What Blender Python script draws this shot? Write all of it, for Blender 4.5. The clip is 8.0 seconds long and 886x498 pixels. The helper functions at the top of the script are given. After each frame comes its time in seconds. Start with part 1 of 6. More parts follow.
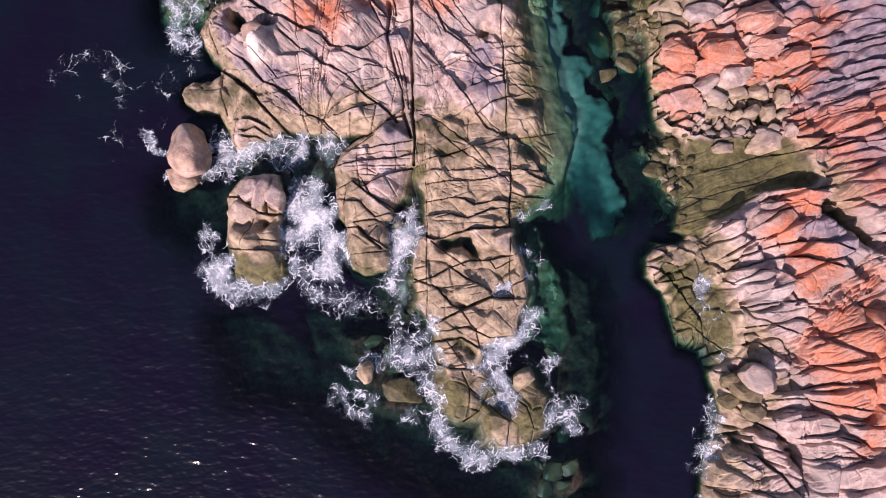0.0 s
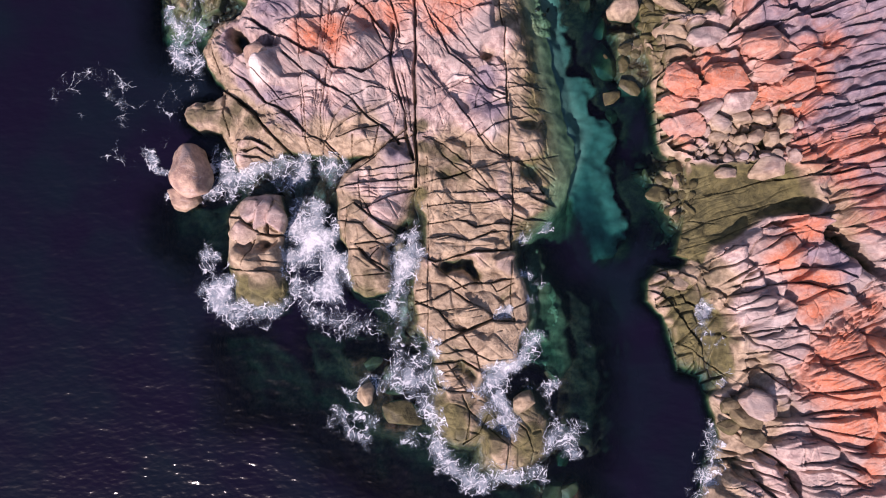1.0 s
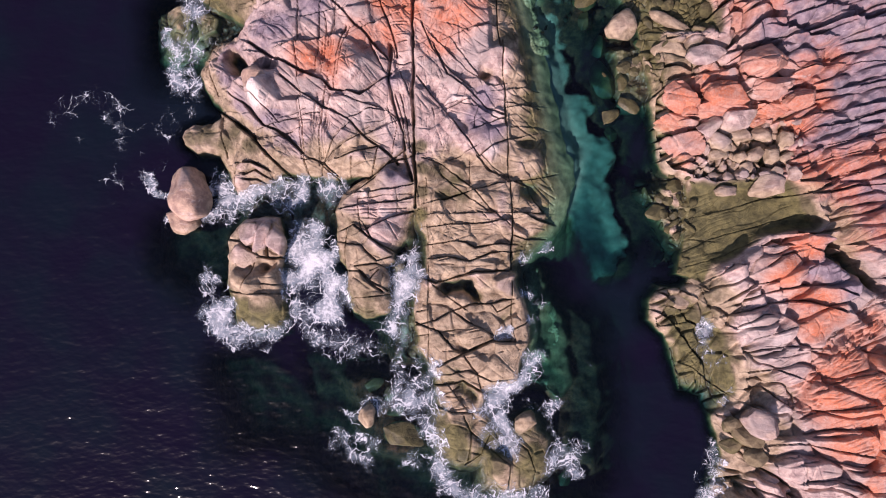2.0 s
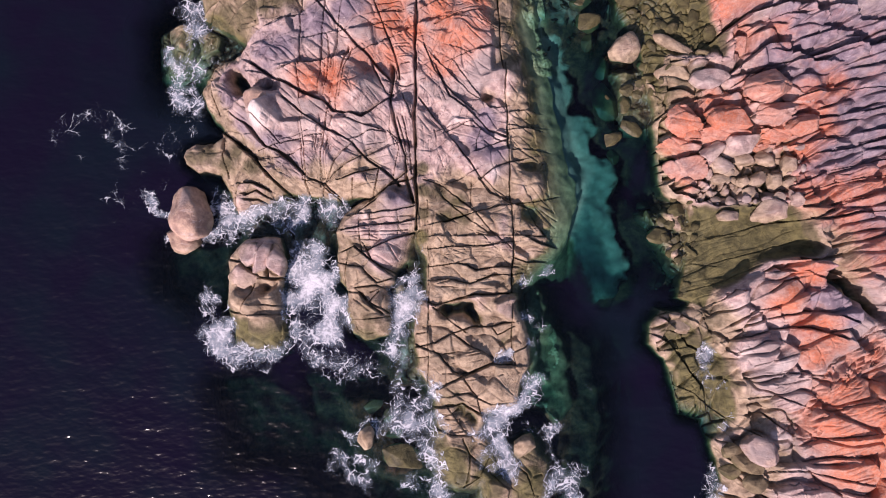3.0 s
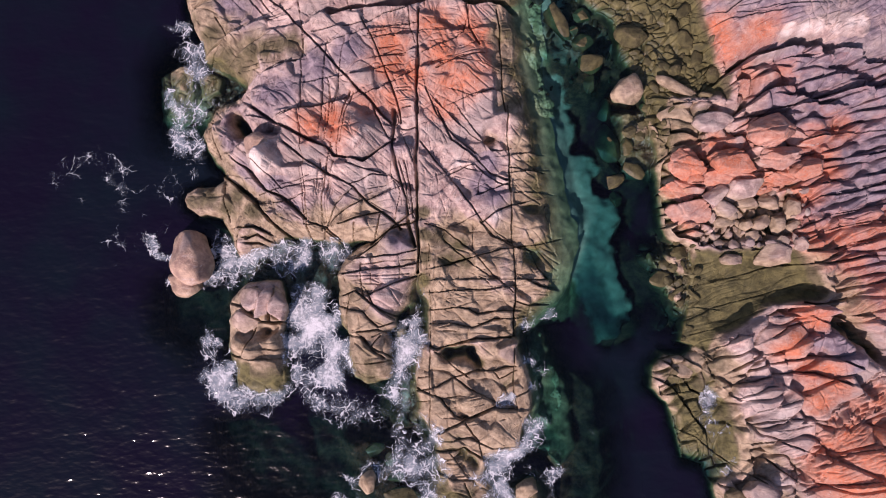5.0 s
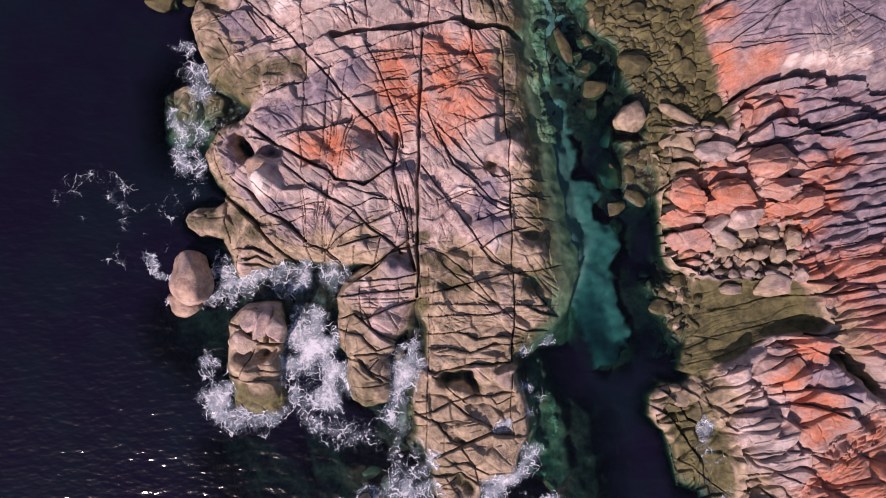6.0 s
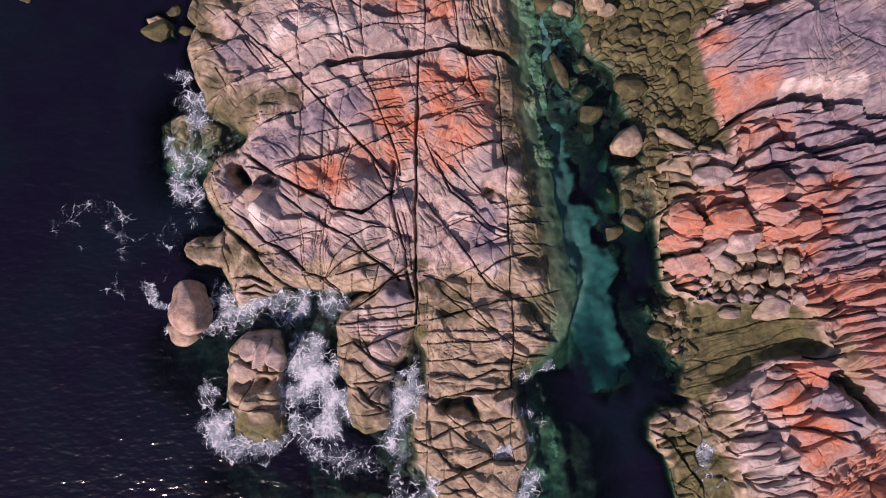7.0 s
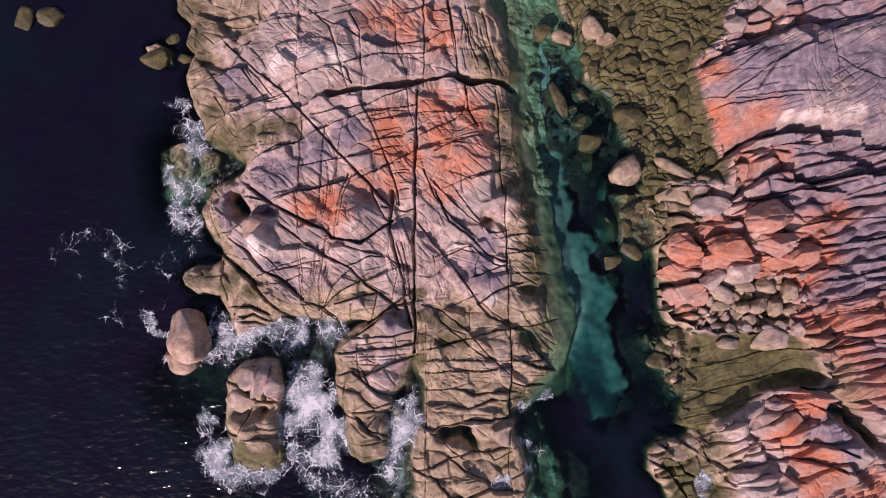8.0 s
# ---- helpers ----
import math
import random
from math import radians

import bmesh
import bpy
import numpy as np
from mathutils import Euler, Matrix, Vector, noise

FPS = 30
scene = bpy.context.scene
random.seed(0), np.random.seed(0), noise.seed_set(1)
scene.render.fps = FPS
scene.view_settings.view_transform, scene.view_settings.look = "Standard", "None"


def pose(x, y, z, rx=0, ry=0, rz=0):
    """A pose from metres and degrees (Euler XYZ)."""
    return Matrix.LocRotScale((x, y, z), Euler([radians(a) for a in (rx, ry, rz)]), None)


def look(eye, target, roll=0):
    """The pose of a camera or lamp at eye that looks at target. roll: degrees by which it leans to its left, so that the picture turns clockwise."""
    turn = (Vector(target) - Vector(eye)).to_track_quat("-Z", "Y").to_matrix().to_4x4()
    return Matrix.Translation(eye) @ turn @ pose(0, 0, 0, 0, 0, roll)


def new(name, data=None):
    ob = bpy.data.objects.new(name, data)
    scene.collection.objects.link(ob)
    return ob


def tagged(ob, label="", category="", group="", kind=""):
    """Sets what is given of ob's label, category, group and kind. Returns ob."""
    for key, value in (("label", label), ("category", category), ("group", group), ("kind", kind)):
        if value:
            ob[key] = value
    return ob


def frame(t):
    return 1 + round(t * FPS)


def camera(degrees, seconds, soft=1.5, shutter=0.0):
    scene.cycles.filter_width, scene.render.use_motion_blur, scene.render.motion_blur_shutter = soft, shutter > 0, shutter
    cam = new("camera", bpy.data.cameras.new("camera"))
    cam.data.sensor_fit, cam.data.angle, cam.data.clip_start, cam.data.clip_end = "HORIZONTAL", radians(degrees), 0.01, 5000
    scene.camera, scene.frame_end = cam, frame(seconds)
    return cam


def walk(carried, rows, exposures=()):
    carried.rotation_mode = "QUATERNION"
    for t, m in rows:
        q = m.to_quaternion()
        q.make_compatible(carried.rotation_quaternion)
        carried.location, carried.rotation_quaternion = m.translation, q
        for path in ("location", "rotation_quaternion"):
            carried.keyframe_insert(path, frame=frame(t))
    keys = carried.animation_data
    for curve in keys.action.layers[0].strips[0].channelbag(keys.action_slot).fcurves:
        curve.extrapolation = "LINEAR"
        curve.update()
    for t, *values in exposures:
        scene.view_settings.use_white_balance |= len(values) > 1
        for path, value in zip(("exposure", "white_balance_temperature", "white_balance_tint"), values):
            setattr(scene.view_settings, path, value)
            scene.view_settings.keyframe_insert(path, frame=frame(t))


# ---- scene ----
# A granite shore seen from a drone: a jointed island, a narrow channel, a lichen-covered mainland shore.
cam = camera(71.5, 8.0, 1.05)
PATH = [
    (0, (-0.563, -2.332, 45.871), (-0.549, -2.235, 43.873), 7.6),
    (0.5, (-0.565, -1.402, 45.875), (-0.552, -1.311, 43.877), 7.1),
    (1, (-0.56, -0.469, 45.881), (-0.55, -0.381, 43.883), 6.4),
    (1.5, (-0.544, 0.411, 45.884), (-0.534, 0.493, 43.886), 6.3),
    (3, (-0.452, 2.955, 45.846), (-0.448, 3.032, 43.847), 2.9),
    (3.5, (-0.412, 3.808, 45.843), (-0.411, 3.88, 43.844), 1.1),
    (4, (-0.404, 4.619, 45.818), (-0.404, 4.692, 43.82), -0.3),
    (4.5, (-0.4, 5.473, 45.799), (-0.402, 5.542, 43.8), -2.1),
    (6, (-0.3, 8.163, 45.874), (-0.308, 8.231, 43.875), -5.8),
    (6.5, (-0.234, 9.082, 45.929), (-0.243, 9.151, 43.93), -6.9),
    (7, (-0.169, 10.088, 45.963), (-0.178, 10.158, 43.965), -7.0),
    (7.5, (-0.091, 11.125, 45.999), (-0.101, 11.195, 44.001), -7.9),
    (8, (-0.056, 12.259, 46.05), (-0.066, 12.328, 44.051), -7.8),
]
walk(cam, [(t, look(eye, target, roll)) for t, eye, target, roll in PATH],
     [(0, 0.20, 6620, 33), (8, -0.23, 6780, 36)])

# ---------------------------------------------------------------- light
SUN_HEIGHT, SUN_BEARING = 39.0, 211.0      # degrees above the horizon; degrees clockwise from +Y
world = bpy.data.worlds.new("sky")
scene.world = world
world.use_nodes = True
sky = world.node_tree.nodes.new("ShaderNodeTexSky")
sky.sky_type, sky.sun_disc = "NISHITA", False
sky.sun_elevation, sky.sun_rotation = radians(SUN_HEIGHT), radians(SUN_BEARING)
world.node_tree.links.new(sky.outputs[0], world.node_tree.nodes["Background"].inputs[0])
world.node_tree.nodes["Background"].inputs[1].default_value = 0.100
sun = new("sun", bpy.data.lights.new("sun", "SUN"))
sun.data.energy, sun.data.angle, sun.data.color = 5.0, radians(0.53), (1.0, 0.93, 0.86)
b, e = radians(SUN_BEARING), radians(SUN_HEIGHT)
toward = Vector((math.sin(b) * math.cos(e), math.cos(b) * math.cos(e), math.sin(e)))
sun.matrix_world = look(toward * 200, (0, 0, 0))


# ---------------------------------------------------------------- materials
class Nodes:
    """A short way of writing node trees."""

    def __init__(self, name):
        self.mat = bpy.data.materials.new(name)
        self.mat.use_nodes = True
        self.tree = self.mat.node_tree
        self.tree.nodes.clear()
        self.out = self.tree.nodes.new("ShaderNodeOutputMaterial")
        self.pos = self.add("ShaderNodeNewGeometry").outputs["Position"]

    def put(self, socket, value):
        if isinstance(value, bpy.types.NodeSocket):
            self.tree.links.new(value, socket)
        elif isinstance(value, tuple) and len(value) == 3 and socket.type == "RGBA":
            socket.default_value = (*value, 1)
        else:
            socket.default_value = value

    def add(self, kind, settings=None, **inputs):
        node = self.tree.nodes.new(kind)
        settings = settings or {}
        if "operation" in settings:
            node.operation = settings["operation"]
        if "interpolation_type" in settings:
            node.interpolation_type = settings["interpolation_type"]
        if "feature" in settings:
            node.feature = settings["feature"]
        if "attribute_name" in settings:
            node.attribute_name = settings["attribute_name"]
        for key, value in inputs.items():
            self.put(node.inputs[key.replace("_", " ")], value)
        return node

    def noise(self, scale, detail=4.0, rough=0.55, vector=None, warp=0.0):
        return self.add("ShaderNodeTexNoise", Vector=vector or self.pos, Scale=scale, Detail=detail, Roughness=rough, Distortion=warp).outputs["Fac"]

    def math(self, op, a, b=0.0, clamp=False):
        node = self.tree.nodes.new("ShaderNodeMath")
        node.operation, node.use_clamp = op, clamp
        self.put(node.inputs[0], a)
        self.put(node.inputs[1], b)
        return node.outputs[0]

    def span(self, value, lo, hi, a=0.0, b=1.0):
        node = self.add("ShaderNodeMapRange", {"interpolation_type": "SMOOTHSTEP"})
        for k, v in enumerate((value, lo, hi, a, b)):
            self.put(node.inputs[k], v)
        return node.outputs[0]

    def mix(self, fac, a, b, kind="MIX"):
        node = self.tree.nodes.new("ShaderNodeMix")
        node.data_type, node.blend_type = "RGBA", kind
        self.put(node.inputs[0], fac)
        self.put(node.inputs[6], a)
        self.put(node.inputs[7], b)
        return node.outputs[2]

    def attribute(self, name):
        return self.add("ShaderNodeAttribute", {"attribute_name": name}).outputs["Fac"]

    def stretch(self, x, y, z, turn=0.0):
        node = self.add("ShaderNodeMapping", Vector=self.pos)
        node.inputs["Rotation"].default_value = (0, 0, radians(turn))
        node.inputs["Scale"].default_value = (x, y, z)
        return node.outputs[0]

    def height(self):
        return self.add("ShaderNodeSeparateXYZ", Vector=self.pos).outputs[2]

    def bump(self, value, distance, strength=1.0, normal=None):
        node = self.add("ShaderNodeBump", Height=value, Distance=distance, Strength=strength)
        if normal:
            self.put(node.inputs["Normal"], normal)
        return node.outputs[0]

    def surface(self, shader):
        self.tree.links.new(shader, self.out.inputs["Surface"])
        return self.mat


def granite(name, tint, ochre_top, olive_top, lichen_gain):
    """Weathered pink-grey granite: ochre and olive staining of the tide zone, orange lichen above it."""
    n = Nodes(name)
    broad, mid, fine = n.noise(0.3, 3), n.noise(1.6, 6, 0.62, warp=0.3), n.noise(13.0, 4, 0.65)
    per_stone = n.add("ShaderNodeObjectInfo").outputs["Random"]
    stone = n.mix(n.span(mid, 0.32, 0.68), (0.285 * tint[0], 0.20 * tint[1], 0.195 * tint[2]), (0.66 * tint[0], 0.52 * tint[1], 0.465 * tint[2]))
    stone = n.mix(n.span(broad, 0.45, 0.60, 0, 0.8), stone, (0.30, 0.245, 0.235))
    stone = n.mix(n.math("MULTIPLY", per_stone, 0.30), stone, (0.27, 0.19, 0.165))
    streak = n.noise(0.9, 6, 0.62, n.stretch(1.0, 4.0, 1.0, 24), 0.5)
    stone = n.mix(n.span(streak, 0.54, 0.70, 0, 0.45), stone, (0.22, 0.15, 0.13))
    stone = n.mix(n.span(streak, 0.46, 0.30, 0, 0.40), stone, (0.58, 0.49, 0.46))
    # dark purplish and pale weathering, with painted shade of faces turned from the sun
    slate_shade = n.math("ADD", n.attribute("slate_shade"), n.math("MULTIPLY", n.math("SUBTRACT", n.noise(0.7, 6, 0.65), 0.5), 0.9))
    stone = n.mix(n.span(slate_shade, 0.12, 0.65, 0, 0.88), stone, n.mix(n.span(mid, 0.35, 0.65), (0.13, 0.10, 0.135), (0.26, 0.21, 0.25)))
    stone = n.mix(n.span(slate_shade, -0.3, -0.75, 0, 0.9), stone, (0.68, 0.58, 0.54))
    # orange lichen: a thin wash that thickens into crusts
    ragged = n.math("MULTIPLY", n.math("SUBTRACT", n.noise(0.8, 7, 0.68, warp=0.4), 0.5), 1.3)
    patch = n.math("ADD", n.attribute("lichen"), ragged)
    orange = n.mix(n.span(n.noise(3.4, 6, 0.72), 0.33, 0.66), (0.40, 0.108, 0.046), (0.55, 0.250, 0.165))
    stone = n.mix(n.span(patch, 0.10, 0.85, 0, 0.78 * lichen_gain), stone, orange)
    crust = n.math("ADD", patch, n.math("MULTIPLY", n.math("SUBTRACT", n.noise(6.0, 5, 0.7), 0.5), 1.2))
    stone = n.mix(n.span(crust, 0.75, 1.1, 0, 0.7 * lichen_gain), stone, (0.54, 0.145, 0.06))
    # pale crustose spots
    spots = n.span(n.noise(3.6, 6, 0.7, warp=0.6), 0.62, 0.70, 0, 0.6)
    stone = n.mix(spots, stone, (0.58, 0.52, 0.49))
    # tide zone: tan, then ochre and olive weed
    level = n.math("ADD", n.height(), n.math("MULTIPLY", n.math("SUBTRACT", n.noise(0.6, 5, 0.62), 0.5), -1.5))
    tide = level
    level = n.math("SUBTRACT", level, n.math("MULTIPLY", n.attribute("weed"), 2.0))
    tanned = n.math("SUBTRACT", level, n.math("MULTIPLY", n.attribute("ochre"), 2.2))
    tan = n.mix(n.span(mid, 0.3, 0.7), (0.185, 0.132, 0.078), (0.46, 0.350, 0.230))
    tan = n.mix(n.span(streak, 0.52, 0.68, 0, 0.5), tan, (0.17, 0.115, 0.05))
    stone = n.mix(n.span(tanned, ochre_top - 0.7, ochre_top + 0.5, 0.85, 0.0), stone, tan)
    mossy = n.math("ADD", n.math("MULTIPLY", n.attribute("weed"), 1.7), n.math("MULTIPLY", n.math("SUBTRACT", n.noise(0.9, 6, 0.65), 0.5), 0.8))
    stone = n.mix(n.span(mossy, 0.15, 0.6, 0, 0.88), stone, n.mix(n.span(mid, 0.3, 0.7), (0.046, 0.039, 0.017), (0.108, 0.091, 0.043)))
    olive = n.mix(n.span(mid, 0.35, 0.65), (0.060, 0.056, 0.020), (0.148, 0.131, 0.048))
    stone = n.mix(n.span(level, olive_top - 0.45, olive_top + 0.2, 0.85, 0.0), stone, olive)
    drowned = n.mix(n.span(mid, 0.35, 0.65), (0.03, 0.015, 0.009), (0.12, 0.06, 0.034))
    lawn = n.mix(n.span(mid, 0.35, 0.65), (0.19, 0.18, 0.10), (0.32, 0.295, 0.17))
    drowned = n.mix(n.attribute("bank"), drowned, lawn)
    stone = n.mix(n.span(tide, -0.75, 0.0, 1.0, 0.0), stone, drowned)
    stone = n.mix(n.span(fine, 0.60, 0.76, 0, 0.4), stone, (0.09, 0.065, 0.06))
    if name == "weedy_granite":
        stone = n.mix(1.0, stone, tint, "MULTIPLY")
    # hairline cracks and grain
    crack = n.add("ShaderNodeTexVoronoi", {"feature": "DISTANCE_TO_EDGE"}, Vector=n.stretch(0.9, 2.0, 0.6, 20), Scale=1.0).outputs["Distance"]
    crack = n.span(crack, 0.0, 0.05)
    calm = n.span(tide, -0.35, 0.15, 0.12, 0.8)
    relief = n.bump(n.math("ADD", mid, n.math("MULTIPLY", streak, 0.15)), 0.15, calm)
    relief = n.bump(n.math("ADD", n.math("MULTIPLY", fine, 0.6), n.math("MULTIPLY", crack, 0.25)), 0.05, calm, relief)
    rough = n.span(tide, -0.2, 0.5, 0.5, 0.9)
    return n.surface(n.add("ShaderNodeBsdfPrincipled", Base_Color=stone, Roughness=rough, Normal=relief).outputs[0])


def seabed_material():
    """Sand on the shallow shelves, weed-covered rock elsewhere."""
    n = Nodes("seabed")
    mid = n.noise(0.8, 6, 0.62, warp=0.5)
    sandy = n.span(n.math("ADD", n.attribute("sand"), n.math("MULTIPLY", n.math("SUBTRACT", mid, 0.5), 1.3)), 0.28, 0.85)
    kelp = n.mix(n.span(n.noise(2.5, 6, 0.7), 0.35, 0.7), (0.024, 0.010, 0.007), (0.19, 0.062, 0.033))
    kelp = n.mix(n.attribute("bank"), kelp, n.mix(n.span(n.noise(1.7, 5, 0.65), 0.36, 0.62), (0.11, 0.095, 0.052), (0.21, 0.178, 0.100)))
    sand = n.mix(n.span(n.noise(1.5, 5), 0.3, 0.7), (0.28, 0.27, 0.23), (0.41, 0.40, 0.35))
    col = n.mix(sandy, kelp, sand)
    return n.surface(n.add("ShaderNodeBsdfPrincipled", Base_Color=col, Roughness=0.9, Normal=n.bump(mid, 0.2, 0.3)).outputs[0])


def water_material():
    """Clear sea water: it takes out red with depth and scatters a little dark blue; small waves on top."""
    n = Nodes("sea_water")
    depth = n.attribute("depth")
    keep = n.add("ShaderNodeCombineColor")
    for k, rate in enumerate((0.80, 0.29, 0.285)):
        n.put(keep.inputs[k], n.math("POWER", 2.718, n.math("MULTIPLY", depth, -rate)))
    clear = n.add("ShaderNodeBsdfTransparent", Color=keep.outputs[0]).outputs[0]
    blue = n.mix(n.span(n.noise(0.12, 3), 0.35, 0.7), (0.0058, 0.0034, 0.0132), (0.0040, 0.0076, 0.0142))
    body = n.add("ShaderNodeBsdfDiffuse", Color=blue).outputs[0]
    under = n.add("ShaderNodeMixShader", Fac=n.span(depth, 0.8, 6.5, 0.0, 0.98))
    n.put(under.inputs[1], clear)
    n.put(under.inputs[2], body)
    swell = n.noise(0.5, 2, 0.5, n.stretch(0.8, 1.5, 1, 20))
    ripple = n.noise(1.3, 1.5, 0.5, n.stretch(0.8, 1.6, 1, -20))
    normal = n.bump(swell, 0.14, 0.8)
    normal = n.bump(ripple, 0.115, 1.0, normal)
    gloss = n.add("ShaderNodeBsdfGlossy", Color=(1, 1, 1), Roughness=0.11, Normal=normal).outputs[0]
    facing = n.add("ShaderNodeLayerWeight", Blend=0.5).outputs["Facing"]
    fres = n.math("ADD", n.math("MULTIPLY", n.math("POWER", facing, 5.0), 0.95), 0.019, True)
    both = n.add("ShaderNodeMixShader", Fac=fres)
    n.put(both.inputs[1], under.outputs[0])
    n.put(both.inputs[2], gloss)
    return n.surface(both.outputs[0])


def foam_material():
    """White froth: closed where it is thick, a lacy net over milky water where it thins out."""
    n = Nodes("foam")
    place = n.pos
    for scale, reach in ((0.35, 1.2), (1.1, 0.60), (2.6, 0.36), (6.0, 0.14)):
        warp = n.add("ShaderNodeTexNoise", Vector=place, Scale=scale, Detail=1.0)
        shift = n.add("ShaderNodeVectorMath", {"operation": "SCALE"})
        n.put(shift.inputs[0], warp.outputs["Color"])
        n.put(shift.inputs["Scale"], reach)
        total = n.add("ShaderNodeVectorMath", {"operation": "ADD"})
        n.put(total.inputs[0], place)
        n.put(total.inputs[1], shift.outputs[0])
        place = total.outputs[0]
    froth = n.attribute("froth")
    cloud = n.math("SUBTRACT", n.noise(0.75, 6, 0.62, place), 0.5)
    body = n.math("ADD", froth, n.math("MULTIPLY", cloud, 1.9))
    body = n.math("MULTIPLY", body, n.span(froth, 0.06, 0.40))
    grain = n.math("SUBTRACT", n.noise(4.5, 5, 0.7, place), 0.5)
    solid = n.span(n.math("ADD", body, n.math("MULTIPLY", grain, 1.7)), 0.75, 1.65, 0.0, 0.93)
    haze = n.span(body, 0.35, 1.10, 0.0, 0.55)
    lace = None
    for scale, width, lo, hi in ((0.75, 0.050, 0.12, 0.45), (1.6, 0.075, 0.22, 0.60), (3.4, 0.110, 0.35, 0.80)):
        edge = n.add("ShaderNodeTexVoronoi", {"feature": "DISTANCE_TO_EDGE"}, Vector=place, Scale=scale).outputs["Distance"]
        reach = n.math("MULTIPLY", n.span(body, lo, hi + 0.5, 0.35, 1.3), width)
        net = n.span(n.math("DIVIDE", edge, reach), 1.0, 0.25)
        net = n.math("MULTIPLY", net, n.span(body, lo, hi, 0.0, 0.85))
        net = n.math("MULTIPLY", net, n.span(n.noise(scale * 1.3, 3, 0.6), 0.40, 0.58, 0.05, 1.0))
        lace = net if lace is None else n.math("MAXIMUM", lace, net)
    bright = n.math("MAXIMUM", lace, solid, True)
    cover = n.math("MAXIMUM", bright, haze, True)
    colour = n.mix(bright, (0.38, 0.47, 0.56), (0.80, 0.80, 0.84))
    white = n.add("ShaderNodeBsdfDiffuse", Color=colour, Normal=n.bump(n.noise(5.0, 4), 0.10, 0.7)).outputs[0]
    gap = n.add("ShaderNodeBsdfTransparent").outputs[0]
    m = n.add("ShaderNodeMixShader", Fac=cover)
    n.put(m.inputs[1], gap)
    n.put(m.inputs[2], white)
    return n.surface(m.outputs[0])



ROCK = granite("pink_granite", (1.0, 0.95, 0.935), 0.75, 0.2, 0.95)
STONE = granite("boulder_granite", (0.76, 0.70, 0.63), 0.9, 0.25, 0.4)
PALE_STONE = granite("sea_boulder_granite", (0.92, 0.79, 0.64), 0.3, 0.0, 0.0)
WET_STONE = granite("weedy_granite", (0.55, 0.56, 0.48), 2.4, 1.3, 0.0)
SEABED, WATER, FOAM = seabed_material(), water_material(), foam_material()


# ---------------------------------------------------------------- plan of the shore
STEP, WEST_END, SOUTH_END = 0.046, -27.0, -23.0
GX, GY = np.meshgrid(np.arange(WEST_END, 40, STEP), np.arange(SOUTH_END, 38, STEP))
NY, NX = GX.shape
TABLES = [np.random.RandomState(k).rand(256, 256) for k in range(12)]


def value_noise(x, y, seed):
    table = TABLES[seed % 12]
    xi, yi = np.floor(x).astype(int), np.floor(y).astype(int)
    fx, fy = x - xi, y - yi
    fx, fy = fx * fx * (3 - 2 * fx), fy * fy * (3 - 2 * fy)
    a, b = table[yi & 255, xi & 255], table[yi & 255, (xi + 1) & 255]
    c, d = table[(yi + 1) & 255, xi & 255], table[(yi + 1) & 255, (xi + 1) & 255]
    return 2 * ((a + (b - a) * fx) * (1 - fy) + (c + (d - c) * fx) * fy) - 1


def fractal(x, y, size, octaves, seed):
    total, gain = 0.0, 1.0
    for k in range(octaves):
        total = total + gain * value_noise(x / size + 17.3 * k, y / size + 9.1 * k, seed + k)
        x, y = 0.777 * x - 0.629 * y, 0.629 * x + 0.777 * y
        size, gain = size / 2.05, gain * 0.5
    return total


def facets(angle, size, seed):
    """Broken faces: a lattice of flat triangles with creases between them."""
    u, v = turned(angle, size * 1.5, size, 0.5 * size)
    table = TABLES[seed % 12]
    ui, vi = np.floor(u).astype(int), np.floor(v).astype(int)
    fu, fv = u - ui, v - vi
    a, b = table[vi & 255, ui & 255], table[vi & 255, (ui + 1) & 255]
    c, d = table[(vi + 1) & 255, ui & 255], table[(vi + 1) & 255, (ui + 1) & 255]
    return np.where(fu + fv < 1, a + (b - a) * fu + (c - a) * fv, d + (c - d) * (1 - fu) + (b - d) * (1 - fv)) - 0.5


def cells(x, y, seed):
    """Voronoi: distance to the cell's border and a number in 0..1 for each cell."""
    xi, yi = np.floor(x).astype(int), np.floor(y).astype(int)
    f1, f2 = np.full(x.shape, 9.0), np.full(x.shape, 9.0)
    code = np.zeros(x.shape)
    ta, tb, tc = TABLES[seed % 12], TABLES[(seed + 1) % 12], TABLES[(seed + 2) % 12]
    for dy in (-1, 0, 1):
        for dx in (-1, 0, 1):
            cx, cy = xi + dx, yi + dy
            px = cx + 0.06 + 0.88 * ta[cy & 255, cx & 255]
            py = cy + 0.06 + 0.88 * tb[cy & 255, cx & 255]
            d = np.hypot(px - x, py - y)
            near = d < f1
            f2 = np.where(near, f1, np.minimum(f2, d))
            code = np.where(near, tc[cy & 255, cx & 255], code)
            f1 = np.where(near, d, f1)
    return (f2 - f1) * 0.5, code


# the ground's plan is bent a little, so that no edge runs ruler-straight
WX = GX + 0.22 * fractal(GX, GY, 1.7, 3, 0)
WY = GY + 0.22 * fractal(GX, GY, 1.7, 3, 4)
WX2 = GX + 0.045 * fractal(GX, GY, 0.8, 3, 2)
WY2 = GY + 0.045 * fractal(GX, GY, 0.8, 3, 6)


def to_segment(x, y, a, b):
    dx, dy = b[0] - a[0], b[1] - a[1]
    t = np.clip(((x - a[0]) * dx + (y - a[1]) * dy) / (dx * dx + dy * dy + 1e-9), 0, 1)
    qx, qy = x - a[0] - t * dx, y - a[1] - t * dy
    side = (dx * qy - dy * qx)
    return np.hypot(qx, qy), side


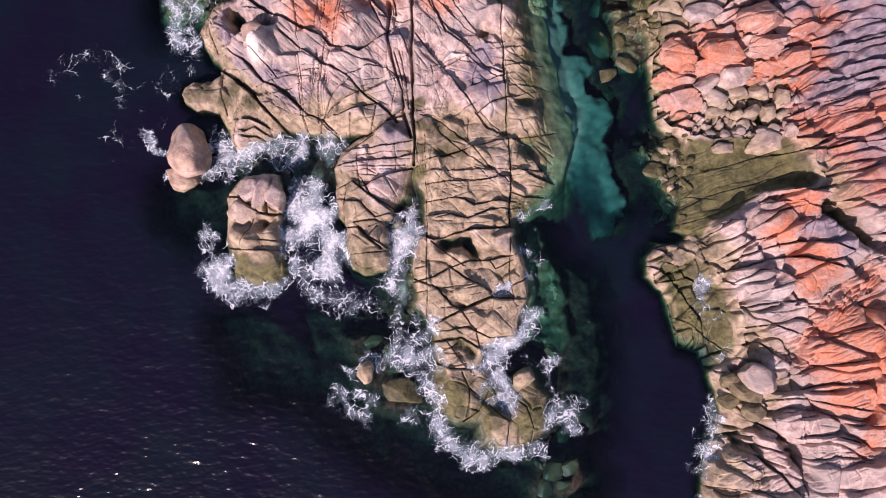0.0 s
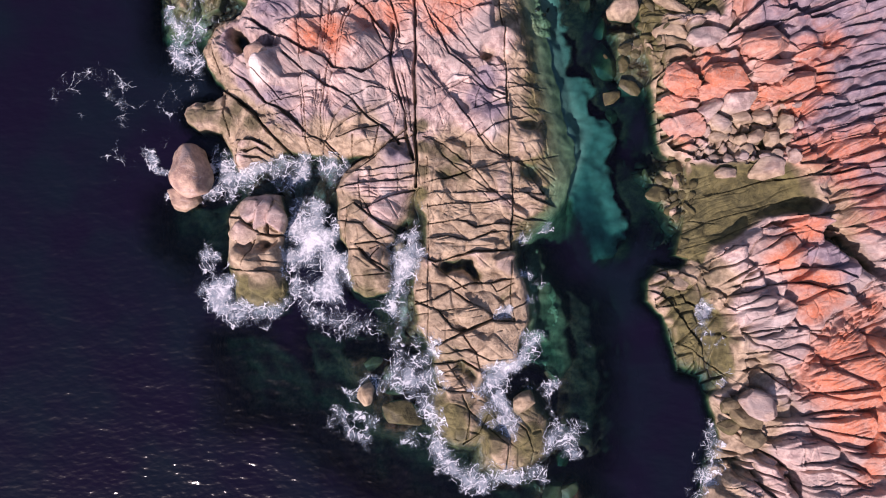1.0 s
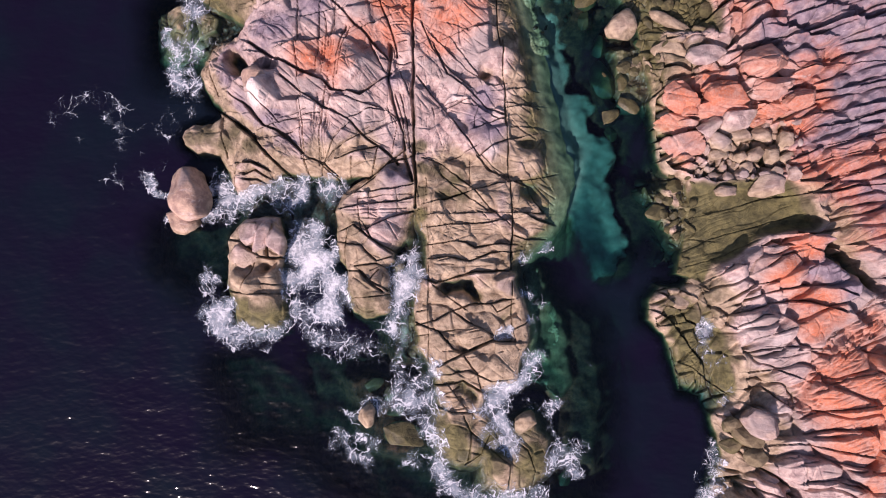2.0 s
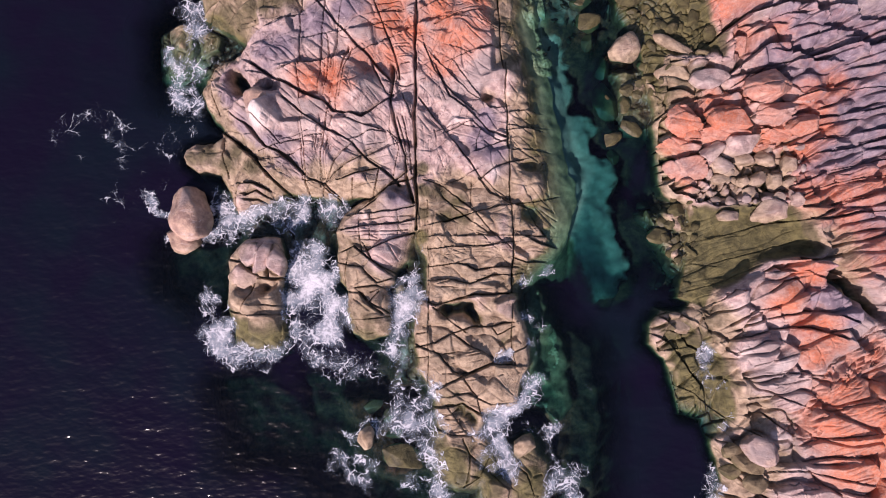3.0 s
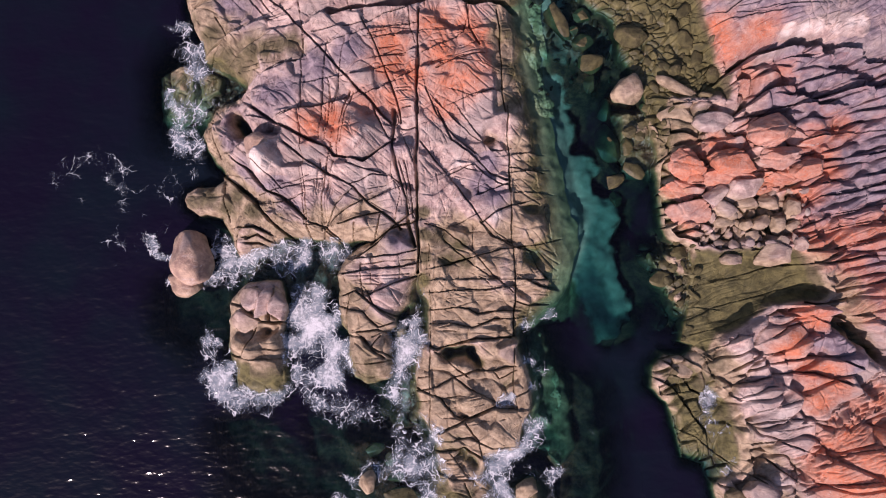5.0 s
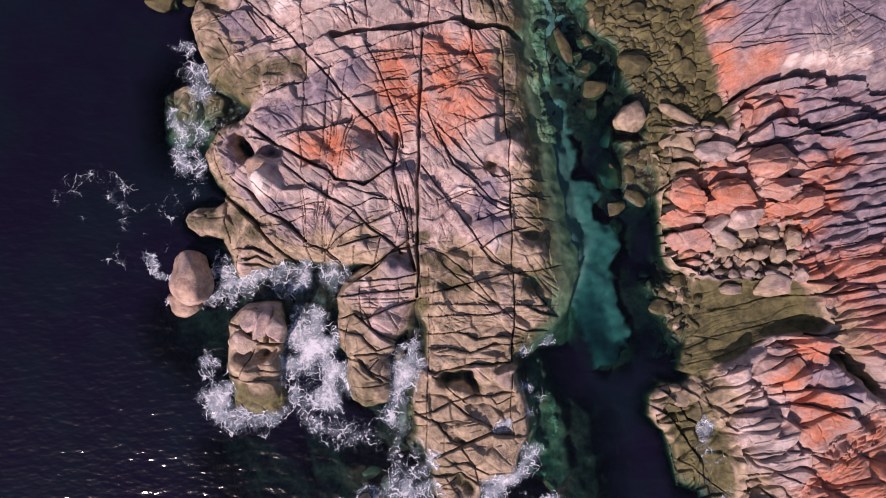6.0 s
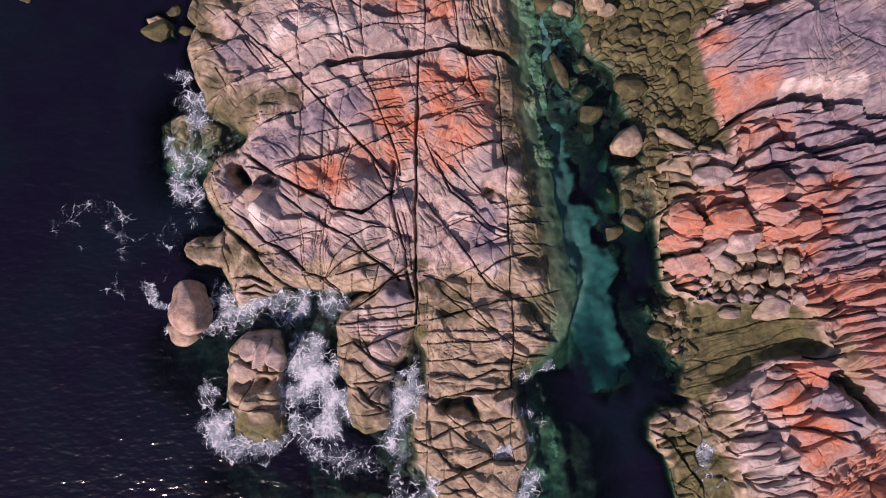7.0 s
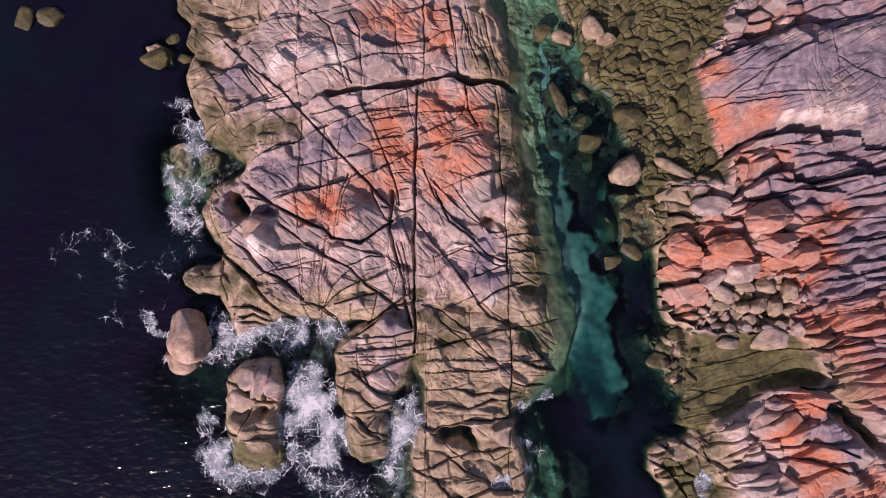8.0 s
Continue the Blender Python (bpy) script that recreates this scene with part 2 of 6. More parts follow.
def signed_distance(points, x, y):
    """Distance to a closed outline, positive inside."""
    far, inside = np.full(x.shape, 1e9), np.zeros(x.shape, bool)
    for a, b in zip(points, points[1:] + points[:1]):
        far = np.minimum(far, to_segment(x, y, a, b)[0])
        crosses = (a[1] > y) != (b[1] > y)
        inside ^= crosses & (x < (b[0] - a[0]) * (y - a[1]) / (b[1] - a[1] + 1e-12) + a[0])
    return np.where(inside, far, -far)


def window(points, reach):
    xs, ys = [p[0] for p in points], [p[1] for p in points]
    i0, i1 = int((min(ys) - reach - SOUTH_END) / STEP), int((max(ys) + reach - SOUTH_END) / STEP)
    j0, j1 = int((min(xs) - reach - WEST_END) / STEP), int((max(xs) + reach - WEST_END) / STEP)
    return slice(max(i0, 0), max(min(i1, NY), 0)), slice(max(j0, 0), max(min(j1, NX), 0))


class Coast:
    """A waterline, walked round point by point."""

    def __init__(self):
        self.points = []

    def along(self, *points):
        self.points += points


def area(*points):
    return signed_distance(list(points), WX, WY)


MAIN_COAST = Coast()
MAIN_COAST.along((-20.6, 37.5), (-19.9, 34.5), (-20.29, 32.55), (-20.26, 31.46), (-19.25, 30.47), (-19.45, 29.86), (-19.86, 29.08), (-18.98, 28.23), (-19.39, 27.45), (-19.88, 26.58), (-19.55, 25.42), (-18.89, 24.35), (-18.18, 23.41), (-18.49, 22.3), (-17.87, 21.27), (-16.24, 20.61))
MAIN_COAST.along((-15.46, 20.1), (-15.87, 19.16), (-17.25, 18.3), (-18.04, 17.52), (-18.39, 16.46), (-18.07, 15.31), (-17.28, 14.22), (-16.57, 13.05), (-17.11, 12.54), (-17.12, 12.62), (-18.52, 12.61), (-19.19, 12.18), (-19.55, 11.5), (-19.41, 10.91), (-18.55, 10.5), (-16.64, 10.18))
MAIN_COAST.along((-16.25, 8.18), (-15.87, 7.12), (-14.27, 7.39), (-13.01, 8.05), (-11.96, 8.72), (-10.27, 8.36))
MAIN_COAST.along((-7.96, 8.16), (-6.27, 8.31))
MAIN_COAST.along((-5.64, 8.21), (-7.63, 7.31), (-8.31, 6.13), (-7.98, 4.9), (-8.41, 3.64), (-8.21, 2.37), (-7.38, 1.64), (-7.51, 0.05), (-6.98, -1.63), (-5.94, -2.06), (-4.27, -1.59), (-3.96, -0.42))
MAIN_COAST.along((-4.23, 1.47), (-4.01, 2.52), (-2.86, 3.98), (-2.29, 5.88), (-1.6, 4.18), (-1.5, 1.65), (-2.23, 0.4), (-2.38, -1.28), (-2.42, -4.2), (-1.8, -5.04), (-0.9, -6.3), (-1.01, -8.37))
MAIN_COAST.along((-1.25, -10.84), (-0.45, -12.7), (0.79, -13.01), (2.04, -12.88), (2.22, -14.61), (4.29, -15.13), (6.17, -14.67), (6.89, -13.86), (7.58, -12.64), (7.49, -10.99), (6.26, -9.73), (4.58, -10.53))
MAIN_COAST.along((3.55, -10.1), (2.32, -8.84), (2.75, -7.61), (5.08, -6.39), (5.95, -4.32), (5.99, -2.23), (5.6, -0.76), (4.79, 0.73), (5.02, 1.78), (6.09, 2.82), (7.5, 4.15), (8.25, 5.75))
MAIN_COAST.along((8.15, 7.88), (7.65, 10.02), (7.05, 12.17), (6.65, 14.33), (6.2, 16.5), (5.6, 18.67), (5.25, 19.79), (4.95, 22.32), (4.55, 24.43), (4.67, 26.12), (4.37, 28.24), (4.02, 30.37))
MAIN_COAST.along((3.16, 32.5), (2.3, 35.06))
WESTBLOCK_COAST = Coast()
WESTBLOCK_COAST.along((-16.37, 4.16), (-14.7, 5.28), (-13.44, 5.69), (-12.51, 5.38), (-12.06, 3.9), (-12.11, 0.53), (-11.87, -1.56), (-12.21, -2.89), (-14.29, -3.28), (-15.75, -2.63), (-15.87, -1.09), (-16.46, 0.59))
RIGHT_COAST = Coast()
RIGHT_COAST.along((6.51, 37.61), (8, 34.2), (8.64, 31.64), (10.34, 28.68), (10.34, 26.56), (12.24, 24.88), (13.08, 22.35), (13.92, 21.31), (14.55, 19.84), (14.76, 18.16), (15.18, 15.64), (15.6, 14.39))
RIGHT_COAST.along((15.47, 15.06), (15.52, 12.05), (15.66, 9.48), (16.56, 8.36), (17.91, 8.08), (17.96, 4.34), (17.23, 2.24), (16.99, 1.23), (18.11, 0.75), (17.8, 0.2), (15.69, 0.15), (14.95, -1.02))
RIGHT_COAST.along((14.82, -2.35), (16.21, -3.84), (16.77, -6.14), (17.24, -7.47), (19.02, -8.04), (19.47, -9.5), (19.67, -11.15), (19.96, -12.39), (19.47, -13.62), (18.88, -15.25), (18.6, -17.29), (18.75, -19.33))
RIGHT_COAST.along((18.54, -23.38), (24.61, -26.7), (41.11, -26.97), (44.45, -3.19), (45.58, 18.17), (44.5, 32.77), (42.46, 37.89), (25.55, 38.61))

REEF_COAST, ISLET_COAST, NORTH_REEF_COAST = Coast(), Coast(), Coast()
REEF_COAST.along((-20.96, 21.26), (-20.04, 21.78), (-19.26, 21.45), (-19.49, 20.29), (-19.28, 18.88), (-20.1, 17.85), (-21.2, 17.5), (-21.6, 18.13), (-21.0, 19.63))
ISLET_COAST.along((-19.0, 21.02), (-18.15, 21.29), (-17.45, 20.74), (-17.51, 19.67), (-18.7, 19.44))
NORTH_REEF_COAST.along((-22.8, 28.74), (-21.82, 29.01), (-21.04, 28.67), (-21.15, 27.89), (-22.21, 27.62))
MAIN, WEST, MAINLAND = (signed_distance(c.points, WX, WY) for c in (MAIN_COAST, WESTBLOCK_COAST, RIGHT_COAST))
REEF = np.maximum.reduce([signed_distance(c.points, WX, WY) for c in (REEF_COAST, ISLET_COAST, NORTH_REEF_COAST)])
MAIN = np.maximum(MAIN, REEF)

FLAT_AREA = area((16.62, 0.95), (17.38, 5.55), (17.88, 8.08), (22.72, 8.35), (25.45, 8.19), (27.43, 4.79), (26.85, 3.96), (23.39, 3.29), (19.64, 1.33), (18.88, -0.33), (18.06, 0.31))
FIELD_AREA = area((6.9, 37.93), (25.44, 38.07), (21.2, 31.66), (20.78, 29.54), (18.68, 27.83), (18.88, 25.72), (19.92, 22.37), (20.75, 19.86), (21.16, 18.18), (19.07, 18.38), (16.57, 18.78), (15.74, 14.8), (13.65, 19.8), (9.87, 28.19))
SCREE_AREA = area((19.19, 12.66), (21.5, 12.42), (25.9, 12.16), (25.98, 10.67), (25.35, 8.57), (22.6, 7.76), (18.42, 8.11), (19.1, 9.7), (18.94, 11.4))
TOP_AREA = area((18.04, 27.25), (20.25, 27.67), (24.27, 29.73), (27.08, 30.48), (31.02, 30.91), (42.33, 31), (42.19, 21.52), (29.21, 21.42), (26.22, 22.08), (23.43, 22.3), (20.63, 21.35), (19.43, 21.95), (18.44, 24.35))
LOWER_AREA = area((18.29, 0.02), (20.56, 1.41), (25.92, 3.77), (27.34, 3.76), (29.12, 2.31), (31.03, -0.56), (42.63, -3.95), (41.45, -26.02), (17.69, -25.62), (17.97, -16.69), (18.68, -13.16), (19.32, -11.98), (18.68, -9.2), (20.66, -7.64), (20.34, -5.23), (20.02, -2.82))
STRIP_AREA = area((31.29, -0.57), (29.63, -1.55), (27.13, -3.72), (25.43, -6.09), (24.54, -8.46), (24.88, -10.05), (25.93, -8.88), (26.6, -6.9), (28.29, -4.94), (31.19, -2.98))
TAIL_AREA = area((14.55, -0.89), (15.84, 0.35), (18.14, 0.32), (19.13, -1.58), (20.75, -3.27), (21.1, -5.36), (21.44, -7.84), (19.39, -9.46), (18.5, -8.63), (16.67, -6.95), (16.13, -4.04))
SOUTHISLE_AREA = area((-3.78, 0.59), (-0.89, 0.56), (2.01, 0.39), (4.72, 1.31), (8.63, 0.22), (8.69, -15.73), (-3.96, -15.53))
SPUR_AREA = area((-9.11, 7.12), (-5.36, 8.33), (-2.64, 9.85), (-2.12, 7.87), (-2.29, 4.52), (-3.16, 0.79), (-3.81, -2.5), (-8.76, -2.43))


def rise(value, reach):
    return np.clip(value / reach, 0, 1) ** 2 * (3 - 2 * np.clip(value / reach, 0, 1))


def mound(x, y, radius, height):
    return height * np.exp(-((GX - x) ** 2 + (GY - y) ** 2) / radius ** 2)


# heights of the bedrock: the island is a low whaleback, the mainland climbs to the east
crown = 1.0 + mound(-11, 15.5, 6.5, 1.9) + mound(-8, 25, 6, 1.3) + mound(1, 20, 5, 0.8) + mound(-4, 32, 8, 1.0) - mound(3.5, 8, 4, 0.1)
crown = crown * (1 - 0.35 * rise(SOUTHISLE_AREA + 1, 2)) + 0.35 * rise(SPUR_AREA, 1.5) * 0.5
crown = np.where(REEF > -0.4, 0.42 + 0.25 * fractal(GX, GY, 1.3, 2, 6), crown)
slope_up = 1.0 + 0.075 * np.clip(GX - 16, 0, 20) + mound(28, -6, 6, 0.4) + mound(28, 27, 7, 0.9)
slope_up = slope_up * (1 - rise(FLAT_AREA, 1.2)) + 0.45 * rise(FLAT_AREA, 1.2)
slope_up = slope_up * (1 - rise(FIELD_AREA, 1.0)) + 0.46 * rise(FIELD_AREA, 1.0)
slope_up = slope_up * (1 - rise(SCREE_AREA, 0.8)) + 0.75 * rise(SCREE_AREA, 0.8)
slope_up = slope_up * (1 - rise(TAIL_AREA, 1.0)) + 0.55 * rise(TAIL_AREA, 1.0)
slope_up = slope_up + 0.7 * rise(TOP_AREA, 1.5)


def shore(d, crown_height, steep, reach=0.8):
    up = crown_height * (1 - np.exp(-np.clip(d, 0, None) / reach)) ** 0.8
    return np.where(d > 0, up, np.maximum(steep(d), -9.0))


def island_foot(d):
    """Below water: a gentle bank on the channel side, which then drops off, and steep walls elsewhere."""
    bank = rise(GX - 2.5, 1.0) * rise(GY - 4.0, 2.5)
    width = 0.6 + 2.5 * rise(GY - 4.0, 9.0)
    gentle = np.where(d > -width, 0.72 * d, -0.72 * width + 3.0 * (d + width))
    return bank * gentle + (1 - bank) * np.where(GX < -3, 6.0, 1.6) * d


BASE = np.maximum(shore(MAIN, crown, island_foot, 0.7 + 1.1 * rise(GX - 2.5, 3.0) * rise(GY - 1, 4.0)), shore(WEST, 1.15 + 0 * GX, lambda d: 6.0 * d, 0.5))
BASE = np.maximum(BASE, shore(MAINLAND, slope_up, lambda d: 5.0 * d))


def knob(radius, height, *centres):
    """A swelling of the rock, or a hollow where height is negative; steeper on its north side."""
    for c in centres:
        part = window([c], radius * 2.4)
        x, y = WX[part] - c[0], WY[part] - c[1]
        y = np.where(y > 0, y * 1.25, y * 0.9)
        BASE[part] += height * np.exp(-((x * x + y * y) / radius ** 2) ** 1.4)


knob(1.6, .4, (-13.34, 14.51))
knob(1.3, .8, (-6.3, 16.06))
knob(1.15, 1.3, (6.05, 9.56))
knob(1.2, .5, (2.76, 10.79))
knob(1.0, .5, (3.49, 17.28))
knob(1.0, .4, (5.6, 15.77))
knob(.8, .6, (0.95, -0.52))
knob(1.3, .5, (-9.42, 11.63))
knob(1.4, .5, (-6.11, 9.04))
knob(1.0, .5, (-12.11, 9.99))
knob(1.0, .5, (-16.03, 15.91))
knob(1.0, .4, (-4.1, 7.85))
knob(1.2, .5, (-4.55, 4.11))
knob(1.0, .5, (-5.85, 0.42))
knob(1.0, .5, (-6.66, 2.71))
knob(1.2, .5, (1.96, -2.58))
knob(1.2, .5, (3.15, -5.48))
knob(1.2, .4, (0.2, -10.34))
knob(1.2, .4, (5.91, -12.05))
knob(1.0, .6, (6.22, 5.21))
knob(1.4, .4, (2.5, 6.48))
knob(2.4, .7, (-11.52, 27.07))
knob(1.8, .5, (-8.28, 27.09))
knob(2.0, .6, (-17.34, 25.13))
knob(2.2, .5, (-14.44, 22.28))
knob(2.2, .5, (-11.94, 19.02))
knob(2.0, .5, (1.07, 21.07))
knob(1.5, .5, (-6.2, 21.83))
knob(1.5, .4, (-4.21, 23.87))
knob(1.2, .7, (17.22, 13.26))
knob(1.0, .6, (20.12, 13.64))
knob(1.1, .8, (23.09, 15.91))
knob(.9, .6, (23.66, 14.44))
knob(1.0, .5, (17.18, 9.36))
knob(.9, .5, (26.11, 16.42))
knob(2.2, .6, (23.93, 20.81))
knob(1.2, .4, (27.54, 20.84))
knob(1.4, .5, (23.12, 18.59))
knob(2.4, .6, (24.25, 26.81))
knob(1.0, .7, (20.45, 0.99))
knob(1.4, .8, (24.09, 1.34))
knob(1.2, .4, (22.35, -2.45))
knob(2.2, .8, (29.27, -6.92))
knob(1.6, .5, (28.7, -11.25))
knob(1.4, .4, (23.82, -9.28))
knob(1.4, .5, (23.89, -13.54))
knob(1.4, .5, (19.95, -16.18))
knob(1.6, .5, (27.55, -13.24))
knob(1.6, .4, (27.04, -16.18))
knob(.5, -0.33, (-15.68, 17.25), (-15.06, 16.61), (-15.47, 17.89))
knob(.5, -0.33, (-12.6, 16.34), (-12.19, 16.12))
knob(.5, -0.28, (3.09, 16.39), (3.41, 15.67))
knob(.5, -0.33, (5.96, 7.55), (6.37, 7.13))
knob(.45, -0.39, (0.15, 0.42), (1.6, 0.52), (1.79, -0.1))
knob(.4, -0.33, (1.07, -6.89), (1.8, -7.52))
knob(.5, -0.44, (-4.41, 1.86), (-4.2, 1.45))
knob(.5, -0.28, (2.64, 14.28), (3.26, 13.85))
knob(.4, -0.28, (5.36, 14.67))
knob(.7, -1.2, (27.86, 3.16), (28.84, 2.13), (29.82, 1.1), (30.59, 0.07))
knob(.5, -0.33, (-10.75, 22.9), (-9.93, 22.29), (-10.53, 22.08))
knob(.6, -0.50, (20.83, -14.39), (21.43, -14.6))
knob(.6, -1, (24.29, -14.45), (24.86, -15.46), (25.42, -16.67))
knob(.5, -.8, (-0.23, 0.75), (0.79, 0.67), (1.73, 0.34), (2.01, -0.27))
knob(.45, -.4, (-15.18, 2.8), (-13.33, 2.18))
knob(.6, -.9, (-15.05, 17.02), (-14.84, 16.4), (-15.46, 17.43))
knob(.85, 1.2, (-13.18, 14.25))
knob(1.5, .5, (-6.68, 15.99))

knob(.75, -1.3, (27.87, 2.76), (28.8, 2.21), (29.73, 1.49), (30.6, 0.65), (31.31, -0.19))
knob(.55, -1.0, (23.01, -13.24), (24.0, -13.94), (24.78, -14.87), (25.35, -15.88))
knob(.45, -.7, (20.93, -14.41), (21.94, -14.63))
knob(.6, -.9, (24.91, 22.41), (25.94, 22.5), (26.77, 22.22))
knob(.5, -.8, (23.84, 17.75), (24.67, 18.05), (23.02, 17.2), (17.87, 15.5), (18.27, 14.88))

knob(.75, -1.2, (-15.31, 16.98), (-14.8, 16.49))
knob(.6, -.8, (-13.15, 16.51), (-12.48, 16.19))

knob(.5, -.55, (-13.45, 1.9), (-14.76, 1.79))
knob(.8, .5, (-15.02, 0.9), (-12.76, 1.08))

knob(.55, -.5, (-3.2, 9.71), (-3.69, 9.21), (-4.09, 8.68))
knob(.5, -.55, (2.91, 16.17), (3.16, 15.84))
knob(.55, -.6, (5.98, 10.83), (5.59, 7.66), (6.41, 7.34))
knob(.6, -.6, (1.25, 0.28), (0.43, 0.38), (-0.4, 0.3))
knob(.5, -.5, (0.94, -7.09), (1.54, -7.59), (-4.1, 1.8), (-18.37, 8.95))

SAND, WEED = np.zeros(GX.shape), np.zeros(GX.shape)


def shelf(kind, level, *points):
    """A shallow bank under water, of sand or of weed-covered rock."""
    global BASE
    part = window(points, 3.0)
    d = signed_distance(list(points), WX[part], WY[part])
    if kind == "sand":
        d = d + 0.45 * fractal(GX[part], GY[part], 1.3, 4, 6)
    bank = np.where(d > 0, level, level + d * (2.6 if kind == "sand" else 1.4))
    bank = bank + (0.22 if kind == "sand" else 0.4) * fractal(GX[part], GY[part], 1.2, 4, 3)
    BASE[part] = np.maximum(BASE[part], bank)
    if kind == "silt":
        SAND[part] = np.maximum(SAND[part], np.clip(0.5 + d, 0, 1) * 0.45)
    elif kind == "sand":
        SAND[part] = np.maximum(SAND[part], np.clip(0.5 + d, 0, 1))
    elif kind == "weed":
        WEED[part] = np.maximum(WEED[part], np.clip(0.5 + d, 0, 1))


shelf("sand", -2.1, (9.35, 18.97), (9.58, 16.08), (11.0, 15.96), (11.44, 14.55), (11.0, 13.66), (11.44, 12.35), (13.2, 11.48), (12.98, 9.72), (12.55, 8.4), (13.2, 7.1), (12.98, 5.35), (13.86, 4.49), (13.86, 2.75), (13.2, 1.23), (11.89, 0.78), (11.02, 1.64), (10.49, 3.15), (10.23, 4.88), (9.39, 6.62), (8.59, 8.36), (8.14, 11.43), (7.69, 14.96), (7.23, 18.95))
shelf("sand", -2.3, (4.06, 27.67), (5.84, 29.27), (8.29, 29.74), (9.41, 28.39), (8.75, 26.13), (7.2, 24.77), (7.43, 22.52), (9.21, 20.3), (9.44, 18.3), (8.56, 18.29), (6.77, 21.84), (5.42, 24.52), (4.29, 26.54))
shelf("silt", -1.25, (4.66, 30.42), (6.87, 31.79), (10.86, 29.58), (13.95, 26.93), (13.95, 24.03), (11.75, 22.46), (9.11, 21.77), (6.91, 22.85), (6.02, 25.07))
shelf("weed", -0.8, (2.98, 39), (10.55, 39.06), (10.78, 30.34), (9.28, 29.54), (6.26, 29.26), (4.88, 29.85), (4.1, 32.02))
shelf("weed", -0.85, (3.85, 30.3), (4.76, 29.22), (5.34, 26.84), (6.3, 23.38), (7.26, 19.94), (7.82, 18.23), (5.89, 18.43), (4.67, 22.94), (3.69, 28.13))
shelf("weed", -0.7, (8.83, 29.63), (11.4, 29.43), (12.05, 26.84), (10.98, 26.4), (10.12, 27.91))
shelf("weed", -1.35, (6.24, 2.5), (7.49, -0.11), (8.95, -2.28), (9.36, -6.99), (8.38, -8.34), (6.49, -6.95), (5.89, -4.38), (6.17, -1.38))
shelf("kelp", -0.7, (-7.35, -6.7), (-4.38, -6.75), (-2.5, -8.46), (-1.91, -11.61), (-4.44, -11.99), (-6.54, -10.5))
shelf("kelp", -0.6, (6.87, -16.54), (9.41, -15.75), (10.22, -17.42), (8.5, -19.05), (6.39, -19.02))
shelf("kelp", -2.2, (-17.02, -5.43), (-13.73, -5.04), (-10.24, -8.58), (-9.81, -11.2), (-15.93, -10.67))
shelf("silt", -0.8, (-15.43, 7.3), (-13.28, 8.14), (-10.48, 8.32), (-8.12, 8.08), (-8.56, 6.13), (-9.44, 3.98), (-12.01, 4.02), (-12.43, 5.75), (-15, 5.78))
shelf("weed", -0.8, (-21.33, 19.28), (-19.86, 21.01), (-18.13, 20.16), (-18.09, 18.01), (-19.79, 17.14), (-21.52, 17.77))
shelf("silt", -0.7, (-4.3, 1.75), (-2.15, 2.58), (-1.55, -0.42), (-2.46, -5.09), (-3.95, -5.07), (-4.13, -1.67))
shelf("kelp", -0.7, (-19.27, 21.9), (-15.57, 20.5), (-15.88, 18.99), (-17.66, 18.11), (-19.58, 17.49), (-21.73, 17.47), (-22.04, 21.0), (-20.77, 21.8))
shelf("kelp", -2.2, (-10.2, -5.08), (-4.06, -5.17), (-2.35, -8.69), (-1.54, -13.89), (2.33, -16.97), (8.86, -17.07), (10.97, -20.1), (4.46, -20), (-6.35, -15.54), (-10.24, -12.04))
shelf("kelp", -2.0, (9.17, -1.41), (10.89, -2.75), (11.65, -8), (11.07, -14.04), (8.85, -15.72), (8.12, -9.24))
shelf("kelp", -2.0, (-21.96, 4.74), (-17.13, 5.12), (-17.13, 1.15), (-19.32, 0.74), (-21.52, 2.53))
shelf("kelp", -0.25, (15.4, 7.01), (16.72, 8.07), (18.21, 8.05), (18.11, 4.4), (17.21, 3.13), (16.2, 4.86))
shelf("kelp", -0.35, (12.98, 17.81), (14.68, 18.24), (15.5, 15.24), (15.06, 13.96), (13.37, 14.38))
shelf("kelp", -1.4, (9.51, 19.76), (11.72, 19.74), (13.42, 17.03), (15.59, 15.66), (15.68, 18.79), (15.32, 21.95), (10, 22.01))

# ---------------------------------------------------------------- joints in the rock
GROOVE, LEDGE, NEAREST = np.zeros(GX.shape), np.zeros(GX.shape), np.full(GX.shape, 9.0)


def joint(width, depth, step, *points):
    """A crack along points; step lifts the rock on the right-hand side of the way, which then falls off gently."""
    part = window(points, 2.2)
    x, y = WX2[part], WY2[part]
    best, side = np.full(x.shape, 9.0), np.zeros(x.shape)
    for a, b in zip(points, points[1:]):
        d, s = to_segment(x, y, a, b)
        side = np.where(d < best, s, side)
        best = np.minimum(best, d)
    uneven = 1 + 0.75 * value_noise(GX[part] * 0.7, GY[part] * 0.7, 7)
    cut = depth * np.exp(-(best / (width * uneven * 0.46)) ** 3) + (0.02 + 0.08 * depth) * np.exp(-best / 0.22)
    GROOVE[part] = np.maximum(GROOVE[part], cut)
    NEAREST[part] = np.minimum(NEAREST[part], best - width * 0.3)
    if step:
        lift = step * np.where(side < 0, np.exp(-best / 0.9), -0.5 * np.exp(-best / 0.5))
        LEDGE[part] += lift


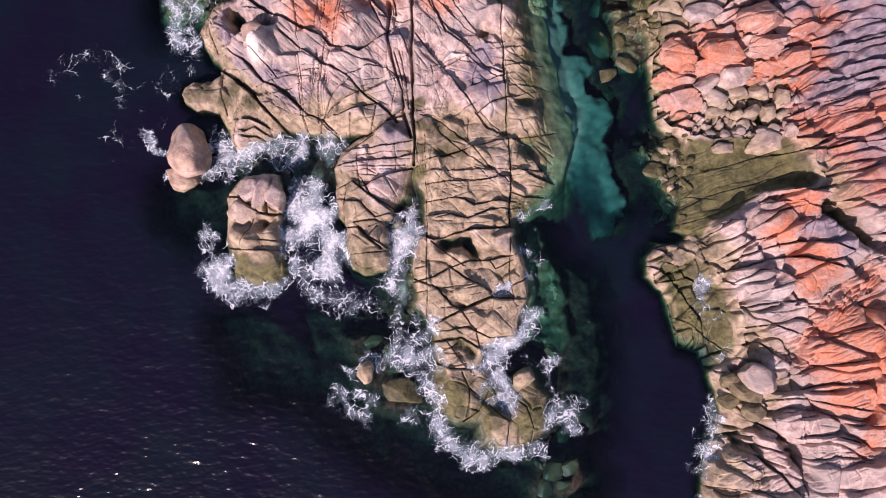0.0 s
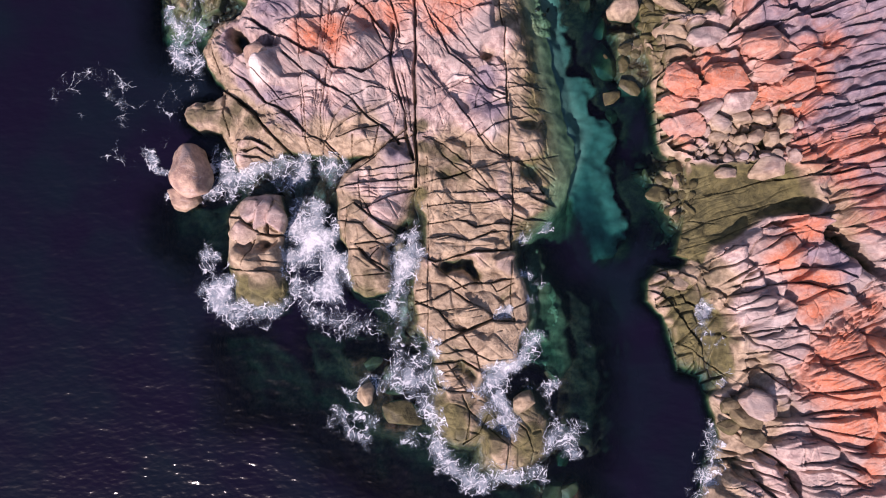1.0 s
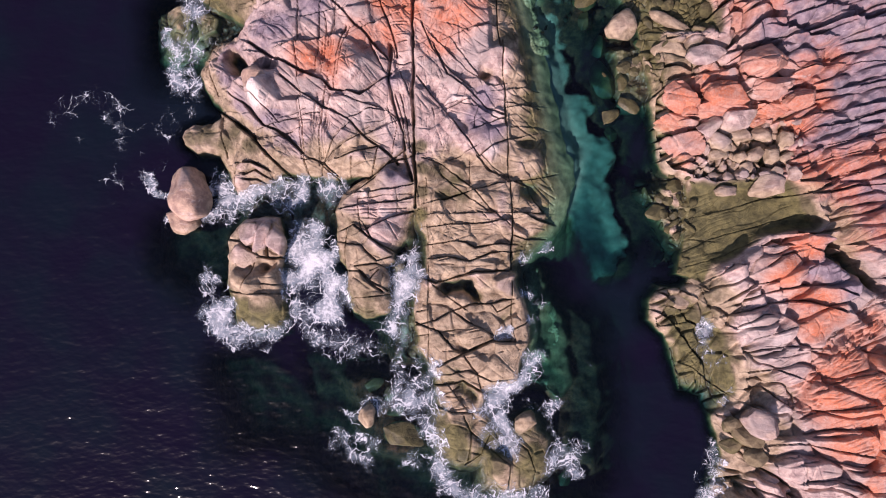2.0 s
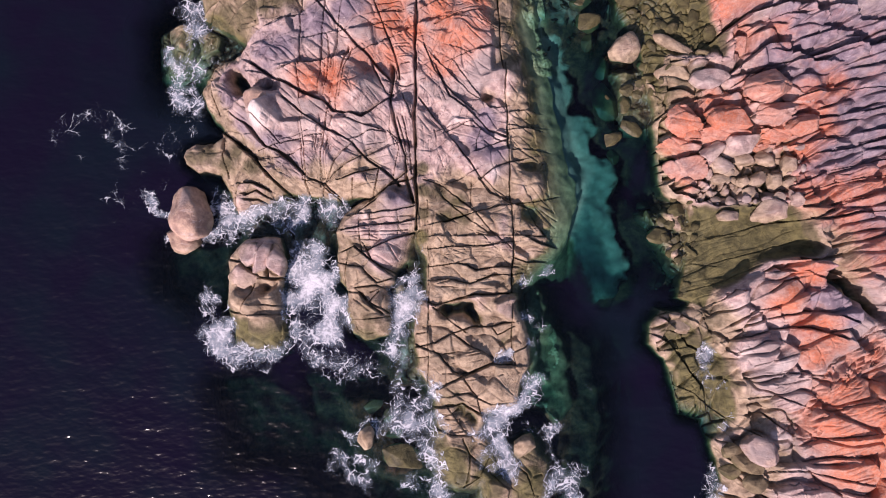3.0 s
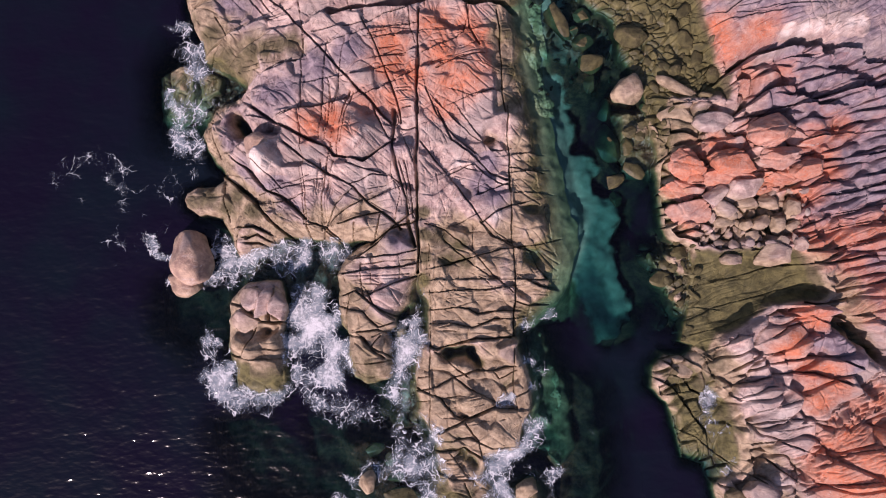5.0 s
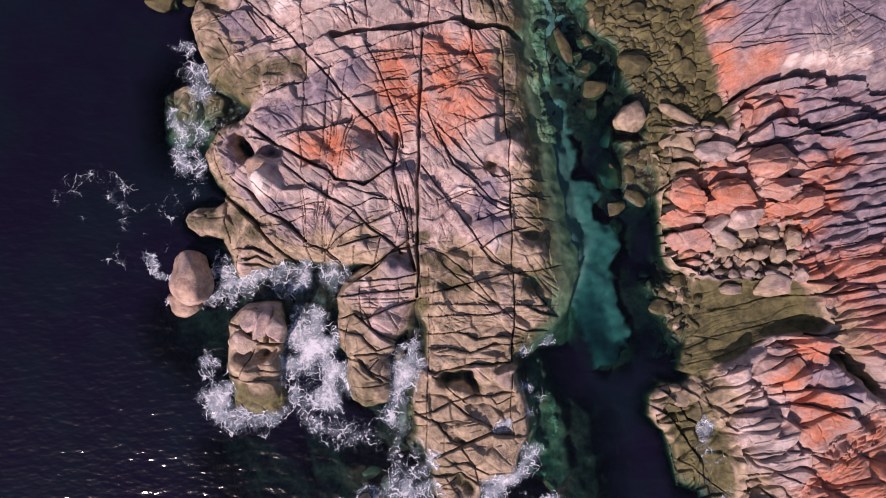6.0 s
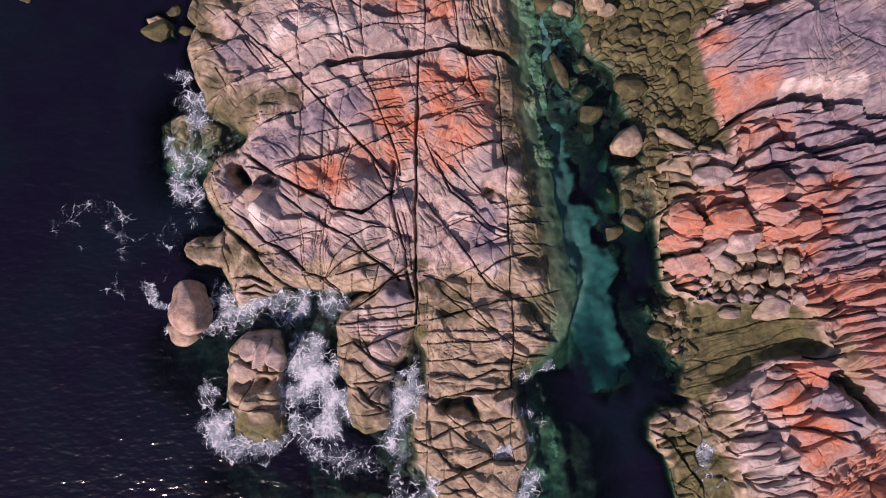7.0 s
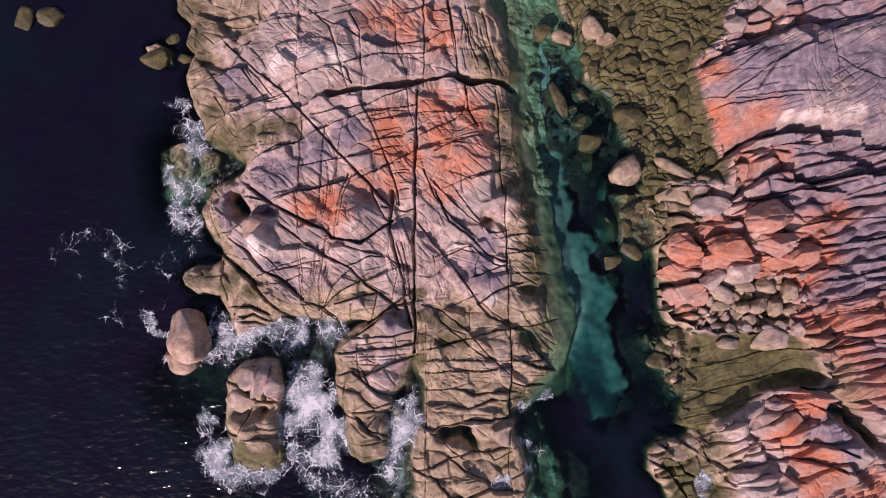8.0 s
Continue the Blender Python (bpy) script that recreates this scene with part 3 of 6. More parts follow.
joint(.20, .9, 0, (-2.41, 18.68), (-2.35, 16.33), (-2.42, 14.2), (-2.36, 12.09), (-2.38, 9.97), (-2.24, 7.87), (-2.35, 6.2))
joint(.18, .9, 0, (-2.26, 17.73), (-2.4, 19.6), (-2.25, 21.67), (-2.23, 23.75), (-2.2, 25.21))
joint(.19, .8, 0, (-4.01, 18.03), (-4.03, 16.36), (-4.16, 15.53), (-3.89, 14.07), (-3.58, 12.82), (-3.1, 11.58), (-2.96, 9.72), (-2.53, 8.07))
joint(.07, .5, 0, (-10.61, 17.93), (-10.5, 15.86), (-10.38, 13.8), (-10.27, 11.75), (-10.32, 9.71), (-10.29, 8.08))
joint(.07, .5, 0, (-10.99, 32.39), (-10.9, 29.11), (-10.78, 26.26), (-10.59, 24.23), (-10.42, 23.42), (-10.51, 21.39), (-10.45, 19.36), (-10.46, 17.55))
joint(.18, .8, .25, (-14.2, 18.09), (-12.38, 16.83), (-11.58, 16.41), (-9.97, 15.57), (-8.76, 15.14), (-8.28, 14.52), (-6.75, 14.3), (-6.14, 14.17), (-4.92, 15.1), (-3.9, 15.78))
joint(.14, .7, .1, (-11.7, 15.38), (-10.38, 14.34), (-9.17, 13.51), (-7.97, 12.88), (-6.96, 12.38), (-5.96, 11.31), (-4.77, 10.4), (-4.17, 9.98), (-3.57, 9.37))
joint(.19, .8, .15, (-15.62, 14.42), (-14.19, 13.37), (-13.17, 12.12), (-12.15, 11.69), (-10.94, 10.64), (-10.45, 10.14))
joint(.22, .9, .1, (-16.86, 13.48), (-15.2, 12.33), (-13.97, 11.27), (-12.94, 10), (-11.91, 8.95), (-11.3, 8.11))
joint(.08, .5, 0, (-14.61, 14.8), (-13.6, 13.97), (-12.6, 12.94), (-12, 12.24), (-10.38, 12.59), (-9.09, 12.9))
joint(.09, .5, 0, (-5.5, 18.19), (-4.91, 16.74), (-4.51, 15.91), (-3.9, 15.7))
joint(.08, .5, 0, (-6.01, 11.55), (-7.64, 10.75), (-8.87, 9.54), (-9.28, 8.72))
joint(.06, .4, 0, (-6.82, 12.39), (-8.05, 11.17), (-8.87, 9.74), (-9.2, 8.85))
joint(.08, .5, .05, (-7.11, 12.53), (-5.57, 13.25), (-4.35, 13.23), (-3.67, 12.69))
joint(.08, .5, 0, (-13.66, 11.79), (-12.05, 12.3))
joint(.08, .5, 0, (-10.51, 9.77), (-9.43, 9.63), (-8.41, 8.7), (-7.59, 7.94))
joint(.08, .5, 0, (-8.09, 9.79), (-6.05, 10.38), (-4.82, 10.57))
joint(.13, .7, .2, (-5.73, 8.25), (-4.48, 9.27), (-3.65, 9.68), (-2.54, 9.87))
joint(.11, .6, 0, (-17.61, 17.32), (-17.36, 16.27), (-17.11, 15.43), (-16.87, 14.58))
joint(.09, .5, .1, (-16.89, 14.78), (-15.35, 14.97), (-14.53, 15.58), (-13.51, 16.18), (-11.88, 16.79))
joint(.06, .4, 0, (-8.43, 15.35), (-8.77, 13.71), (-9.1, 11.67), (-9.28, 9.24))
joint(.05, .3, 0, (-7.93, 18.01), (-8.35, 16.16), (-8.44, 14.61))
joint(.05, .3, 0, (-8.74, 18.02), (-8.87, 16.17), (-8.84, 15.14))
joint(.07, .4, 0, (-4.37, 13.3), (-3.57, 12.14), (-4, 10.09))
joint(.07, .4, 0, (-6.01, 11.43), (-4.79, 11.95), (-3.36, 12.55))
joint(.08, .5, .1, (-7.42, 14.04), (-6.2, 13.62), (-4.98, 13.39))
joint(.06, .4, 0, (-13.64, 11.15), (-11.8, 11.33), (-10.36, 11.94))
joint(.06, .4, 0, (-6.9, 9.82), (-7.11, 8.38))
joint(.06, .4, 0, (-5.05, 10.42), (-5.48, 8.36))
joint(.09, .5, .12, (-7.47, 7.19), (-5.74, 7.33), (-4.09, 7.48), (-2.52, 7.79))
joint(.09, .5, .12, (-7.81, 6.11), (-5.75, 6.38), (-3.69, 6.64), (-2.45, 6.87))
joint(.10, .5, .12, (-5.97, 4.52), (-4.11, 5.4), (-2.46, 5.88))
joint(.10, .6, .1, (-7.85, 4.49), (-6.82, 4.89), (-6.2, 4.34), (-4.97, 3.49), (-3.74, 2.77))
joint(.06, .4, 0, (-6.51, 7.38), (-6.44, 5.8), (-6.28, 4.47))
joint(.06, .4, 0, (-5.68, 7.37), (-5.66, 5.37))
joint(.05, .3, 0, (-3.69, 7.51), (-3.62, 6.59), (-3.71, 5.76))
joint(.08, .5, .05, (-8.3, 3.69), (-6.24, 3.33), (-5.21, 2.27), (-4.17, 2.55))
joint(.07, .4, 0, (-7.39, 4.59), (-7.58, 1.68))
joint(.10, .6, .1, (-7.29, 1.6), (-6.25, 1.46), (-5.64, 0.83), (-4.41, -0.02))
joint(.10, .5, .1, (-6.75, 1.88), (-5.21, 2.07), (-4.18, 1.43))
joint(.06, .4, 0, (-7.12, -0.39), (-5.67, -0.41), (-4.01, -0.22))
joint(.06, .4, 0, (-5.66, 0.84), (-5.03, 1.66))
joint(.11, .6, 0, (4.21, 18.46), (4.21, 16.13), (4.43, 14.44), (4.39, 12.75), (4.57, 11.07), (4.62, 8.97), (4.71, 7.3), (4.83, 4.8), (4.77, 3.77), (4.69, 1.49))
joint(.11, .6, 0, (4.04, 17.76), (3.9, 19.62), (3.81, 22.09), (3.71, 24.16), (3.54, 25.61))
joint(.10, .5, .1, (-0.85, 17.92), (0.15, 15.81), (1.38, 14.95), (2.11, 14.32), (3, 13.39), (4.23, 12.95))
joint(.08, .5, .05, (-2.12, 15.66), (-0.7, 13.97), (0.52, 12.49), (1.73, 10.81), (2.46, 9.88))
joint(.08, .5, .15, (2.47, 9.93), (3.39, 10.63), (4.44, 11.04), (5.69, 11.36))
joint(.08, .5, .1, (0.6, 18.07), (1.81, 16.58), (3.11, 15.02), (4.18, 15.17))
joint(.07, .4, .1, (-0.09, 13.24), (1.37, 13.98), (1.87, 14.06), (2.6, 13.34), (3.5, 12.7), (4.37, 12.6))
joint(.07, .4, .1, (1.96, 11.79), (3.42, 12.36), (4.38, 12.77))
joint(.06, .4, 0, (2.05, 11.82), (2.1, 12.66), (2.4, 13.5))
joint(.08, .5, .05, (2.23, 9.95), (3.38, 8.8), (4.82, 8.03), (7.11, 8.34), (8.57, 8.78))
joint(.08, .5, .1, (-1.34, 6.48), (0.03, 6.75), (1.69, 7.28), (3.78, 7.88), (4.82, 8.03))
joint(.07, .4, 0, (-1.8, 9.71), (-0.35, 9.27), (1.7, 7.78), (2.92, 6.3), (4.67, 4.74))
joint(.06, .4, .15, (4.46, 14.76), (5.6, 14.96), (7.28, 15.02))
joint(.05, .3, .1, (4.46, 13.47), (6.02, 13.74), (7.92, 13.94))
joint(.05, .3, .1, (4.6, 12.06), (6.41, 12.12), (8.01, 12.02))
joint(.08, .5, .12, (-1.37, 4.71), (0.42, 4.89), (2.49, 4.95), (4.86, 5.25))
joint(.06, .4, .08, (-1.36, 5.62), (1.26, 5.67), (4.58, 5.75), (7.28, 5.63))
joint(.08, .5, .12, (-1.39, 3.38), (0.4, 3.64), (1.43, 3.54), (2.05, 3.12), (3.71, 3.39), (4.83, 3.38))
joint(.08, .5, .12, (-1.4, 2.42), (-0.03, 2.48), (1.62, 2.17), (3.28, 2.77), (4.82, 2.83))
joint(.13, .7, .35, (-1.42, 0.76), (-0.89, 0.55), (0.36, 0.95), (2.02, 1.34), (4.5, 1.39))
joint(.08, .5, .1, (-1.09, 0.43), (0.34, -0.71), (1.23, -1.34))
joint(.06, .4, 0, (-1.53, 8.28), (-1.44, 5.77), (-1.41, 1.6), (-1.44, -0.47), (-1.46, -5.41))
joint(.08, .5, .1, (4.86, 4.03), (5.82, 3.8), (7.48, 3.78))
joint(.10, .5, .2, (5.64, 5.69), (6.68, 5.17), (8.13, 4.82))
joint(.09, .5, .2, (4.98, 8.01), (6.1, 7.79), (6.5, 6.52), (7.31, 5.67))
joint(.09, .5, .1, (-2.37, -2.52), (-0.92, -2.13), (0.32, -1.53), (1.57, -1.01), (3.22, -0.95), (4.79, -0.64))
joint(.09, .5, .1, (0.32, -1.53), (1.96, -2.58), (3.59, -3.43), (4.84, -2.83), (6, -2.23))
joint(.09, .5, .1, (-2.37, -2.32), (-0.73, -2.96), (0.28, -4.2), (0.9, -4.54), (2.34, -4.03), (3.59, -3.51))
joint(.11, .6, .25, (-0.76, -5.5), (1.1, -4.62), (3.17, -3.75), (4.9, -3.86))
joint(.07, .4, 0, (4.71, 0.69), (4.65, -2.21), (4.91, -3.86))
joint(.07, .4, 0, (3.23, -1.03), (3.63, -1.58), (4.88, -0.97))
joint(.07, .4, .1, (1.1, -4.71), (2.11, -6.08), (2.38, -7.31))
joint(.07, .4, .1, (-0.77, -6.16), (1.5, -5.87), (3.13, -6.71), (4.37, -6.64))
joint(.11, .6, .2, (-0.91, -6.94), (1.07, -6.68), (2.29, -7.43))
joint(.06, .4, 0, (-0.92, -7.81), (0.74, -7.09))
joint(.06, .4, 0, (-0.16, -6.67), (1.45, -8.95))
joint(.08, .4, .1, (-1.01, -8.52), (0.22, -8.94), (2.08, -8.97))
joint(.06, .4, 0, (-2.39, -3.35), (-1.48, -3.16))
joint(.06, .4, 0, (-2.28, -1.49), (-1.45, -1.3))
joint(.08, .4, 0, (1.64, -10.39), (3.06, -11.64), (4.48, -12.68), (4.24, -14.91))
joint(.07, .4, 0, (3.08, -10.42), (2.23, -12.04), (1.19, -12.83))
joint(.07, .4, 0, (4.52, -10.85), (5.74, -11.68), (6.32, -13.32), (6.09, -14.53))
joint(.06, .4, 0, (1.04, -9.16), (1.64, -10.39), (1.4, -12.43))
joint(.50, 1.5, .25, (-8.47, 24.81), (-5.98, 25.21), (-3.91, 25.43), (-2.25, 25.95), (-0.59, 26.29), (0.44, 26.51), (1.69, 26.1), (3.14, 26.32), (4.18, 26.12), (5.43, 25.71))
joint(.10, .6, .1, (-9.73, 23.19), (-7.9, 23.54), (-5.87, 23.96), (-4.25, 24.71), (-3.03, 25.21))
joint(.10, .6, .1, (-9.27, 22.05), (-7.86, 22.67), (-6.24, 23.3), (-4.22, 23.72), (-2.28, 24.14))
joint(.13, .7, .1, (-16.27, 28.74), (-14, 26.71), (-11.95, 25.09), (-10.3, 23.26), (-9.27, 22.25), (-7.83, 20.64), (-6.2, 19.02), (-4.15, 16.81))
joint(.08, .5, .1, (-18.7, 25.54), (-16.25, 26.67), (-15.02, 27.1), (-14.18, 26.48), (-12.93, 25.04))
joint(.10, .6, .15, (-17.81, 21.74), (-16.26, 23.41), (-14.21, 24.26), (-12.15, 24.69), (-11.12, 25.11))
joint(.07, .4, .1, (-16.23, 21.46), (-14.19, 22.59), (-12.14, 23.65), (-10.28, 23.87), (-8.43, 24.72))
joint(.09, .5, .15, (-14.9, 19.45), (-13.68, 20.29), (-11.64, 20.92), (-9.59, 21.76), (-8.37, 22.6))
joint(.08, .5, .1, (-12.1, 25.36), (-10.29, 26.06), (-7.87, 26.69), (-7.26, 26.49), (-6.85, 25.48))
joint(.08, .5, 0, (-10.16, 31.17), (-8.72, 29.95), (-7.89, 27.91), (-7.54, 26.29), (-6.96, 24.66))
joint(.09, .5, .1, (-16.22, 29.22), (-14.18, 30.14), (-12.13, 30.57), (-9.67, 30.8), (-6.39, 31.86))
joint(.08, .5, .1, (-9.54, 30.68), (-7.09, 29.35), (-5.46, 28.34), (-4.65, 28.14), (-2.23, 28.77))
joint(.09, .5, .1, (-7.27, 26.9), (-5.46, 27.52), (-3.84, 27.74), (-1.82, 27.96), (0.2, 28.79))
joint(.06, .4, 0, (-4.09, 32.44), (-3.85, 29.17), (-3.64, 27.95), (-3.02, 26.32), (-2.8, 25.18))
joint(.08, .5, 0, (-1.86, 32.46), (-1.74, 28.37), (-1.8, 25.6))
joint(.08, .5, 0, (-0.03, 32.65), (0.11, 30.59), (0.41, 28.53), (0.96, 26.15))
joint(.08, .5, 0, (1.21, 31.92), (1.64, 29.44), (2.67, 28.2), (3.43, 26.14))
joint(.11, .6, 0, (-6.23, 24.26), (-5.4, 22.64), (-4.58, 20.62), (-3.75, 18.61), (-3.49, 17))
joint(.08, .5, .1, (-6.2, 18.82), (-4.18, 19.85), (-2.29, 20.88))
joint(.08, .5, .1, (-5.63, 22.89), (-3.81, 23.11), (-2.27, 23.33))
joint(.08, .5, .1, (-5.21, 21.47), (-3.8, 21.89), (-2.26, 22.31))
joint(.08, .5, .1, (-10.44, 19.54), (-8.56, 19.95), (-6.16, 20.38), (-4.76, 20.91))
joint(.08, .5, .1, (-12.48, 16.97), (-10.37, 17.7), (-8.11, 18.32), (-6.32, 19.14))
joint(.06, .4, 0, (-8.37, 17.56), (-7.87, 19.79), (-7.42, 22.83))
joint(.06, .4, .1, (-2.11, 23.53), (0.24, 23.75), (2.27, 23.97), (3.56, 24.19))
joint(.06, .4, .1, (-2.1, 21.9), (-0.16, 22.73), (1.05, 23.56), (1.45, 25.6))
joint(.05, .3, 0, (-2.09, 20.88), (0.26, 21.51), (2.29, 21.32), (3.71, 20.93))
joint(.06, .4, .05, (-0.12, 18.29), (1.91, 19.12), (3.85, 19.54))
joint(.08, .5, .1, (-6.11, 25.04), (-6.37, 29.38), (-7.21, 31.03))
joint(.06, .4, .1, (-10.73, 28.71), (-9.12, 28.93), (-7.89, 28.12))
joint(.06, .4, .1, (-14.36, 27.46), (-12.76, 28.49), (-10.74, 28.91))
joint(.07, .4, 0, (-14.18, 30.06), (-15.38, 28.06), (-16.58, 26.4))
joint(.06, .4, 0, (-17.11, 24.86), (-16.26, 23.41))
joint(.08, .5, .1, (-15.82, 9.42), (-14.38, 9.52), (-12.94, 8.96), (-12.82, 7.71))
joint(.07, .4, .1, (-15.06, 8.74), (-14.03, 9.02), (-12.87, 8.38))
joint(.08, .5, 0, (-16.34, 13.07), (-16.34, 11.18), (-16.13, 9.91))
joint(.14, .8, .35, (15.63, 14.36), (16.48, 15.06), (17.52, 15.3), (18.73, 14.12))
joint(.13, .7, .35, (17.08, 15.56), (18.74, 15.75), (20.82, 16.06), (22.04, 15.5))
joint(.12, .7, .3, (18.68, 13.87), (19.95, 14.69), (21.59, 14.46), (21.98, 13.62))
joint(.11, .6, .35, (21.79, 15.47), (22.4, 15.17), (24.67, 15.14), (25.05, 14.38))
joint(.09, .5, .1, (18.64, 12.49), (20.71, 12.72), (22.79, 13.19), (23.02, 13.82))
joint(.09, .5, .15, (15.43, 11.92), (17.1, 12.53), (18.78, 12.84))
joint(.11, .6, 0, (18.71, 16.21), (18.84, 13.7), (18.66, 10.36), (18.42, 9.32))
joint(.08, .5, .1, (15.42, 10.4), (17.08, 10.46), (18.79, 10.52))
joint(.08, .5, .1, (15.44, 10.98), (17.11, 11.3), (18.82, 11.7))
joint(.09, .5, .15, (15.6, 9.43), (17.06, 9.83), (18.57, 10.11))
joint(.10, .6, .2, (22.8, 13.47), (25.06, 13.65), (27.55, 14.24), (29.62, 14.55), (32.02, 15.02))
joint(.09, .5, .15, (25.01, 12.2), (27.07, 12.59), (29.14, 12.98), (33.27, 13.55))
joint(.12, .6, .2, (24.83, 10.29), (26.92, 11.7), (28.96, 11.88), (33.1, 13.06))
joint(.09, .5, .15, (25.2, 9.26), (27.68, 10.25), (33.03, 11.42))
joint(.09, .5, .15, (25.57, 8.43), (28.05, 9.43), (32.98, 10.19))
joint(.10, .6, .2, (27.28, 7.23), (28.95, 8.23), (33.07, 9))
joint(.13, .7, .3, (27.88, 6.89), (29.73, 7.28), (33, 7.36))
joint(.07, .4, 0, (28.14, 12.57), (28.1, 9.48))
joint(.07, .4, 0, (29.96, 12.97), (30.08, 10.9))
joint(.09, .5, .2, (25.25, 15.6), (26.92, 15.99), (29.4, 16.17), (33.55, 16.33))
joint(.08, .5, .2, (20.74, 16.48), (22.01, 17.31), (24.49, 17.49))
joint(.08, .5, .1, (24.49, 17.49), (25.26, 15.8))
joint(.25, 1.0, 1.1, (20.32, 20.58), (21.93, 21.8), (23.94, 22.22), (25.94, 22.2), (26.54, 21.44))
joint(.18, .9, .9, (26.34, 22.2), (28.75, 21.82), (29.34, 21.06), (32.35, 21.2))
joint(.18, .9, 1.0, (21.11, 17.77), (22.72, 19.19), (24.32, 19.53), (24.72, 18.81), (26.32, 18.62), (29.13, 19.25), (32.34, 19.19))
joint(.14, .7, .7, (21.91, 16.86), (23.11, 17.79), (25.12, 18.21), (27.12, 18.02))
joint(.10, .6, 0, (26.42, 22.04), (26.65, 20.23), (26.32, 18.62))
joint(.10, .6, 0, (29.23, 21.18), (29.53, 19.17))
joint(.08, .5, .15, (20.52, 19.78), (22.12, 20.72), (23.53, 21.41), (25.94, 21.31))
joint(.09, .5, .2, (26.65, 20.03), (27.94, 20.24), (29.34, 20.25))
joint(.20, .9, .8, (19.85, 27.99), (21.86, 28.82), (23.46, 29.43), (24.47, 29.64), (25.06, 28.64))
joint(.16, .8, .3, (24.15, 29.89), (25.75, 30.39), (26.95, 29.79), (27.14, 28.78), (27.33, 27.18))
joint(.16, .8, .4, (27.15, 29.59), (28.95, 30.21), (32.15, 30.84))
joint(.07, .4, 0, (25.14, 28.36), (25.73, 26.76), (26.32, 24.76), (26.43, 23.56))
joint(.07, .4, 0, (27.53, 27.18), (27.32, 25.17), (26.9, 23.16))
joint(.10, .5, .3, (22.14, 25.53), (22.94, 26.94), (24.54, 27.96), (25.34, 28.17))
joint(.06, .4, .1, (21.74, 24.8), (23.73, 25.02), (26.12, 24.96))
joint(.06, .4, .1, (27.53, 27.58), (28.92, 26.39), (30.51, 25.8), (32.09, 24.4))
joint(.07, .4, .1, (18.64, 24.96), (19.84, 24.76), (21.44, 25.98), (23.05, 27.21))
joint(.07, .4, .1, (18.84, 23.95), (20.24, 24.36), (23.44, 24.59))
joint(.07, .4, .1, (18.24, 26.36), (20.24, 26.58), (21.85, 27.8))
joint(.12, .6, .3, (19.32, 0.74), (20.57, 1.69), (21.46, 1.68), (21.53, 0.18))
joint(.10, .6, .2, (20.39, -0.82), (22.04, 0.16), (23.58, 0.42), (23.84, -0.26))
joint(.10, .6, .2, (20.78, -1.23), (22.41, -0.65), (23.84, -0.14), (25.26, 0.12), (27.28, 0.09), (28.87, -0.53))
joint(.12, .6, .2, (20.25, -2.02), (21.87, -1.65), (23.89, -1.07), (25.91, -0.98), (28.28, -1.74))
joint(.08, .5, .1, (20.73, -2.83), (22.36, -1.97), (23.78, -1.87), (24.37, -2.28))
joint(.10, .6, .2, (22.98, 1.54), (24.02, 2.25), (25.03, 2.52))
joint(.08, .5, .1, (24.83, 2.52), (25.61, 1.71), (25.57, 0.71), (25.14, 0.11))
joint(.08, .5, .15, (23.64, 2.94), (25.66, 3.12), (26.84, 2.5))
joint(.07, .4, .1, (25.58, 1.11), (26.82, 1.89), (28.02, 1.68))
joint(.07, .4, 0, (21.7, -3.64), (23.53, -3.07), (25.57, -2.5))
joint(.20, .9, 1.1, (25.69, 3.84), (27.1, 3.83), (28.86, 2.47), (30.75, -0.37), (32.28, -2.19))
joint(.12, .6, 0, (31.05, -0.97), (29.47, -2.15), (27.4, -3.72), (26.14, -5.29), (25.07, -7.26), (24.79, -9.23))
joint(.10, .5, 0, (31, -2.17), (29.02, -3.34), (27.16, -4.91), (25.66, -7.26))
joint(.09, .5, .1, (21.37, -4.65), (23.2, -4.27), (25.62, -4.11))
joint(.08, .5, .1, (21.52, -6.05), (23.54, -5.88), (25.13, -6.5))
joint(.11, .6, .1, (21.48, -7.33), (22.69, -7.19), (23.86, -8.08), (24.84, -8.81))
joint(.08, .5, .15, (26.06, -7.47), (28.09, -6.51), (30.84, -5.75))
joint(.09, .5, .15, (24.66, -9.59), (26.67, -8.83), (28.67, -8.47), (31.88, -7.92))
joint(.14, .7, .4, (25.42, -10.57), (27.02, -10.09), (29.4, -10.05), (29.69, -10.64))
joint(.09, .5, .15, (22.83, -11.4), (24.84, -11.04), (27.22, -11.47), (29.6, -11.9))
joint(.09, .5, .15, (24.79, -12.49), (26.79, -12.25), (29.17, -12.68))
joint(.12, .6, .3, (25.14, -13.8), (27.14, -13.63), (29.11, -14.25))
joint(.10, .6, .2, (24.99, -15.54), (27.2, -15.18), (29.6, -15.3))
joint(.22, .9, .3, (22.49, -13.12), (23.68, -13.73), (24.66, -14.54), (25.21, -16.14), (25.35, -17.73), (25.68, -19.7))
joint(.16, .8, .4, (19.32, -14.32), (20.34, -13.93), (21.96, -13.96), (22.13, -14.96))
joint(.14, .7, .3, (22.11, -15.36), (23.5, -16.38), (24.66, -17.78), (25.02, -18.98))
joint(.12, .6, .2, (20.7, -9.32), (21.67, -10.55), (22.85, -11.77), (23.22, -12.78))
joint(.09, .5, .1, (20.9, -9.33), (22.54, -8.95), (23.33, -9.77), (23.09, -10.57))
joint(.08, .5, .1, (20.05, -10.32), (20.84, -10.94), (22.06, -11.15))
joint(.09, .5, .2, (23.44, -12.38), (24.87, -12), (25.2, -14.01))
joint(.08, .5, .1, (22.34, -14.56), (23.95, -14.99), (25.16, -15.21))
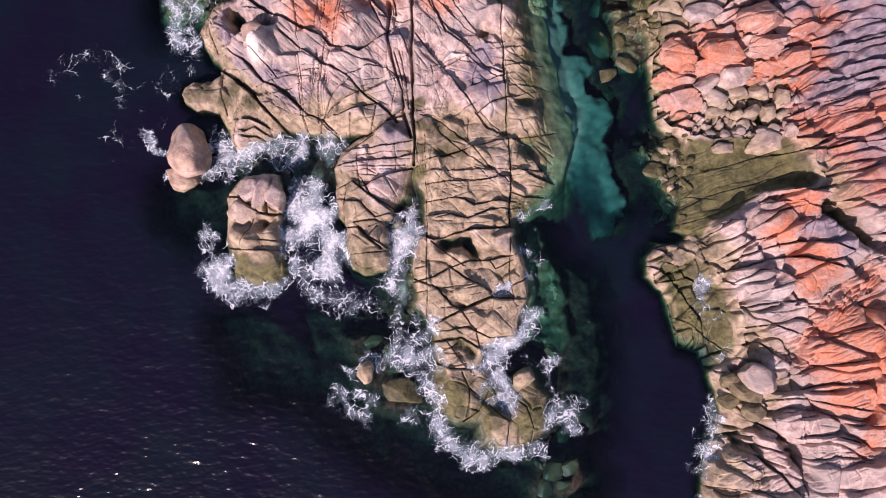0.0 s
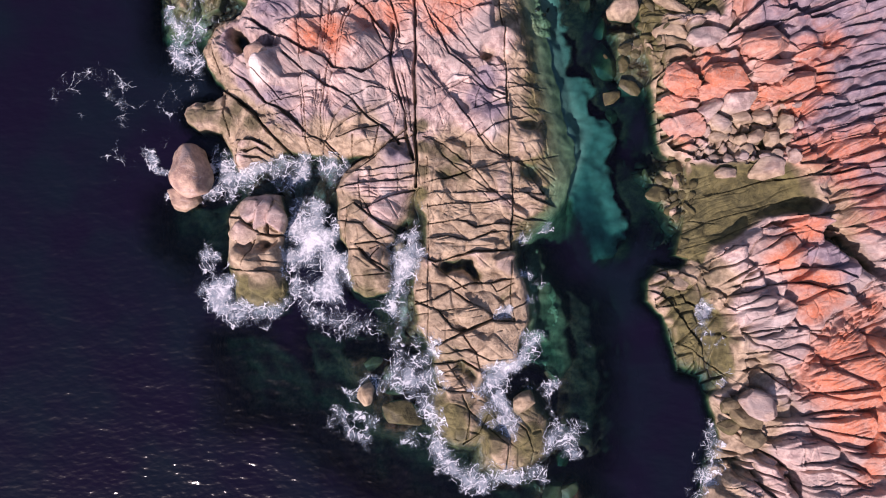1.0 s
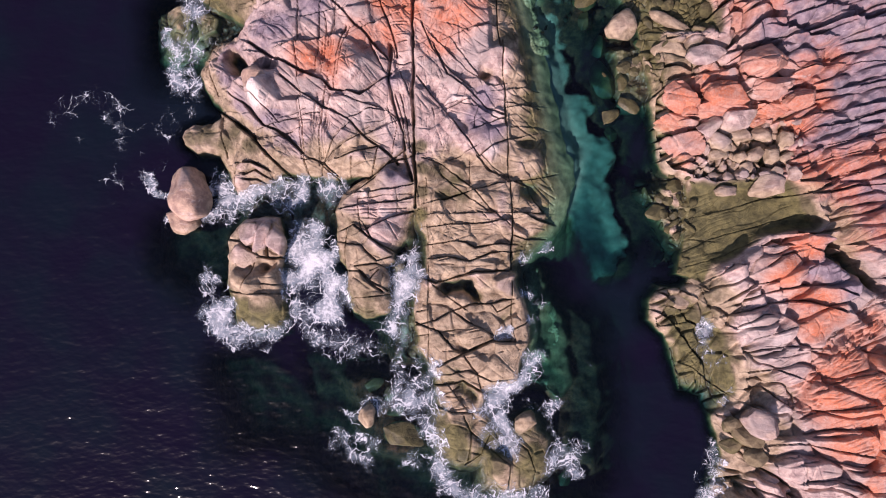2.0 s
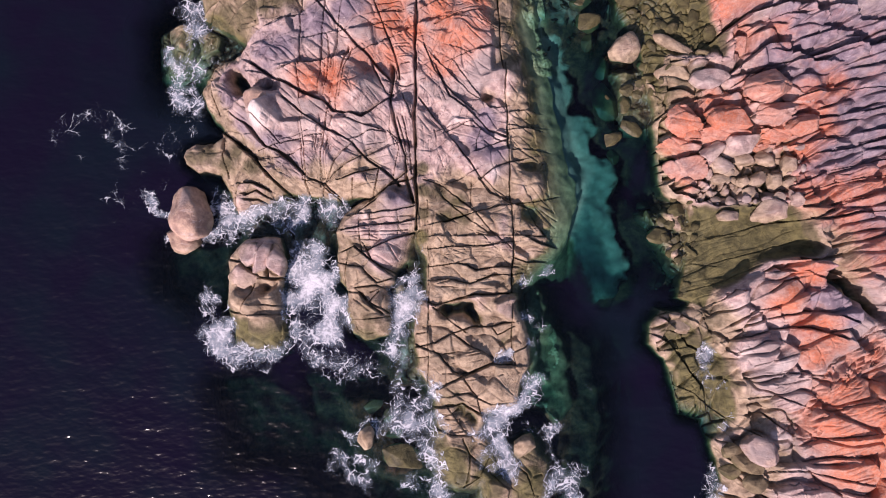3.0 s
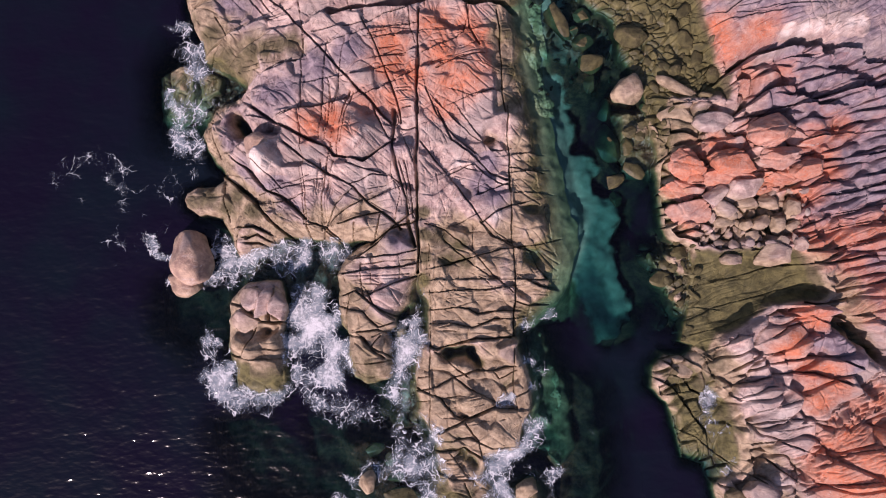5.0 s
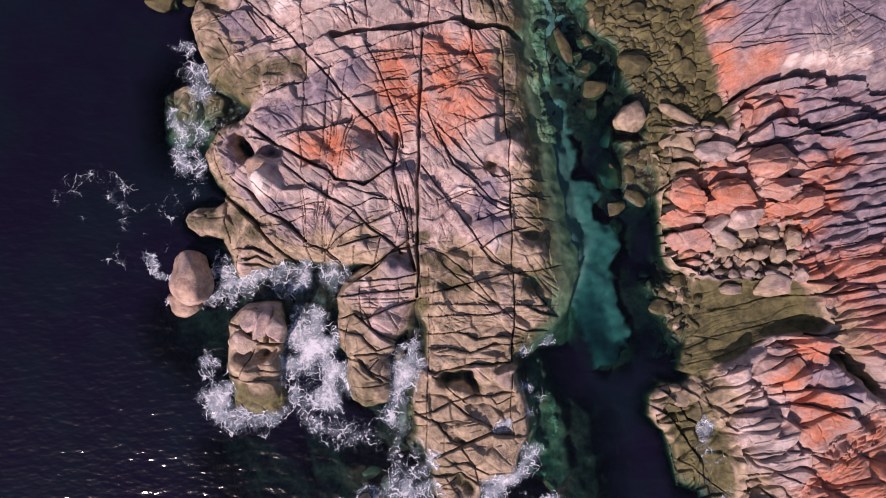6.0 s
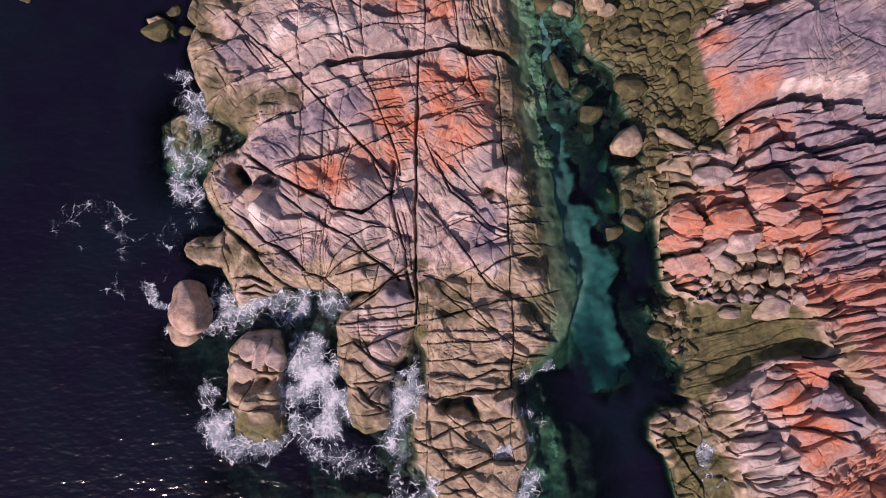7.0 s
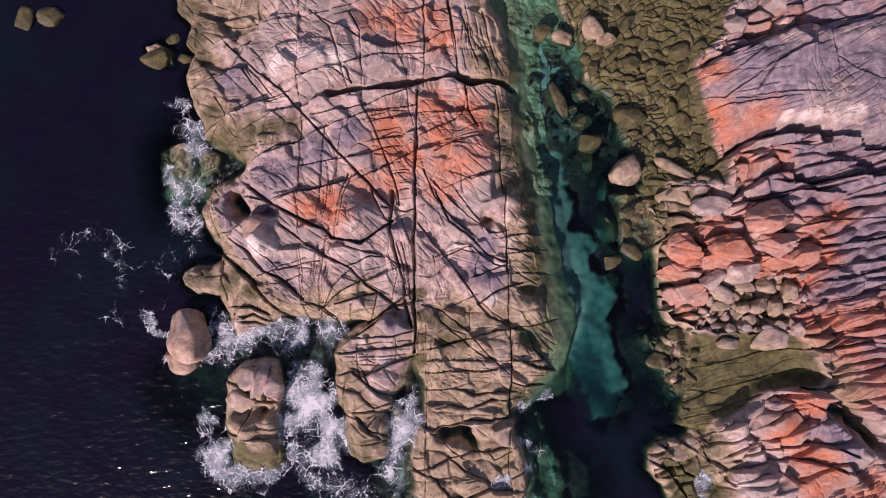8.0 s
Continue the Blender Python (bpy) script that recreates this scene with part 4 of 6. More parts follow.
joint(.08, .5, .1, (18.75, -15.76), (20.79, -15.48), (22.19, -16.22), (21.52, -17.8), (21.08, -18.99))
joint(.08, .5, .1, (18.69, -17.56), (21.13, -17.48), (23.55, -17.84))
joint(.09, .5, 0, (24.84, -8.81), (24.89, -10.88))
joint(.10, .6, .2, (21.69, -6.94), (21.84, -8.56), (22.64, -8.98))
joint(.10, .6, .2, (15.61, -0.31), (16.74, -1.15), (17.53, -2.39), (18.54, -2.81))
joint(.08, .5, .2, (14.81, -1.52), (16.25, -2.17), (17.24, -3.62), (18.43, -5.29))
joint(.08, .5, .2, (15.47, -0.29), (16.93, 0.1), (17.83, -0.53))
joint(.08, .5, .1, (16.27, -1.34), (17.51, -1.48))
joint(.07, .4, .1, (15.61, -2.78), (17.06, -2.59))
joint(.07, .4, .1, (16.44, -5.27), (18.08, -5.92), (19.29, -6.96), (20.51, -7.81))
joint(.07, .4, .1, (18.51, -5.3), (18.26, -6.95), (17.81, -7.97))
joint(.06, .14, .03, (17, 2.39), (19.54, 3.61), (22.48, 4.4), (26.28, 5.4))
joint(.06, .14, .03, (17.6, 1.55), (20.33, 2.34), (22.87, 3.56))
joint(.06, .14, .03, (18.08, 3.63), (19.86, 3.39))
joint(.06, .14, .03, (17.83, 5.09), (21.28, 5.89), (25.52, 7.3))
joint(.08, .5, .15, (-14.05, 17.34), (-12.65, 17.13), (-11.45, 17.45), (-9.85, 17.94), (-7.85, 18.34))
joint(.06, .4, 0, (-6.85, 19.07), (-7.36, 17.45), (-7.63, 15.36))
joint(.06, .4, 0, (-8.57, 19.88), (-8.45, 18.26), (-8.83, 15.64))
joint(.07, .4, .1, (-4.67, 16.75), (-3.06, 16.51), (-2.33, 16.75))
joint(.07, .4, 0, (-3.87, 17.97), (-3.66, 17.08), (-4.27, 15.94))
joint(.07, .4, 0, (-3.31, 15.99), (-2.66, 14.36), (-2.25, 13.46))
joint(.05, .3, 0, (-8.27, 15.28), (-8.86, 13.67), (-9.25, 11.85))
joint(.05, .3, 0, (1.74, 9.95), (1.73, 7.9))
joint(.06, .3, .05, (2.23, 9.87), (3.12, 8.88), (4.68, 8.31))
joint(.05, .3, .05, (0.18, 9.54), (2.23, 10.57))
joint(.05, .3, .05, (-0.84, 13.25), (0.8, 13.86), (2.23, 13.57))
joint(.08, .5, .1, (4.51, 13.9), (5.75, 13.7), (6.99, 13.61))
joint(.08, .5, .15, (24.63, 6.64), (26.64, 6.84), (28.66, 7.84), (31.01, 8.64))
joint(.06, .4, .1, (25.9, 10.26), (26.67, 8.64), (27.06, 7.84))

joint(0.13, 0.7, 0.15, (-16.08, 3.88), (-14.97, 3.7), (-14.07, 3.03), (-13.74, 2.61), (-12.02, 2.55))
joint(0.08, 0.5, 0, (-13.86, 2.69), (-14.27, 1.62), (-14.84, 0.56), (-15.09, 0.07))
joint(0.07, 0.4, 0.15, (-16.07, 0.09), (-14.35, -0.06), (-11.89, -0.13))
joint(0.16, 0.8, 0, (-12.8, 4.92), (-13.21, 3.76), (-13.21, 2.68))
joint(0.1, 0.5, 0, (-13.95, 4.93), (-14.07, 3.98), (-14.85, 3.7))
joint(0.06, 0.35, 0.1, (-13.74, 0.67), (-12.1, 0.53))
joint(0.12, 0.6, 0.1, (-18.72, 25.68), (-17.07, 26.62), (-15.83, 27.18), (-15.11, 26.85), (-14.43, 25.89), (-13.7, 25.06))
joint(0.09, 0.5, 0.1, (-16.86, 30.18), (-15.27, 30.23), (-14.11, 30.59), (-12.37, 31.53), (-11.46, 32.18))
joint(0.08, 0.5, 0.08, (-16.41, 28.49), (-14.43, 30.2), (-12.77, 30.81), (-11.31, 30.99))
joint(0.08, 0.45, 0.08, (-12.16, 25.58), (-11.0, 25.96), (-9.76, 26.23), (-8.09, 26.41), (-7.58, 26.04))
joint(0.08, 0.45, 0.1, (-16.38, 23.6), (-15.14, 24.29), (-13.81, 24.64), (-12.24, 25.07))
joint(0.1, 0.5, 0.12, (-18.35, 22.33), (-16.78, 23.14), (-15.54, 23.69), (-13.8, 24.17), (-12.22, 24.44))
joint(0.1, 0.5, 0.12, (-15.28, 19.43), (-14.38, 20.11), (-12.98, 20.7), (-12.16, 21.09), (-10.83, 21.14))
joint(0.12, 0.6, 0.2, (-16.08, 14.19), (-14.95, 15.53), (-13.64, 16.62))
joint(0.07, 0.4, 0, (-8.65, 22.71), (-8.93, 19.58), (-9.23, 15.63))
joint(0.08, 0.45, 0, (-7.14, 19.18), (-7.73, 17.09), (-8.02, 14.61))
joint(0.06, 0.4, 0, (-10.57, 14.16), (-10.49, 12.1), (-10.49, 9.84))
joint(0.09, 0.5, 0.1, (-3.78, 28.43), (-2.7, 28.57), (-1.58, 28.92), (-0.71, 29.48), (0.08, 29.74))
joint(0.08, 0.45, 0.1, (-1.81, 31.2), (-0.64, 31.34), (0.03, 30.96))
joint(0.07, 0.4, 0.1, (-3.77, 30.76), (-2.52, 30.98), (-1.81, 31.24))
joint(0.14, 0.7, 0, (-0.15, 32.28), (0.2, 30.58), (0.51, 28.9), (0.74, 26.71))
joint(0.1, 0.5, 0, (0.82, 31.44), (1.47, 29.33), (2.15, 27.56))
joint(0.1, 0.5, 0, (2.49, 31.45), (2.97, 29.34), (3.56, 27.66), (4.07, 26.82))
joint(0.1, 0.55, 0, (1.25, 25.74), (1.52, 23.86), (2.19, 22.82))
joint(0.08, 0.4, 0, (-2.99, 25.28), (-2.81, 23.82), (-2.42, 22.65))
joint(0.08, 0.45, 0.12, (-1.67, 19.44), (-0.91, 17.58), (0.35, 16.1), (1.85, 14.87))
joint(0.06, 0.4, 0.1, (-1.0, 18.62), (0.34, 17.26), (2.09, 15.87), (3.33, 15.05))
joint(0.06, 0.35, 0.08, (0.23, 19.34), (1.81, 18.85), (3.29, 19.53), (4.12, 19.71))
joint(0.08, 0.5, 0, (-3.67, 14.24), (-3.16, 12.59), (-2.89, 10.87))
joint(0.07, 0.45, 0, (-3.26, 14.24), (-2.82, 12.19), (-2.63, 10.13))
joint(0.12, 0.6, 0.2, (-6.75, 7.3), (-5.32, 8.26), (-4.11, 9.62), (-2.64, 10.54))
joint(0.06, 0.35, 0.05, (-0.39, 8.52), (1.34, 7.07), (2.99, 5.86))
joint(0.06, 0.35, 0.05, (2.55, 9.98), (3.71, 8.97), (4.61, 8.37))

joint(0.15, 0.7, 0.1, (-15.53, 8.95), (-14.99, 9.45), (-14.04, 9.52), (-13.05, 9.0))
joint(0.14, 0.7, 0.1, (-14.78, 8.69), (-13.96, 9.01), (-13.21, 8.5))
joint(0.12, 0.6, 0.1, (-14.86, 8.35), (-13.96, 8.34), (-13.21, 7.92))
joint(0.1, 0.5, 0, (-15.53, 8.95), (-15.69, 7.95), (-15.6, 6.9))
joint(0.16, 0.7, 0.1, (-6.47, 1.52), (-5.74, 0.77), (-4.84, -0.06))
joint(0.1, 0.5, 0.1, (-6.12, 4.91), (-5.51, 3.87), (-4.08, 2.73))
joint(0.12, 0.6, 0.1, (-10.08, 9.84), (-8.96, 9.44), (-8.12, 8.59))

def seam(depth, *points):
    """A hairline crack that parts no blocks."""
    part = window(points, 0.4)
    x, y = WX2[part], WY2[part]
    best = np.full(x.shape, 9.0)
    for a, b in zip(points, points[1:]):
        best = np.minimum(best, to_segment(x, y, a, b)[0])
    fade = np.clip(0.75 + 0.8 * value_noise(GX[part] * 0.9, GY[part] * 0.9, 5), 0.1, 1.2)
    GROOVE[part] = np.maximum(GROOVE[part], fade * (depth * np.exp(-(best / 0.05) ** 2) + 0.12 * depth * np.exp(-best / 0.16)))


def comb(depth, number, a, b, c, d):
    """A set of fine cracks that run from the edge a-b to the edge c-d, unevenly spaced and of uneven length."""
    dice = random.Random(int(1000 * abs(a[0] + 3 * b[1])))
    for k in range(number):
        f = (k + 0.5 + dice.uniform(-0.4, 0.4)) / number
        g = f + dice.uniform(-0.5, 0.5) / number
        p, q = Vector(a).lerp(b, f), Vector(c).lerp(d, g)
        start, stop = dice.uniform(0.0, 0.35), dice.uniform(0.65, 1.0)
        across = Vector((q.y - p.y, p.x - q.x)) * dice.uniform(-0.06, 0.06)
        ends = p.lerp(q, start), p.lerp(q, (start + stop) / 2) + across, p.lerp(q, stop)
        seam(depth * dice.uniform(0.5, 1.2), *(tuple(e) for e in ends))


seam(0.25, (-15.43, 27.91), (-13.5, 25.61), (-12.22, 24.31))
seam(0.2, (-18.77, 27.66), (-17.53, 28.31), (-16.5, 28.95))
seam(0.2, (-18.36, 27.88), (-17.21, 26.92))
seam(0.2, (-11.07, 29.55), (-9.81, 29.44), (-8.46, 28.56))
seam(0.2, (-13.55, 28.14), (-12.32, 28.99), (-11.4, 29.42))
seam(0.2, (-14.08, 13.71), (-12.32, 12.41))
seam(0.25, (-13.83, 11.57), (-11.99, 12.46), (-9.93, 13.1))
seam(0.3, (-8.97, 9.86), (-8.76, 12.12), (-8.22, 14.19))
seam(0.3, (-8.76, 9.86), (-7.84, 11.51), (-6.54, 12.76))
seam(0.3, (-8.55, 9.57), (-7.22, 11.07), (-5.58, 12.07))
seam(0.25, (-9.22, 9.98), (-9.46, 12.03), (-9.13, 14.18))
seam(0.2, (-9.84, 19.48), (-8.98, 19.95), (-7.15, 19.76))
seam(0.2, (-1.28, 14.18), (0.39, 12.3))
seam(0.2, (-6.2, 12.15), (-4.56, 12.58), (-3.54, 13.21))
seam(0.25, (-7.8, 8.84), (-5.75, 9.48), (-3.7, 9.91))
seam(0.2, (2.42, 15.54), (4.06, 16.39))
seam(0.2, (0.38, 13.25), (2.44, 12.65), (4.29, 13.91))
seam(0.2, (1.01, 11.81), (2.44, 12.65))
seam(0.2, (2.65, 12.66), (3.89, 11.64))
seam(0.2, (-0.52, 7.27), (0.92, 6.5), (2.56, 5.65), (3.79, 4.59))
seam(0.2, (-3.65, 4.06), (-2.82, 5.29), (-2.06, 6.12))
seam(0.2, (-5.7, 5.75), (-4.47, 5.11), (-3.66, 3.85))
seam(0.2, (-7.78, 3.07), (-7.58, 1.62))
seam(0.2, (-6.54, 3.06), (-6.47, 1.82))
seam(0.25, (-5.53, 1.6), (-3.67, 2.4))
seam(0.2, (-0.36, 3.81), (0.46, 3.38), (1.71, 3.58))
comb(0.28, 9, (-6.36, 22.11), (-4.01, 17.55), (-2.29, 22.77), (-2.36, 17.77))
comb(0.3, 10, (-1.75, 25.5), (-1.68, 20.07), (1.42, 25.32), (3.81, 22.21))
comb(0.25, 7, (-5.97, 23.79), (-5.72, 21.28), (-2.23, 24.66), (-2.29, 22.36))
comb(0.25, 6, (-3.79, 32.24), (-3.72, 27.17), (-1.82, 32.26), (-1.76, 27.19))
comb(0.22, 5, (-1.6, 30.99), (-1.55, 26.77), (-0.01, 30.58), (0.45, 26.79))
comb(0.25, 7, (0.83, 30.59), (2.07, 31.45), (1.15, 27.0), (3.9, 27.03))
comb(0.2, 8, (-7.47, 26.92), (-3.1, 27.6), (-7.24, 25.24), (-2.67, 25.92))
comb(0.2, 6, (-4.19, 15.47), (-2.33, 15.49), (-3.71, 10.53), (-2.14, 10.55))
comb(0.22, 6, (-1.95, 18.4), (-0.7, 17.58), (-1.28, 13.85), (-0.06, 15.52))
comb(0.2, 5, (-1.9, 13.84), (-0.86, 13.86), (-1.72, 9.73), (0.42, 9.55))
comb(0.2, 6, (-6.29, 17.94), (-4.18, 14.65), (-3.8, 17.55), (-2.31, 14.25))
comb(0.2, 5, (-7.76, 6.8), (-7.74, 5.17), (-2.43, 7.27), (-2.41, 5.23))
comb(0.22, 6, (-10.13, 12.52), (-7.87, 13.37), (-9.44, 8.83), (-8.83, 9.04))
comb(0.2, 5, (-18.0, 21.78), (-17.56, 20.74), (-12.19, 22.68), (-11.33, 21.14))
comb(0.18, 4, (-15.95, 14.11), (-14.52, 14.95), (-11.96, 10.85), (-10.93, 11.27))
comb(0.2, 7, (-0.96, 5.27), (-0.8, 1.54), (4.63, 5.62), (4.56, 1.68))
comb(0.18, 5, (-1.06, -2.77), (-0.88, -5.02), (3.67, -2.22), (4.45, -4.28))
comb(0.2, 6, (-0.9, -6.64), (-0.73, -9.07), (1.96, -6.28), (2.33, -8.71))
comb(0.2, 6, (4.85, 6.04), (4.81, 3.95), (8.16, 5.58), (7.71, 3.92))
comb(0.2, 7, (21.03, -0.39), (22.08, -5.33), (25.2, 0.38), (25.82, -4.56))
comb(0.2, 8, (25.79, -5.38), (25.52, -11.87), (31.6, -4.64), (31.3, -10.74))
comb(0.2, 6, (25.52, -11.87), (25.38, -15.08), (30.0, -12.34), (29.87, -15.14))
comb(0.22, 9, (26.25, 11.68), (26.43, 9.23), (31.91, 12.97), (31.87, 10.1))
comb(0.2, 6, (20.99, 22.79), (21.39, 19.88), (27.18, 22.02), (27.15, 19.94))
comb(0.2, 7, (19.15, 27.38), (19.34, 23.61), (23.1, 28.68), (25.13, 24.08))

# ---------------------------------------------------------------- blocks between the joints
def turned(angle, long, short, wobble=0.25):
    a = radians(angle)
    u, v = GX * math.cos(a) + GY * math.sin(a), -GX * math.sin(a) + GY * math.cos(a)
    u, v = u + wobble * fractal(GX, GY, 2.5, 2, 1), v + wobble * fractal(GX, GY, 2.5, 2, 5)
    return u / long, v / short


FIELD = (FIELD_AREA > 0) & (MAINLAND > -0.3)
SCREE = (SCREE_AREA > 0) & (MAINLAND > 0)
BEDDED = (MAINLAND > 0.3) & ~FIELD & ~SCREE & (FLAT_AREA < 0) & (TOP_AREA < 0) & (TAIL_AREA < 0)


def break_up(mask, angle, long, short, seed, deep, wide, pillow=0.1, wobble=0.25):
    """Breaks the rock within mask into rounded cells."""
    global GROOVE, NEAREST
    edge, code = cells(*turned(angle, long, short, wobble), seed)
    edge = edge * short
    uneven = 1 + 0.6 * value_noise(GX * 1.1, GY * 1.1, 9)
    cut = np.where(mask, deep * uneven * np.exp(-(edge / wide) ** 2) + pillow * np.exp(-edge / 0.2), 0)
    GROOVE = np.maximum(GROOVE, cut)
    NEAREST = np.where(mask, np.minimum(NEAREST, edge - wide * 0.6), NEAREST)


def hairlines(mask, angle, long, short, seed, deep):
    """Thin cracks that come and go; they part no blocks."""
    global GROOVE
    edge, code = cells(*turned(angle, long, short, 0.2), seed)
    come = 0.7 * np.clip(0.2 + 1.8 * fractal(GX, GY, 2.6, 2, seed + 3), 0, 1)
    come = come * (1 - 0.6 * rise(SOUTHISLE_AREA, 1.0)) * (1 - 0.8 * rise(SPUR_AREA, 1.0))
    GROOVE = np.maximum(GROOVE, np.where(mask, deep * come * np.exp(-(edge * short / 0.05) ** 2), 0))


KNOBBLY = BEDDED & (GY > 3) & (GX < 24.5)
LAYERED = BEDDED & (GY > 3) & (GX >= 24.5)
STEEP = BEDDED & (GY <= 3)
break_up((TAIL_AREA > 0) & (MAINLAND > 0), 60, 1.9, 1.0, 7, 0.30, 0.07, 0.09, 0.5)
break_up((STRIP_AREA > 0), 52, 0.9, 0.32, 8, 0.30, 0.07, 0.1, 0.4)
break_up(FIELD, 20, 0.78, 0.58, 1, 0.16, 0.05, 0.06, 0.6)
break_up((FLAT_AREA > 0) & (MAINLAND > 0), 24, 4.5, 1.2, 9, 0.05, 0.05, 0.03, 0.4)
break_up(SCREE, 40, 0.9, 0.75, 2, 0.40, 0.08, 0.25, 0.5)
break_up(KNOBBLY, 8, 2.0, 1.1, 3, 0.65, 0.12, 0.30, 0.5)
break_up(LAYERED, 13, 3.6, 0.85, 5, 0.50, 0.10, 0.12, 0.3)
break_up(STEEP & (GY > -4.5), 30, 4.0, 1.7, 4, 0.32, 0.08, 0.14, 0.6)
break_up(STEEP & (GY <= -4.5), -9, 3.8, 1.6, 4, 0.36, 0.08, 0.14, 0.5)
break_up((MAIN > 0.5) | (WEST > 0.3), -35, 2.4, 1.5, 6, 0.10, 0.07, 0.06, 0.5)
ISLE = MAIN > 0.2
hairlines(ISLE, 62, 2.9, 0.5, 1, 0.20)
hairlines(ISLE, 8, 2.8, 0.6, 7, 0.15)
hairlines(ISLE, -38, 2.9, 0.55, 2, 0.19)
hairlines(ISLE & (abs(GX + 3.2) < 2.2), 95, 3.0, 0.45, 3, 0.16)
hairlines(ISLE & (abs(GX + 1.2) < 1.6) & (GY > 9), 80, 3.0, 0.5, 4, 0.12)
CRAGGY = (MAINLAND > 0.5) & (FLAT_AREA < 0) & (FIELD_AREA < 0)
hairlines(CRAGGY, 28, 2.4, 0.45, 5, 0.22)
hairlines(CRAGGY, -60, 2.0, 0.8, 6, 0.18)
hairlines(TOP_AREA > 0, 35, 3.0, 0.7, 8, 0.16)
hairlines(FLAT_AREA > 0, 24, 3.0, 0.4, 9, 0.08)

# which rock mass each place belongs to
MASS = np.where(MAINLAND > np.maximum(MAIN, WEST), 6, np.where(WEST > MAIN, 5, np.where(GX < -2.2, 1, 2)))
island = MASS < 3
MASS = np.where(island & (SOUTHISLE_AREA > 0), 4, np.where(island & (SPUR_AREA > 0), 3, MASS))
mainland = MASS == 6
for number, region in ((8, LOWER_AREA), (12, TAIL_AREA), (10, FIELD_AREA), (9, FLAT_AREA), (11, SCREE_AREA), (7, TOP_AREA)):
    MASS = np.where(mainland & (region > 0), number, MASS)
frontier = (MASS != np.roll(MASS, 2, 0)) | (MASS != np.roll(MASS, 2, 1))

# connected pieces between the cracks, found on every second grid point
BANK = np.maximum(np.clip(WEED, 0, 1) * (GX < 9.6 + 30 * (GY > 20)), rise(np.where((GX > 3) & (GY > 2), MAIN + 3.2, 0), 0.8))
LAND = (BASE > -1.3) & (np.maximum(np.maximum(MAIN, WEST), MAINLAND) > np.where(GX > 2, -2.5, -0.7))
small_open = ((NEAREST > 0.035) & LAND & ~frontier)[::2, ::2]
rows, cols = small_open.shape
flat_open = small_open.ravel()
mark = np.zeros(rows * cols, np.int32)
count = 0
for start in np.flatnonzero(flat_open):
    if mark[start]:
        continue
    count += 1
    mark[start] = count
    heap, members = [int(start)], 0
    while heap:
        k = heap.pop()
        members += 1
        c = k % cols
        for m, fits in ((k - 1, c > 0), (k + 1, c < cols - 1), (k - cols, k >= cols), (k + cols, k < (rows - 1) * cols)):
            if fits and flat_open[m] and not mark[m]:
                mark[m] = count
                heap.append(m)
mark = mark.reshape(rows, cols)
sizes = np.bincount(mark.ravel(), minlength=count + 1)
mark[sizes[mark] < 14] = 0
LABEL = np.repeat(np.repeat(mark, 2, 0), 2, 1)[:NY, :NX]
LABEL[MASS != np.repeat(np.repeat(MASS[::2, ::2], 2, 0), 2, 1)[:NY, :NX]] = 0
for _ in range(60):
    if not ((LABEL == 0) & LAND).any():
        break
    for axis, way in ((0, 1), (0, -1), (1, 1), (1, -1)):
        free = (LABEL == 0) & LAND & (MASS == np.roll(MASS, way, axis))
        LABEL = np.where(free, np.roll(LABEL, way, axis), LABEL)
LABEL = np.where((LABEL == 0) & LAND, count + MASS, LABEL)
crumbs = count + 1
count += 14
LABEL = np.where(LAND, LABEL, 0)

# each block sits a little higher, lower or more tilted than its neighbours
weights = np.bincount(LABEL.ravel(), minlength=count + 1).astype(float) + 1e-9
mid_x = np.bincount(LABEL.ravel(), GX.ravel(), count + 1) / weights
mid_y = np.bincount(LABEL.ravel(), GY.ravel(), count + 1) / weights
dice = np.random.RandomState(5)
spread = np.sqrt(weights) * STEP
lift = dice.uniform(-0.22, 0.22, count + 1) * np.clip(spread, 0.3, 1.3)
tilt_x = dice.uniform(-0.32, 0.24, count + 1) / np.clip(spread / 2.0, 1, 4)
tilt_y = dice.uniform(-0.22, 0.36, count + 1) / np.clip(spread / 2.0, 1, 4)
shingle = np.where(BEDDED, np.where(STEEP, 0.14, np.where(LAYERED, 0.19, 0.26)), 0.04)
rough_field = 1 + 0.4 * (FIELD | SCREE)
BLOCK = rough_field * lift[LABEL] + (tilt_x[LABEL]) * (GX - mid_x[LABEL]) + (tilt_y[LABEL] + shingle) * (GY - mid_y[LABEL])
BLOCK = np.clip(BLOCK, -0.5, 0.6) * (1 - 0.7 * rise(FLAT_AREA, 0.3))


def blurred(field, reach, times):
    """A box blur along both axes."""
    for _ in range(times):
        for axis in (0, 1):
            total = sum(np.roll(field, k, axis) for k in range(-reach, reach + 1))
            field = total / (2 * reach + 1)
    return field


BLOCK = blurred(BLOCK, 2, 2)
swale_u, swale_v = turned(17, 7.0, 2.6, 0.6)
undulation = np.where(MAINLAND > 0, 0.42, 0.12) * value_noise(swale_u, swale_v, 4) * (FIELD_AREA < 0) * (FLAT_AREA < 0)
undulation = blurred(undulation, 3, 2)
flat_ripple = 0.10 * value_noise(*turned(24, 3.0, 0.5, 0.3), 6) * rise(FLAT_AREA, 0.5)
broken = np.where(MAINLAND > 0, 1.0, 0.9) * (1 - 0.7 * rise(FLAT_AREA, 0.5)) * (1 - 0.4 * rise(TOP_AREA, 0.5)) * (1 - 0.6 * rise(FIELD_AREA, 0.5))
undulation += flat_ripple + broken * (0.20 * facets(-30, 1.9, 2) + 0.09 * facets(25, 0.85, 6) + 0.04 * facets(60, 0.35, 9))
